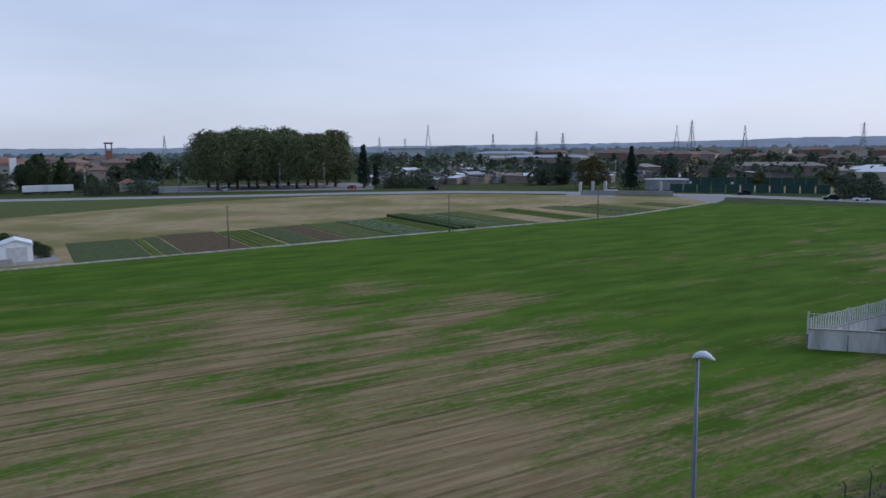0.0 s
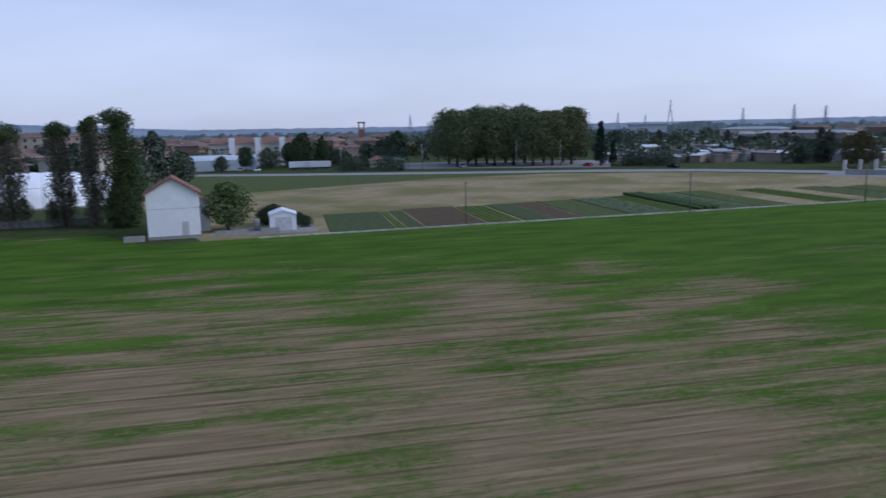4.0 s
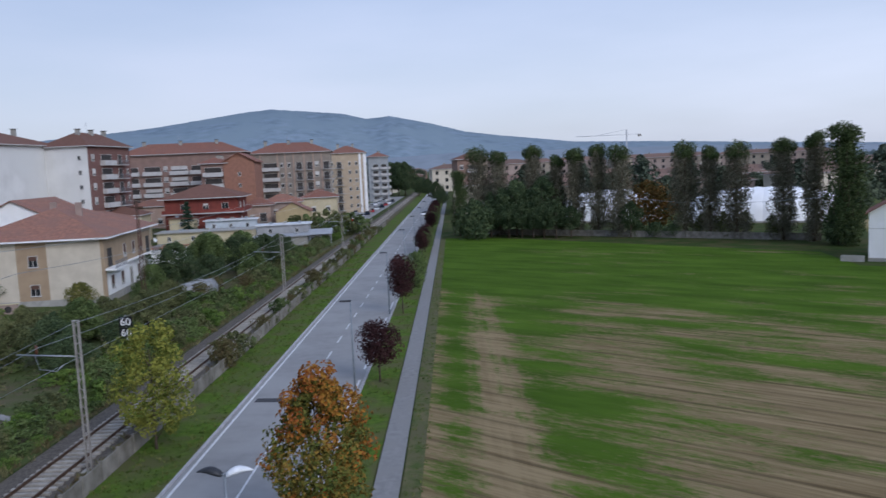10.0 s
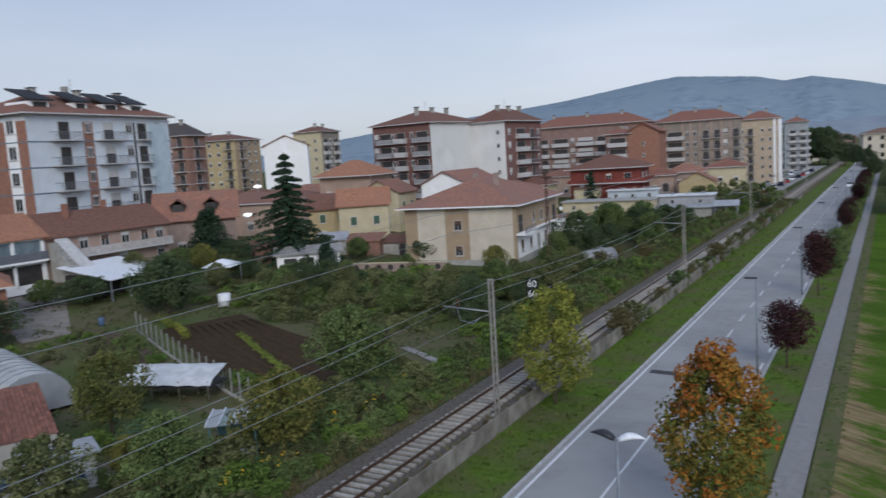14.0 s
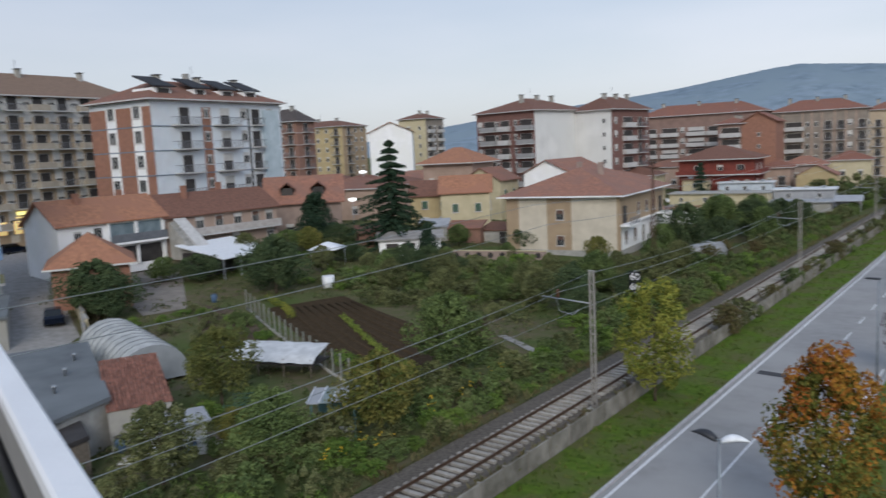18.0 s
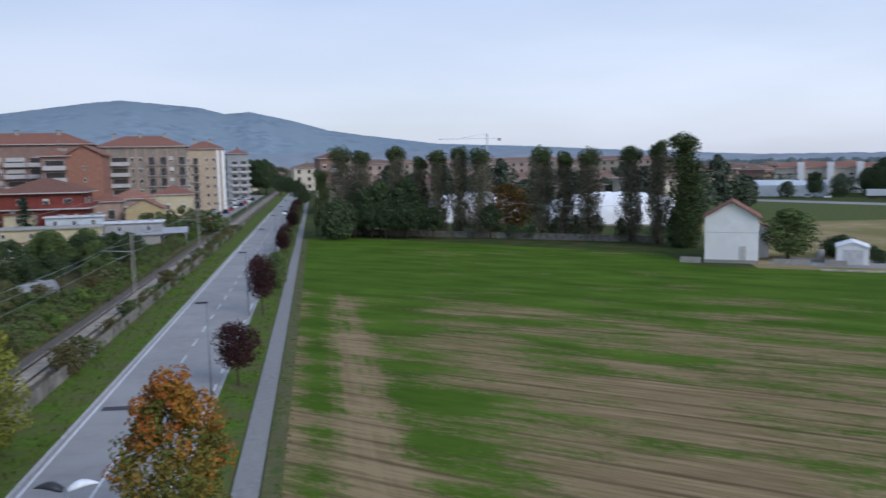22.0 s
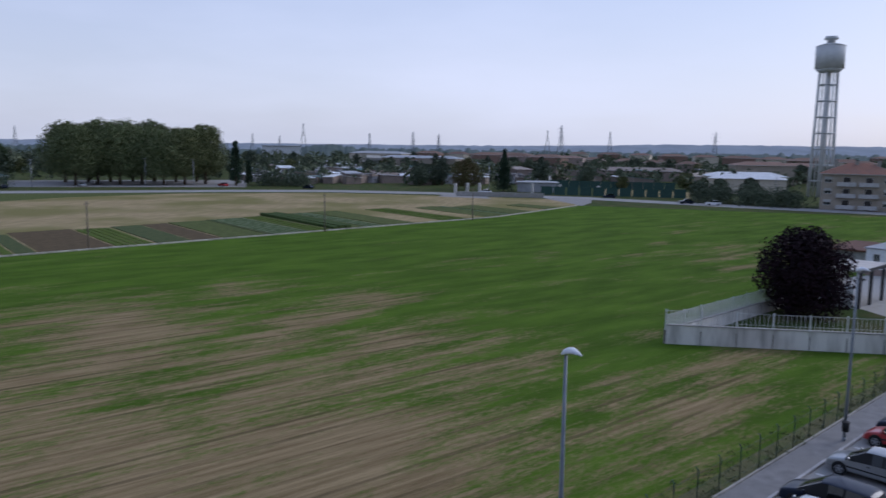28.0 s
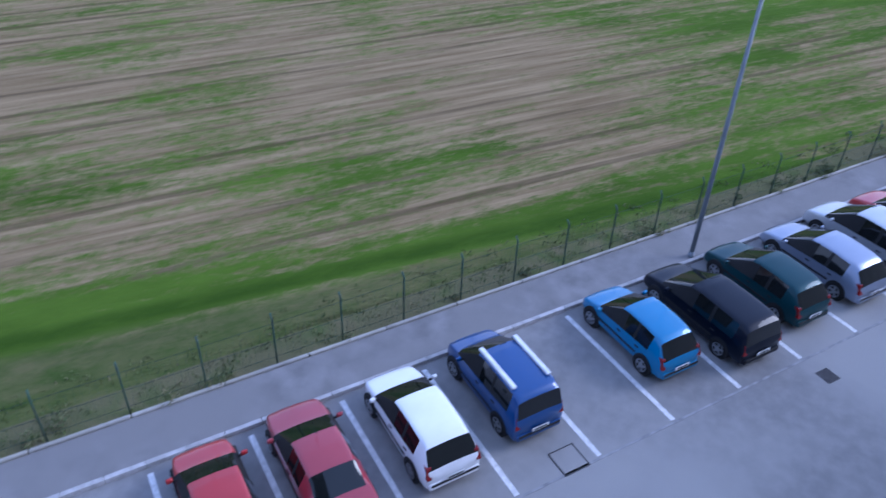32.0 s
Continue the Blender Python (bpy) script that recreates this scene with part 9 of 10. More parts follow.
gpm = mesh_of("post", box_bm(-0.06, 0.06, -0.06, 0.06, -0.1, 2.0, 0.01), mat("aged_post_concrete", (0.24, 0.24, 0.215), (0.17, 0.175, 0.15), 2.0, 0.95))
a, b = Vector((-63.6, 48.2)), Vector((-37.5, 36.6))
for i in range(18):
    p = a.lerp(b, i / 17)
    part("post", gpm, None, gf, at=pose(p.x, p.y, hz(p.x), 0, 0, 20))
for z in (0.5, 1.1, 1.8):
    part("strand", tube_bm([(p.x, p.y, hz(p.x) + z) for p in (a, a.lerp(b, .3), a.lerp(b, .6), b)], 0.01, 4), FGREEN, gf)
part("curb", tube_bm([(p.x, p.y, hz(p.x) + 0.05) for p in (a, a.lerp(b, .3), a.lerp(b, .6), b)], 0.13, 4), CONCRETE, gf)

# low bench covered with white sheeting
tb = thing("covered_bench", -44.8, 36.6, hz(-45), 19, "low plant bench covered with crumpled white sheeting", "plant cover")
bm = bmesh.new()
g2 = []
for i in range(15):
    row = []
    for j in range(7):
        x, y = -3.7 + i * 7.4 / 14, -1.4 + j * 2.8 / 6
        row.append(bm.verts.new((x + rng.uniform(-.06, .06), y, 1.2 + 0.17 * y - (0.16 if j in (0, 6) else 0) + rng.uniform(-.035, .035))))
    g2.append(row)
for r0, r1 in zip(g2, g2[1:]):
    for j in range(6):
        bm.faces.new((r0[j], r1[j], r1[j + 1], r0[j + 1]))
part("sheeting", bm, mat("white_sheeting", (0.55, 0.56, 0.57), (0.42, 0.43, 0.44), 1.5, 0.5), tb, smooth=True)
for x in (-3.4, -1.1, 1.1, 3.4):
    for y in (-1.2, 1.2):
        part("leg", tube_bm([(x, y, -0.1), (x, y, 0.95)], 0.04, 6), WOODPOST, tb)
part("shelf", box_bm(-3.6, 3.6, -1.2, 1.2, 0.62, 0.68), DOORSHADE, tb)
tb.scale = (0.98, 1.15, 1.5)
# arched plastic tunnel greenhouse
pt = thing("tunnel_greenhouse", -56.6, 31.3, 0.35, -16, "arched greenhouse of grey translucent plastic", "greenhouse")
PLAST = mat("cloudy_plastic", (0.46, 0.47, 0.46), (0.3, 0.31, 0.31), 1.2, 0.35)
n = 10
for i in range(n):
    bm = bmesh.new()
    rg = []
    for t in (0, 0.5, 1):
        x = -6.5 + (i + t) * 13 / n
        rr = 1 - (0.025 if t == 0.5 else 0)
        rg.append([bm.verts.new((x, -2.6 * rr * math.cos(a), 2.7 * rr * math.sin(a) ** 0.8 if a > 0.01 and a < 3.13 else 0)) for a in [k * math.pi / 10 for k in range(11)]])
    for r0, r1 in zip(rg, rg[1:]):
        for k in range(10):
            bm.faces.new((r0[k], r1[k], r1[k + 1], r0[k + 1]))
    part("plastic_bay", bm, PLAST, pt, smooth=True)
    part("hoop", tube_bm([(-6.5 + i * 13 / n, -2.63 * math.cos(k * math.pi / 10), 2.73 * max(0, math.sin(k * math.pi / 10)) ** 0.8) for k in range(11)], 0.035, 5), METALGREY, pt)
bm = bmesh.new()
vs = [bm.verts.new((6.5, -2.6 * math.cos(k * math.pi / 10), 2.7 * max(0, math.sin(k * math.pi / 10)) ** 0.8)) for k in range(11)]
bm.faces.new(vs)
part("end_wall", bm, mat("grey_film", (0.27, 0.29, 0.31), None, 1.0, 0.4), pt)


def tile_roof_shed(x, y, turn, w, d, h0, h1, label):
    root = thing("tool_shed", x, y, hz(x), turn, label, "shed")
    bm = bmesh.new()
    add_prism(bm, [(-w / 2, 0), (w / 2, 0), (w / 2, h0), (-w / 2, h1)], -d / 2, d / 2)
    bmesh.ops.recalc_face_normals(bm, faces=bm.faces)
    part("wall", bm, CONCRETE, root)
    tl = mesh_of("tile", box_bm(-0.2, 0.2, -0.11, 0.11, 0, 0.05, 0.015), mat("clay_tile", (0.22, 0.095, 0.065), (0.15, 0.068, 0.05), 4.0, 0.9, 0.3, 12, rand=0.3))
    sl = math.degrees(math.atan2(h1 - h0, w))
    nx, ny = int((w + 0.5) / 0.36), int((d + 0.4) / 0.24)
    for i in range(nx):
        for j in range(ny):
            xx = -w / 2 - 0.2 + (i + 0.5) * 0.36
            z = h1 + (h0 - h1) * (xx + w / 2) / w + 0.06
            part("tile", tl, None, root, at=pose(xx, -d / 2 - 0.1 + (j + 0.5) * 0.24, z + 0.02 * (j % 2), 0, sl + 3, 0))
    return root


tile_roof_shed(-43.7, 24.2, -26, 8.0, 3.4, 2.3, 3.3, "garden shed roofed with terracotta tiles")
lean = thing("lean_to", -37.6, 22.8, 0, -26, "white-fronted lean-to with bottles and boards", "lean-to")
part("front", box_bm(-1.0, 1.2, -1.6, 1.6, 0, 1.9, 0.02), WHITEPLASTIC, lean)
part("roof", box_bm(-1.3, 1.6, -1.9, 1.9, 1.9, 1.98), SHEDC[0], lean)
part("door", box_bm(1.2, 1.24, -0.5, 0.4, 0.05, 1.7), DOORSHADE, lean)


def flat_roofed(name, pts, z, wallm, roofm, label, vents=0, category="garage"):
    """A low building with a flat sheet roof of the given outline."""
    cx, cy = sum(p[0] for p in pts) / len(pts), sum(p[1] for p in pts) / len(pts)
    root = thing(name, cx, cy, 0, 0, label, category)

    def solid(scale, z0, z1):
        bm = bmesh.new()
        lo = [bm.verts.new(((x - cx) * scale, (y - cy) * scale, z0)) for x, y in pts]
        hi = [bm.verts.new(((x - cx) * scale, (y - cy) * scale, z1)) for x, y in pts]
        bm.faces.new(hi)
        bm.faces.new(lo[::-1])
        for i in range(len(pts)):
            bm.faces.new((lo[i], lo[(i + 1) % len(pts)], hi[(i + 1) % len(pts)], hi[i]))
        bmesh.ops.recalc_face_normals(bm, faces=bm.faces)
        return bm
    part("wall", solid(0.97, 0, z - 0.25), wallm, root)
    part("roof", solid(1.0, z - 0.25, z), roofm, root)
    for i in range(vents):
        t = (i + 1) / (vents + 1)
        vx, vy = (pts[0][0] * (1 - t) + pts[2][0] * t - cx) * 0.8, (pts[0][1] * (1 - t) + pts[2][1] * t - cy) * 0.8
        part("roof_vent", tube_bm([(vx, vy, z), (vx, vy, z + 0.35), (vx, vy, z + 0.36), (vx, vy, z + 0.5)], [0.09, 0.09, 0.16, 0.12], 8), METALGREY, root)
    return root


FELT = mat("grey_roof_felt", (0.13, 0.145, 0.155), (0.105, 0.115, 0.125), 0.6, 0.85, 0.1, 20, col3=(0.15, 0.165, 0.175), scale3=0.2)
flat_roofed("garage_row", [(-40.0, 16.7), (-41.5, 21.5), (-56.5, 28.0), (-58.5, 22.5)], 3.0, CONCRETE, FELT, "row of garages with grey felt roof and vents", 3)
flat_roofed("garage_row", [(-66.9, 26.7), (-78.4, 31.8), (-86.4, 29.0), (-88, 24), (-70.6, 19.5)], 4.2, CONCRETE, FELT, "grey felt-roofed garages before the apartment block", 4)
flat_roofed("garage_row", [(-38, 9.5), (-41, 15.4), (-58, 21.5), (-62, 14)], 2.9, CONCRETE, FELT, "low grey garages beside the tool sheds", 3)
DARKSHEET = mat("dark_sheet_roof", (0.05, 0.045, 0.045), (0.035, 0.032, 0.032), 1.5, 0.8)
flat_roofed("dark_shed", [(-37.5, 14.5), (-38.3, 18.5), (-41.5, 19.6), (-42.5, 15.8)], 2.3, WOODPOST, DARKSHEET, "low shed with a dark ragged roof", 0, "shed")
plot("lane", [(-62, 25.5), (-66.5, 32.3), (-78, 36.6), (-118, 55), (-124, 50), (-88, 30.5), (-80, 32.5), (-70, 26)], YARD, "pale concrete lane between garages and gardens", 0.06)
lw = thing("lane_wall", 0, 0, 0, 0, "low pale wall along the lane", "wall", "", "structure")
lwm = mesh_of("wall_panel", box_bm(-1.2, 1.2, -0.12, 0.12, -0.6, 1.5, 0.01), CONCRETE)
a, b = Vector((-64, 31.5)), Vector((-104, 50.5))
for i in range(18):
    p = a.lerp(b, (i + 0.5) / 18)
    part("wall_panel", lwm, None, lw, at=pose(p.x, p.y, hz(p.x), 0, 0, math.degrees(math.atan2((b - a).y, (b - a).x))))
c1 = simple_car(-72.4, 32.9, 155, C_BLACK, "black car with white bonnet parked in the lane")
c1.location.z = hz(-72.4) + 0.06
c2 = simple_car(-119.5, 49.6, 100, C_BLACK, "black car with lit headlights in the lane")
c2.location.z = hz(-119.5) + 0.06
vanw = copy_thing(van, pose(-130, 57.5, 4.05, 0, 0, 20))
vanw["label"] = "white van parked by the lit shop"
plot("back_street", [(-112, 44), (-128, 60), (-150, 66), (-150, 40), (-124, 36)], ASPHALT, "asphalt street before the tan apartment block", 0.05)

# small greenhouse shack and netting
gs = thing("glass_shack", -31.6, 29.6, 0, 38, "small shack with a pale glass roof", "shack")
for x in (-1.2, 1.2):
    for y in (-1.3, 1.3):
        part("post", box_bm(x - 0.05, x + 0.05, y - 0.05, y + 0.05, -0.1, 2.3), SHEDC[3], gs)
GRN = mat("grey_green_sheet", (0.2, 0.25, 0.25), None, 1.2, 0.4)
for i in range(4):
    part("roof_sheet", box_bm(-1.4 + i * 0.71, -0.74 + i * 0.71, -1.5, 1.5, 2.32 + 0.02 * i, 2.36 + 0.02 * i), GRN if i % 2 else SHEDC[0], gs)
    part("batten", box_bm(-1.42 + i * 0.71, -1.36 + i * 0.71, -1.5, 1.5, 2.4 + 0.02 * i, 2.44 + 0.02 * i), WHITEPLASTIC, gs)
part("wall", box_bm(-1.15, 1.15, 1.2, 1.25, 0, 2.2), SHEDC[3], gs)
part("crate", box_bm(0.2, 1.0, -1.3, -0.7, 0, 0.7, 0.02), WHITEPLASTIC, gs)
for i, (x, y, w) in enumerate(((-34.6, 26.0, 3.2), (-36.2, 27.4, 2.4))):
    nt = thing("net_frame", x, y, 0, 40, "blue-green garden netting on posts", "netting")
    NET = mat("teal_net", (0.06, 0.14, 0.11), (0.05, 0.1, 0.075), 1.5, 0.9)
    for k in range(14):
        part("net_cord", tube_bm([(-w / 2 + k * w / 13, 0, 0.1), (-w / 2 + k * w / 13, 0.1, 2.4)], 0.012, 4), NET, nt)
    for k in range(9):
        part("net_cord", tube_bm([(-w / 2, 0, 0.2 + k * 0.27), (w / 2, 0.1, 0.2 + k * 0.27)], 0.012, 4), NET, nt)
wtk = tagged(part("water_tank", tube_bm([(0, 0, 0), (0, 0, 1.4)], 0.7, 14), WHITEPLASTIC, at=pose(-64.1, 60.2, 1.0)), "white plastic water tank in the garden", "tank")
tent = thing("garden_gazebo", -73.2, 69.0, hz(-73), 20, "garden gazebo with a white canopy", "gazebo")
part("canopy", tube_bm([(0, 0, 2.2), (0, 0, 2.3), (0, 0, 3.1)], [2.7, 2.7, 0.3], 4), WHITEPLASTIC, tent)
for k in range(4):
    a = k * math.pi / 2 + 0.4
    part("pole", tube_bm([(2.2 * math.cos(a), 2.2 * math.sin(a), -0.2), (2.2 * math.cos(a), 2.2 * math.sin(a), 2.25)], 0.04, 6), METALGREY, tent)

# garden trees and bushes
gt1 = broad_tree("garden_tree", rng, 6.4, 5.6, 1.3, 30, 6500, 0.24, L_GREEN, "leafy green garden tree", lump=0.66)
gt2 = broad_tree("garden_tree", rng, 6.2, 5.2, 1.3, 28, 6000, 0.24, L_OLIVE, "olive-green fruit tree, leaves yellowing", lump=0.66)
gt3 = broad_tree("garden_tree", rng, 5.4, 4.4, 1.4, 28, 5200, 0.22, leafmat("gold_leaves", (0.06, 0.08, 0.02), (0.2, 0.18, 0.05)), "young tree turning gold", lump=0.66)
gt4 = broad_tree("garden_tree", rng, 6.0, 6.4, 0.8, 30, 6500, 0.26, L_DARK, "dense dark green garden tree", lump=0.66)
gt5 = broad_tree("garden_tree", rng, 6.0, 5.6, 1.2, 30, 5600, 0.22, leafmat("gold_olive_leaves", (0.058, 0.076, 0.02), (0.165, 0.165, 0.05)), "airy olive-gold fruit tree above the sheds", lump=0.66)
for i, (p, x, y, s) in enumerate(((gt1, -32.4, 41.4, 1.0), (gt3, -28.3, 29.8, 1.0), (gt5, -42.0, 29.2, 0.9), (gt3, -34.4, 24.6, 0.5), (gt4, -69.5, 37.0, 0.82), (gt4, -66.5, 54.5, 1.1), (gt4, -70.5, 58.5, 0.9), (gt2, -38.4, 63.5, 0.75), (gt2, -43.5, 70, 0.6), (gt1, -36.0, 71.5, 0.8), (gt2, -31.5, 76, 0.8), (gt1, -52, 78, 0.42), (gt2, -47.5, 81.5, 0.42), (gt4, -57.5, 70.5, 0.75), (gt2, -52.5, 67, 0.8), (gt1, -60.5, 66, 0.6), (gt3, -45.4, 90.5, 0.75), (gt2, -33.5, 88, 0.7), (gt4, -31.6, 60.5, 0.62), (gt3, -79, 71, 0.8), (gt2, -81, 62, 0.7), (gt2, -33.6, 19.6, 0.75), (gt1, -58, 88.5, 0.4), (gt4, -63.5, 73, 0.6), (gt1, -30.8, 24.2, 0.7))):
    place(p, x, y, i * 83, s)
for i in range(130):
    x, y = rng.uniform(-62, -29), rng.uniform(58, 95)
    if x < -46 and y > 90:
        continue
    sc = rng.uniform(0.55, 1.1)
    place((weed, weed2, weed3, weed2)[i % 4], x, y, i * 37, (sc * rng.uniform(0.7, 1.5), sc * rng.uniform(0.7, 1.5), sc * rng.uniform(0.5, 1.1)))
for i in range(22):
    x, y = rng.uniform(-44, -30), rng.uniform(15, 30)
    if math.hypot(x + 38.8, y - 22.6) < 4.2:
        continue
    place((weed, weed2, weed3)[i % 3], x, y, i * 37, rng.uniform(0.5, 0.95))
for i, (x, y, s) in enumerate(((-36, 79, .6), (-41, 76, .5), (-47, 73, .45), (-50, 86, .35), (-40, 85, .5), (-35.5, 65, .75), (-44, 64, .6), (-56, 62, .7), (-49, 62, .65), (-31, 69, .6), (-62, 80, .4), (-66, 69, .45), (-70, 65, .6), (-57, 76, .4), (-38, 91, .6))):
    place((gt2, gt4, gt1, gt2)[i % 4], x, y, i * 47, s)
for i in range(46):
    x, y = rng.uniform(-82, -60), rng.uniform(60, 92)
    sc = rng.uniform(0.5, 1.1)
    if math.hypot(x + 66, y - 84) > 7:
        place((weed, weed2, weed3, weed)[i % 4], x, y, i * 37, (sc * rng.uniform(0.7, 1.6), sc * rng.uniform(0.7, 1.6), sc * rng.uniform(0.5, 1.2)))
# low growth all over the gardens
bm = bmesh.new()
for i in range(3600):
    x, y = rng.uniform(-84, -28.5), rng.uniform(12, 100)
    d1 = Vector((x + 48, y - 48))
    if abs(d1.dot(Vector((-0.87, 0.49)))) < 15 and abs(d1.dot(Vector((0.49, 0.87)))) < 6.5:
        continue
    if x < -50 and y < 34 or (x > -63 and x < -43 and y > 94):
        continue
    leaf_cloud(bm, rng, (x, y, hz(x) + rng.uniform(0.05, 0.3)), rng.uniform(0.2, 0.6), rng.randint(5, 12), 0.24, 0.9, 0, 0.55)
tagged(part("garden_weeds", bm, leafmat("mixed_weeds", (0.05, 0.07, 0.024), (0.18, 0.155, 0.085), (0.085, 0.11, 0.042))), "rough low weeds and grasses over the gardens", "weeds", "", "stuff")
# low tiled lean-tos and hedges before the houses
for i, (x, y, t, w) in enumerate(((-66, 101, 8, 8), (-71.5, 97.5, 20, 6), (-76, 95, 30, 5), (-78.5, 84, 50, 6), (-63, 108, 8, 6))):
    lt = thing("lean_to_shed", x, y, hz(x), t, "low lean-to with weathered tile roof", "shed")
    bmr = bmesh.new()
    add_prism(bmr, [(-2.2, 2.0), (2.2, 2.9), (2.2, 3.05), (-2.2, 2.15)], -w / 2, w / 2)
    bmesh.ops.recalc_face_normals(bmr, faces=bmr.faces)
    bmesh.ops.rotate(bmr, verts=bmr.verts[:], cent=(0, 0, 0), matrix=Matrix.Rotation(radians(90), 3, "Z"))
    part("roof", bmr, (ROOFBR, ROOF, SHEDC[0])[i % 3], lt)
    part("wall", box_bm(-w / 2 + 0.2, w / 2 - 0.2, -1.9, 1.9, -0.4, 1.99), (CONCRETE, BRICKMUT)[i % 2], lt)
    part("door", box_bm(-0.5, 0.5, -1.94, -1.88, 0.05, 1.8), DOORSHADE, lt)
for i, (x, y, s) in enumerate(((-60, 97, 0.8), (-69, 92, 0.7), (-73, 89, 0.8), (-80.5, 78, 0.8), (-82, 70, 0.7), (-79, 66, 0.6), (-77, 52, 0.7), (-79.5, 49, 0.6), (-80.5, 61.5, 0.55), (-72.5, 72.5, 0.6))):
    place((gt4, gt1, gt2)[i % 3], x, y, i * 29, (s, s * 1.3, s * 0.8))
# thick bushes between villa and track
for i, (x, y, s) in enumerate(((-41.5, 112, 1.1), (-38.5, 118, 1.15), (-36, 110, 0.8), (-40.5, 124, 1.1), (-36, 126, 1.05), (-32.8, 121, 0.85), (-33, 131, 0.95), (-37.5, 133, 1.0), (-31.8, 137, 0.85), (-31, 113, 0.6), (-34.5, 104, 0.55), (-41.5, 103, 0.7))):
    place((gt4, gt1)[i % 2], x, y, i * 61, s)
for i in range(24):
    place((weed, weed2, scrub)[i % 3], rng.uniform(-34, -28), rng.uniform(95, 150), i * 20, rng.uniform(0.8, 1.4))
cedar = conifer("cedar", rng, 16.4, 14.5, "large dark spreading cedar among the houses", 11500, 0.5, droop=0.26, tiers=15, slim=1.1, ragged=0.45)
place(cedar, *pol(41.7, 112), 0, (1.25, 1.25, 1.0))
yew = broad_tree("yew", rng, 8.6, 5.4, 0.3, 30, 7000, 0.26, L_CONIFER, "dense dark conical yew by the row houses", shape=lambda k: (1 - k) ** 0.75 * 0.95 + 0.1)
place(yew, *pol(47.4, 115), 0, (1.4, 1.4, 0.95))
place(yew, *pol(39.2, 103), 60, 0.66)
far_firs = conifer("conifer", rng, 8, 4, "slim dark conifer among far roofs", 1500, 0.5)
for az, d, s in ((19.3, 186, 1.25), (36.3, 170, 0.7), (33.5, 160, 0.6)):
    place(far_firs, *pol(az, d), 0, s)

# ---------------------------------------------------------------- houses of the town edge
wrh = house("row_house", (-85.9, 40.5), 0, 8, 13.2, 9.8, WHITEWALL, "white row house with loggia, open garage and terracotta roof", "gable", 2.5, roofm=ROOFOR, z0=4.3, east=[(2.2, W9, 3.2), (4.6, window_mesh(1.0, 2.0, 0), 2.8)], category="row house", split=True)
# flat dark panel painted as the shaded inside of the garage
part("garage_opening", box_bm(-0.02, 0.03, 7.4, 12.6, 0.05, 2.2), DOORSHADE, wrh)
part("loggia", box_bm(-0.02, 0.04, 5.9, 12.9, 2.8, 5.0), GLZ, wrh, "grey shaded loggia behind a railing")
for y in (5.8, 9.3, 12.9):
    part("loggia_post", box_bm(0.0, 0.3, y - 0.15, y + 0.15, 0, 5.4), WHITEWALL, wrh)
part("loggia_slab", box_bm(0.02, 1.0, 5.8, 13.0, 2.55, 2.8), WHITEWALL, wrh)
part("railing", box_bm(0.94, 1.0, 5.8, 13.0, 2.8, 3.75), RAILING, wrh)
ph = house("row_house", (-85.9, 53.8), 0, 8, 17.8, 9.5, PINKREND, "pink row house with long balcony and brown roof", "gable", 2.5, z0=4.3, roofm=ROOFBR, east=[(2.2, WBR, 3.2), (5, W12, 3.2), (8, WBR, 3.2), (11, W12, 3.2), (14, WBR, 3.2), (16.4, W12, 3.2), (4, W12, .6), (10.5, W12, .6), (16.4, W12, .6)], category="row house", split=True)
part("balcony_slab", box_bm(0.02, 1.2, 2.6, 17.6, 2.3, 2.5), BALC, ph)
part("railing", box_bm(1.13, 1.2, 2.6, 17.6, 2.5, 3.4), mat("pale_railing", (0.45, 0.42, 0.4), (0.35, 0.32, 0.3), 2.0), ph)
for rh, y, x in ((wrh, 4, -3.2), (wrh, 11, -6), (ph, 5, -3), (ph, 13, -6.5)):
    part("chimney", box_bm(x - 0.3, x + 0.3, y - 0.3, y + 0.3, 5.6, 8.8), BRICKOR, rh)
wcn = thing("white_canopy", -80.6, 58.0, 3.1, 100, "low shed with a white sheet roof and steps", "shed")
# inset dark box added as the shaded space under the roof
part("wall", box_bm(-4.2, 4.2, -1.6, 2.4, -1.0, 1.99), DOORSHADE, wcn)
for x in (-4.4, -1.5, 1.5, 4.4):
    part("post", box_bm(x - 0.08, x + 0.08, -4.5, -4.34, -1.0, 1.52), METALGREY, wcn)
part("roof", box_bm(-4.8, 4.8, -4.9, 2.9, -0.06, 0.06), WHITEPLASTIC, wcn, at=pose(0, 0, 2.45, 11, 0, 0))
stw = thing("outer_stair", -85.5, 55.6, 4.2, 5, "white sloping stair wall beside the row house", "stair")
bm = bmesh.new()
add_prism(bm, [(0, 0), (5.5, 0), (5.5, 0.5), (0, 5.0)], -0.9, 0.9)
bmesh.ops.recalc_face_normals(bm, faces=bm.faces)
part("stair_wall", bm, BALC, stw)
for i in range(12):
    part("step", box_bm(0.3 + i * 0.42, 0.3 + (i + 1) * 0.42, -1.9, -0.92, 0, 4.6 - i * 0.38), CONCRETE, stw)
house("tile_barn", pol(60.5, 83.5), 62, 7.2, 8.6, 6.2, BRICKOR, "low brick barn with a large terracotta roof", "hip", 3.0, over=0.7, category="barn", roofm=ROOFOR)
dh = house("house", pol(45.5, 121), 45, 11.4, 10, 9.3, GREYPINK, "house with big terracotta roof and dark dormers", "gable", 3.6, along="x", over=0.7, south=[(3, B3, 0.4), (8, W12, 1.2), (11, W12, 1.2)])
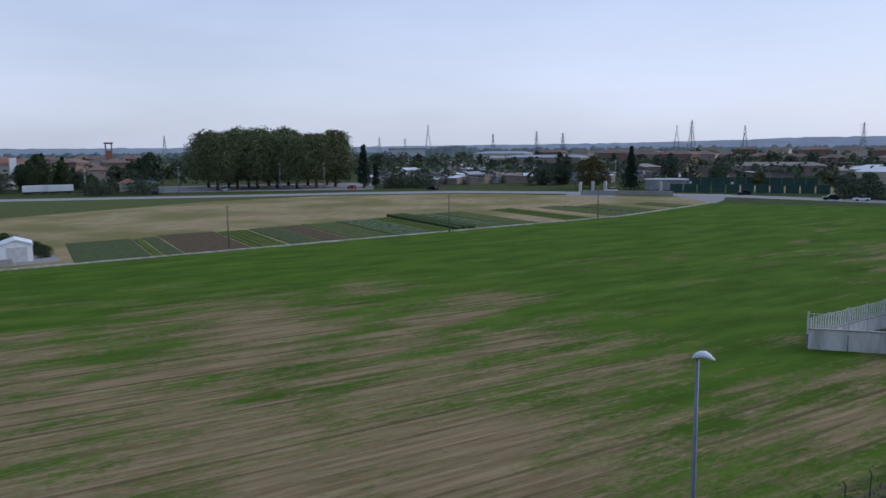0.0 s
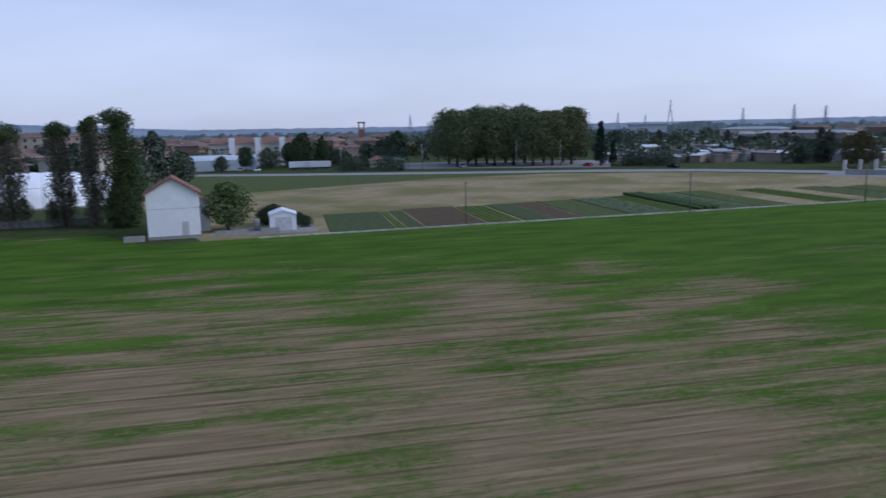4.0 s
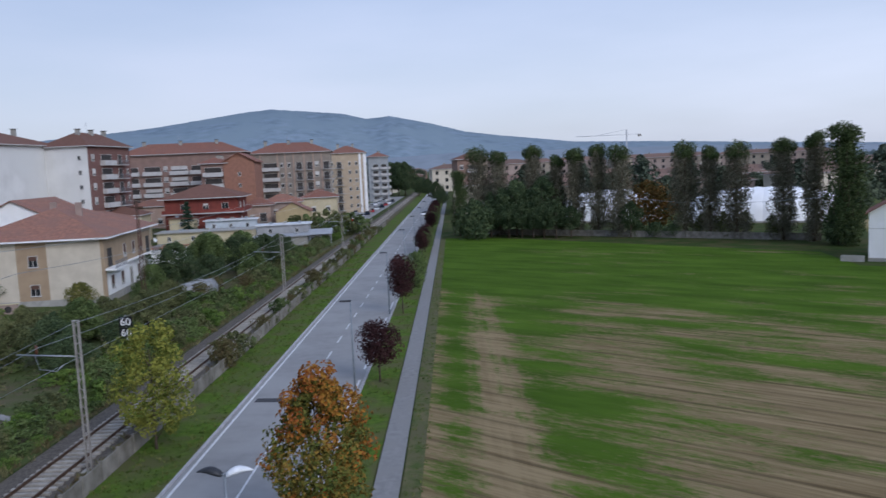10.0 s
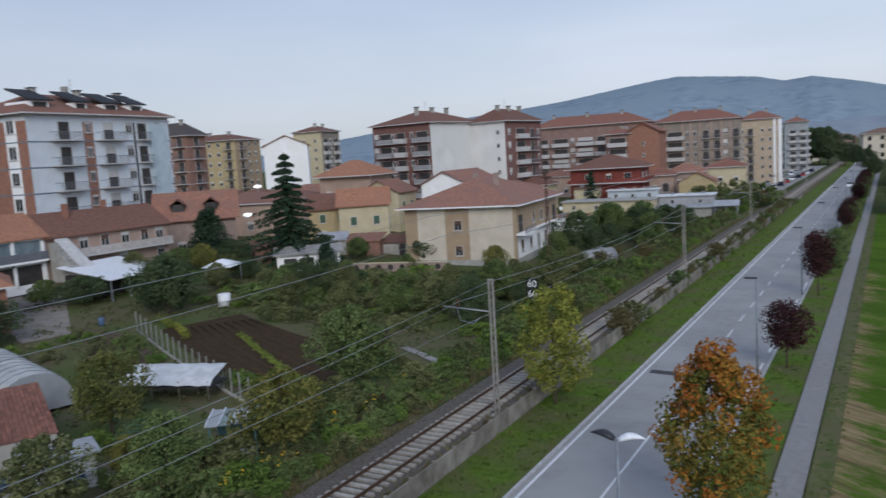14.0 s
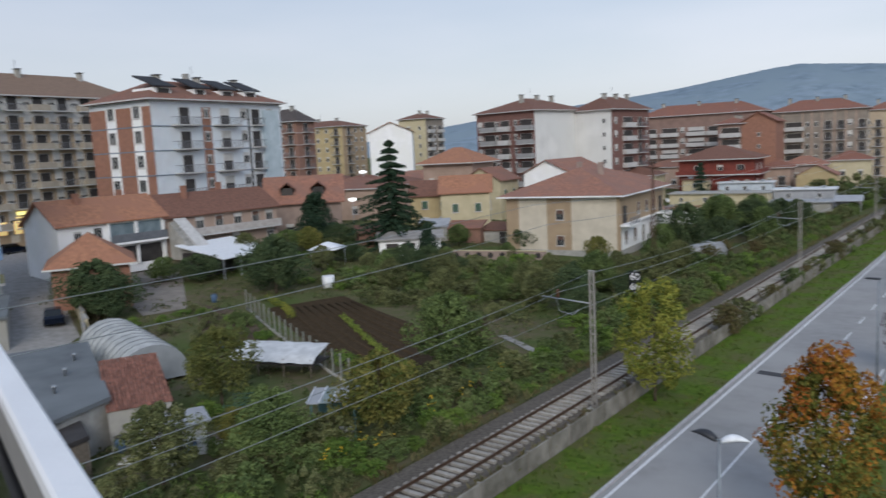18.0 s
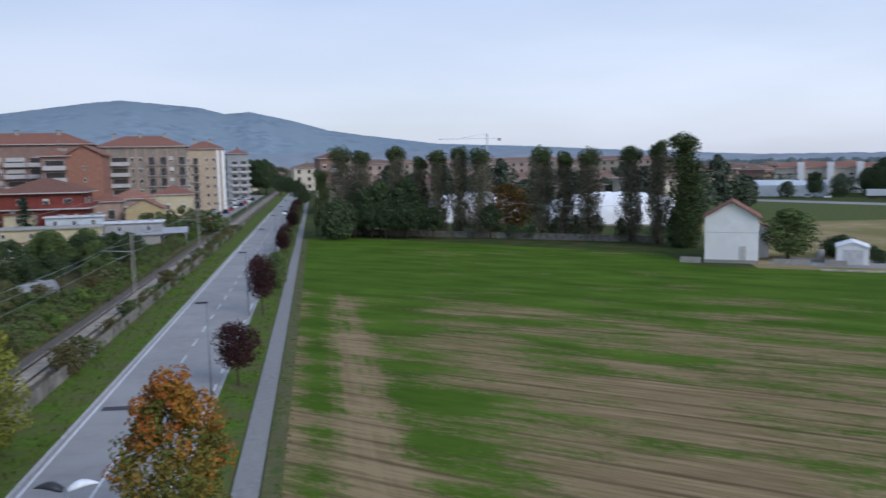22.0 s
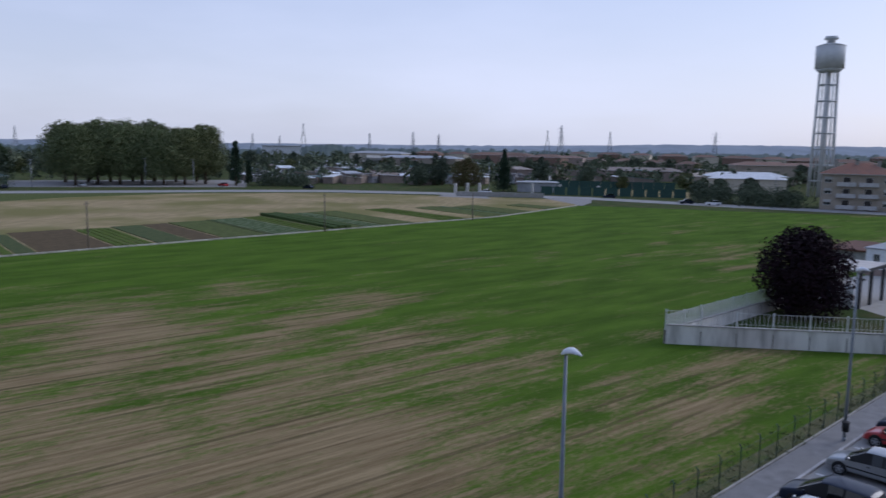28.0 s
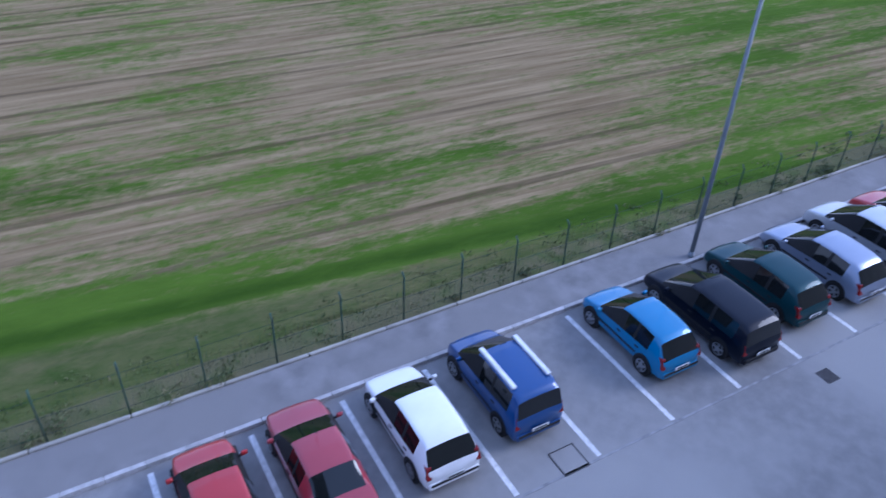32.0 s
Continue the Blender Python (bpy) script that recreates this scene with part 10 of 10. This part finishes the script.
for x in (-8.2, -3.4):
    part("dormer", box_bm(x - 0.9, x + 0.9, 1.0, 3.2, 9.3 - hz(-86) + 0.4, 9.3 - hz(-86) + 2.0), DOORSHADE, dh)
    part("dormer_roof", gable_roof(x - 0.9, x + 0.9, 0.8, 3.4, 9.3 - hz(-86) + 2.0, 0.3, 0.7), ROOFBR, dh)
place(gt4, *pol(62.8, 79.5), 30, (1.05, 1.05, 0.98))
gar = house("garage", (-66.2, 84.0), 38, 8.6, 5.5, hz(-67) + 2.7, WHITEWALL, "white garage with dark openings and pale roof", "gable", 0.7, roofm=YARD, along="x", category="garage")
# dark panels on the wall give the shade inside the garages
for x in (2.0, 4.4, 6.8):
    part("garage_opening", box_bm(-x - 0.85, -x + 0.85, -0.06, 0.02, 0.05, 2.2), DOORSHADE, gar)
aw = thing("arched_wall", -58.5, 86.6, hz(-60), 14, "garden wall with small round openings", "wall")
part("wall", box_bm(-7, 7, -0.12, 0.12, -0.3, 1.3), GREYPINK, aw)
part("coping", box_bm(-7.1, 7.1, -0.2, 0.2, 1.3, 1.42, 0.02), PALEYEL, aw)
# dark discs on the wall stand in for shaded holes
for i in range(8):
    part("opening", tube_bm([(-6 + i * 1.7, -0.14, 0.75), (-6 + i * 1.7, -0.1, 0.75)], 0.4, 12), DOORSHADE, aw)
house("house", pol(37.2, 133), 35, 7.2, 8, 8.4, YELLOW, "yellow house with green shutters and brown roof", "gable", 2.3, along="x", roofm=ROOFBR, south=[(1.6, WGR, 3.4), (4.8, WGR, 3.4), (1.8, W12, .6), (4.8, W12, .6)])
house("white_gable_house", pol(39.95, 228), 38, 12.6, 14, 22.1, WHITEWALL, "tall white blind gable wall under a low terracotta roof", "gable", 2.8, over=0.6, roofm=ROOFOR)
roofs = [far_house(PINKREND, ROOF, 13, 10, 5.6, "small town house with terracotta roof", True), far_house(WHITEWALL, ROOF, 15, 10, 5.8, "white town house with terracotta roof", True), far_house(PALEYEL, ROOFBR, 12, 9, 5.6, "yellowish town house with brown roof", True)]
for i, (az, d, t) in enumerate(((44.2, 148, 20), (46.8, 152, 5), (43.6, 165, 12), (48.5, 146, 40), (50.2, 160, 30), (45.6, 175, 15), (41.8, 160, 10), (39.6, 172, 10), (47.5, 185, 20), (36.2, 196, 8), (34.0, 200, 8), (29.5, 150, 8), (27.6, 152, 8), (25.5, 172, 8), (23.8, 190, 8), (21.2, 225, 8), (52.5, 165, 30), (55.5, 160, 30))):
    place(roofs[i % 3], *pol(az, d), t, 1.0)
house("house", pol(10.7, 200), TILTT, 8.6, 9, 5.9, YELLOW, "small yellow gable house with a brown tiled roof", "gable", 2.3, over=0.4, south=[(3, W9b, 1.2), (6, W9b, 1.2)])
house("house", pol(8.7, 221), TILTT, 10, 9, 8.4, PALEYEL, "pale house with a red tiled hip roof", "hip", 2.2, roofm=ROOFRED, over=0.7, south=[(2.5, W12, 4.6), (6.5, W12, 4.6)])
house("house", pol(11.4, 214), TILTT, 10, 8, 7.8, FPINK, "low house with a broad terracotta roof", "hip", 2.1, roofm=ROOF, over=0.8, south=[(2.5, W12, 4.6), (6.5, W12, 4.6)])
house("house", pol(13.5, 206), TILTT, 6.6, 8, 7.6, PINKREND, "small pink house with porch and terracotta roof", "hip", 2.0, roofm=ROOFRED, over=0.7, south=[(2, B2, 3.4), (4.8, W12, 3.8)])
canopy = thing("canopy", *pol(8.0, 213), 0, 8, "low white canopy over parked vans", "canopy")
part("roof", box_bm(-3.6, 3.6, -3, 3, 2.6, 2.75, 0.03), WHITEWALL, canopy)
for cx in (-3.3, 3.3):
    for cy in (-2.7, 2.7):
        part("post", box_bm(cx - 0.07, cx + 0.07, cy - 0.07, cy + 0.07, -0.3, 2.6), METALGREY, canopy)
for i in range(9):
    place((weed, weed2)[i % 2], *pol(12.2 - i * 0.55, 186 + (i % 3) * 3), i * 50, 2.0 + 0.5 * (i % 3))
LOWC = [SHEDC[0], SHEDC[1], CONCRETE]
for az, d, w, dd, h, wm, rm, win, label in ((13.1, 172, 13, 6, 2.1, CONCRETE, LOWC[0], 0, "low concrete workshop with a flat grey roof"), (12.6, 180, 11.7, 6, 4.1, LOWC[0], LOWC[1], 2, "grey sheet-metal workshop behind the railway"), (18.0, 176, 20, 7, 3.7, PALEYEL, CONCRETE, 4, "long workshop with pale yellow walls and a concrete slab roof"), (16.3, 186, 11.4, 4, 5.3, mat("pale_blue_cladding", (0.5, 0.55, 0.6), (0.42, 0.47, 0.52), 1.0, 0.6), LOWC[1], 3, "pale blue site cabin with small windows"), (19.6, 188, 5.5, 4, 5.5, PALEYEL, ROOFBR, 1, "small yellow outbuilding beside the red house"), (21.4, 152, 9, 6, 2.6, WHITEWALL, ROOFOR, 2, "low shed with a tiled roof edge")):
    lb = thing("low_workshop", *pol(az, d), hz(pol(az, d)[0]), 8, label, "workshop")
    part("wall", box_bm(-w / 2, w / 2, -dd / 2, dd / 2, -0.3, h), wm, lb)
    part("roof", box_bm(-w / 2 - 0.4, w / 2 + 0.4, -dd / 2 - 0.5, dd / 2 + 0.4, h, h + 0.22), rm, lb)
    for k in range(win):
        part("window", W9b, None, lb, at=pose(-w / 2 + (k + 0.5) * w / win, -dd / 2 - 0.001, h - 1.7))
    for k in range(3):
        part("roof_box", box_bm(-w * 0.3 + k * w * 0.28, -w * 0.3 + k * w * 0.28 + 0.8, -0.4, 0.4, h + 0.22, h + 0.65), (METALGREY, CONCRETE)[k % 2], lb)
lt2 = thing("lean_to", *pol(10.0, 172), 0, 8, "dark open lean-to with a sloping sheet roof", "lean-to")
part("back_wall", box_bm(-2.3, 2.3, 2.0, 2.15, -0.2, 2.9), CONCRETE, lt2)
for x in (-2.2, 0, 2.2):
    part("post", box_bm(x - 0.07, x + 0.07, -1.9, -1.76, -0.2, 2.15), METALGREY, lt2)
part("roof", box_bm(-2.6, 2.6, -2.3, 2.3, -0.06, 0.06), LOWC[0], lt2, at=pose(0, 0, 2.6, 11, 0, 0))
for i, (x, h) in enumerate(((-1.4, 1.2), (0.2, 0.8), (1.5, 1.4))):
    part("stored_crate", box_bm(x - 0.6, x + 0.6, 0.2, 1.6, -0.1, h), DOORSHADE, lt2)
CARC = [C_WHITE, C_SILV, C_DARK, C_GREY, C_RED2, C_WHITE]
for i in range(22):
    y = 205 + i * 7.5
    simple_car(-31.5 - (i % 2) * 5 + 0.02 * (y - 205), y, 85 + (i * 37 % 20), CARC[i % 6], "car parked along the railway lane")
plot("railway_lane", [(-27.5, 190), (-27, 420), (-37, 420), (-42, 190)], ASPHALT, "asphalt lane with parked cars beside the railway", 0.06)
vc = simple_car(*pol(2.3, 250), 90, C_WHITE, "white car driving on the road")
for i, (az, d) in enumerate(((9.0, 420), (8.2, 440), (7.4, 430), (6.8, 450))):
    place(dark, *pol(az, d), i * 40, 2.2)
for i, (az, d) in enumerate(((0.9, 300), (1.3, 340), (1.9, 400), (2.6, 415), (3.6, 430), (4.1, 440), (4.6, 450))):
    place(dark, *pol(az, d), i * 40, (0.75, 0.95, 1.0, 1.1)[i] if i < 4 else 1.95)
# cars on the far road
for i, (az, d, c) in enumerate(((-46.4, 292, C_DARK), (-79.3, 262, C_WHITE), (-88.4, 252, C_DARK), (-60.2, 296, C_RED2), (-66.2, 280, C_DARK), (-51.0, 300, C_SILV), (-93.8, 236, C_DARK), (-95.6, 234, C_WHITE), (-34.8, 318, C_SILV), (-36.0, 316, C_WHITE), (-110.2, 224, C_DARK))):
    simple_car(*pol(az, d), -az + 5, c, "car on the far road")
for i, (az, el) in enumerate(((-55.0, -1.16), (-58.2, -1.21), (-64.8, -1.71), (-79.6, -1.23), (-48.0, -1.3), (-42.0, -1.4), (-99.6, -1.6))):
    d = 300 if az > -70 else 266
    r = thing("street_lamp", *pol(az, d), 0, 0, "street lamp along the far road", "street lamp", "far lamps")
    h = 16 + math.tan(radians(el)) * d
    part("pole", tube_bm([(0, 0, 0), (0, 0, h)], [0.12, 0.08], 8), METALGREY, r)
    part("lantern", box_bm(-0.8, 0.8, -0.15, 0.15, h, h + 0.15), METALGREY, r)

# odds and ends stacked before the tiled shed
for i, (x, y, t, w, l, h) in enumerate(((-38.6, 24.6, 20, 1.0, 2.0, 0.5), (-37.4, 23.4, -30, 0.8, 1.6, 0.9), (-39.4, 22.2, -20, 1.2, 2.2, 0.35), (-36.6, 21.4, 10, 0.7, 1.4, 0.6), (-38.2, 20.6, 45, 1.0, 1.5, 0.4), (-37.0, 25.2, -10, 0.9, 1.8, 0.45))):
    pile = thing("board_stack", x, y, 0, t, "stack of pale boards and sheets beside the shed", "board stack")
    for k in range(4):
        part("board", box_bm(-l / 2 + 0.08 * k, l / 2 - 0.05 * k, -w / 2, w / 2 - 0.06 * k, h * k / 4, h * (k + 0.8) / 4, 0.01), (WHITEPLASTIC, CONCRETE, WOODPOST)[(i + k) % 3], pile)
BARREL = mat("blue_plastic", (0.08, 0.14, 0.24), (0.06, 0.1, 0.17), 2.0, 0.5)
for x, y in ((-39.9, 25.6), (-36.2, 23.0), (-40.4, 21.2), (-54.5, 38.4), (-68.2, 47.6)):
    br = thing("barrel", x, y, hz(x), 0, "blue plastic rain barrel in the garden", "barrel")
    part("body", tube_bm([(0, 0, 0), (0, 0, 0.3), (0, 0, 0.6), (0, 0, 0.9)], [0.27, 0.31, 0.31, 0.27], 14), BARREL, br)
    part("rim", tube_bm([(0, 0, 0.88), (0, 0, 0.93)], 0.29, 14), DARKMETAL, br)

# garden wall beside the lane
lw = thing("garden_wall", 0, 0, 0, 0, "pale plastered wall between lane and gardens", "wall", "", "structure")
for k in range(7):
    a, b = Vector((-66.2, 32.9)).lerp(Vector((-84, 39.9)), k / 7), Vector((-66.2, 32.9)).lerp(Vector((-84, 39.9)), (k + 1) / 7)
    m = (a + b) / 2
    an = math.degrees(math.atan2(b.y - a.y, b.x - a.x))
    part("wall_panel", box_bm(-1.37, 1.37, -0.1, 0.1, -0.6, 1.5, 0.01), PALEYEL, lw, at=pose(m.x, m.y, hz(m.x), 0, 0, an))
    part("coping", box_bm(-1.4, 1.4, -0.16, 0.16, 1.5, 1.58), CONCRETE, lw, at=pose(m.x, m.y, hz(m.x), 0, 0, an))


def glow(name, col, strength):
    m = bpy.data.materials.new(name)
    m.use_nodes = True
    b = m.node_tree.nodes["Principled BSDF"]
    b.inputs["Base Color"].default_value = (*col, 1)
    b.inputs["Emission Color"].default_value = (*col, 1)
    b.inputs["Emission Strength"].default_value = strength
    return m


# lit shop in the ground floor of the tan block
WARM, LEMON = glow("warm_shop_light", (1.0, 0.72, 0.3), 0.45), glow("yellow_sign_light", (1.0, 0.9, 0.35), 0.9)
shop = thing("shop_front", tan.location.x, tan.location.y, hz(-124.5), TILTT, "lit shop front with warm yellow windows and sign", "shop")
for y in (10.6, 13.0):
    part("lit_window", box_bm(0.02, 0.1, y, y + 1.3, 2.3, 4.3), WARM, shop)
    part("window_frame", box_bm(0.02, 0.16, y - 0.12, y, 2.2, 4.4), DARKMETAL, shop)
part("sign_board", box_bm(0.3, 0.5, 13.6, 16.6, 5.2, 5.75, 0.03), LEMON, shop)
part("awning_light", box_bm(0.3, 0.45, 13.4, 15.6, 4.75, 4.95), WARM, shop)
simple_car(*pol(66.3, 128), 20, C_WHITE, "white van parked before the lit shop")
lc = simple_car(*pol(67.4, 118), 110, C_DARK, "dark car with bright headlights on the lane")
# lit globe lamps between the houses
for az, el, d in ((43.73, -1.30, 150), (44.6, -3.29, 128)):
    x, y = pol(az, d)
    z = 16 + math.tan(radians(el)) * d - hz(x)
    gl = thing("garden_lamp", x, y, hz(x), 0, "lit white lamp on a slim post between houses", "lamp")
    part("post", tube_bm([(0, 0, -0.2), (0, 0, z - 0.3)], 0.06, 8), METALGREY, gl)
    part("globe", tube_bm([(0, 0, z - 0.32), (0, 0, z - 0.2), (0, 0, z), (0, 0, z + 0.2), (0, 0, z + 0.3)], [0.15, 0.6, 0.75, 0.6, 0.15], 14), glow("lamp_glass", (0.95, 0.97, 1.0), 1.0), gl)
# laundry on the grey block
for k, (y, z, w, h, c) in enumerate(((15.0, 11.2, 1.5, 1.5, 1), (15.1, 8.2, 1.6, 1.9, 1), (15.0, 17.4, 1.4, 1.2, 0), (12.6, 8.3, 1.2, 1.1, 1), (15.3, 5.4, 1.2, 1.2, 2))):
    part("washing", box_bm(1.24, 1.27, y, y + w, z, z + h, 0.005), CLOTH[c], grey)
# grass tufts on the verges and along the field's edge
bm = bmesh.new()
for i in range(3000):
    y = 14 + 130 * rng.random() ** 1.6
    r = rng.random()
    x = rng.uniform(-19.2, -15.7) if r < 0.62 else rng.uniform(-7.1, -4.95) if r < 0.8 else rng.uniform(-3.15, -2.0)
    tuft(bm, rng, x, y, 0.03, rng.uniform(0.08, 0.24) if r < 0.8 else rng.uniform(0.05, 0.14), rng.randint(5, 9))
tagged(part("grass_tufts", bm, leafmat("tuft_grass", (0.05, 0.085, 0.016), (0.16, 0.16, 0.05), (0.09, 0.14, 0.024))), "loose grass tufts and weeds along the verges", "grass", "", "stuff")
for i in range(26):
    x, y = rng.uniform(-67, -52), rng.uniform(34, 46)
    d1 = Vector((x + 48, y - 48))
    if abs(d1.dot(Vector((0.49, 0.87)))) > 7 and math.hypot(x + 56.6, y - 31) > 7:
        place((weed, weed2, weed3)[i % 3], x, y, i * 37, (rng.uniform(0.4, 0.8), rng.uniform(0.4, 0.8), rng.uniform(0.3, 0.7)))
# dry weeds and grass along the car park fence
bm = bmesh.new()
for i in range(800):
    s_, p_ = -9 + 78 * rng.random() ** 1.35, rng.triangular(16.0, 18.6, 16.4)
    x, y = uw(s_, p_)
    tuft(bm, rng, x, y, 0.03, rng.uniform(0.05, 0.16), rng.randint(4, 8), 0.2)
tagged(part("fence_weeds", bm, leafmat("dry_weeds", (0.075, 0.11, 0.035), (0.2, 0.18, 0.1), (0.11, 0.14, 0.05))), "dry weeds and grass growing along the fence", "weeds", "", "stuff")
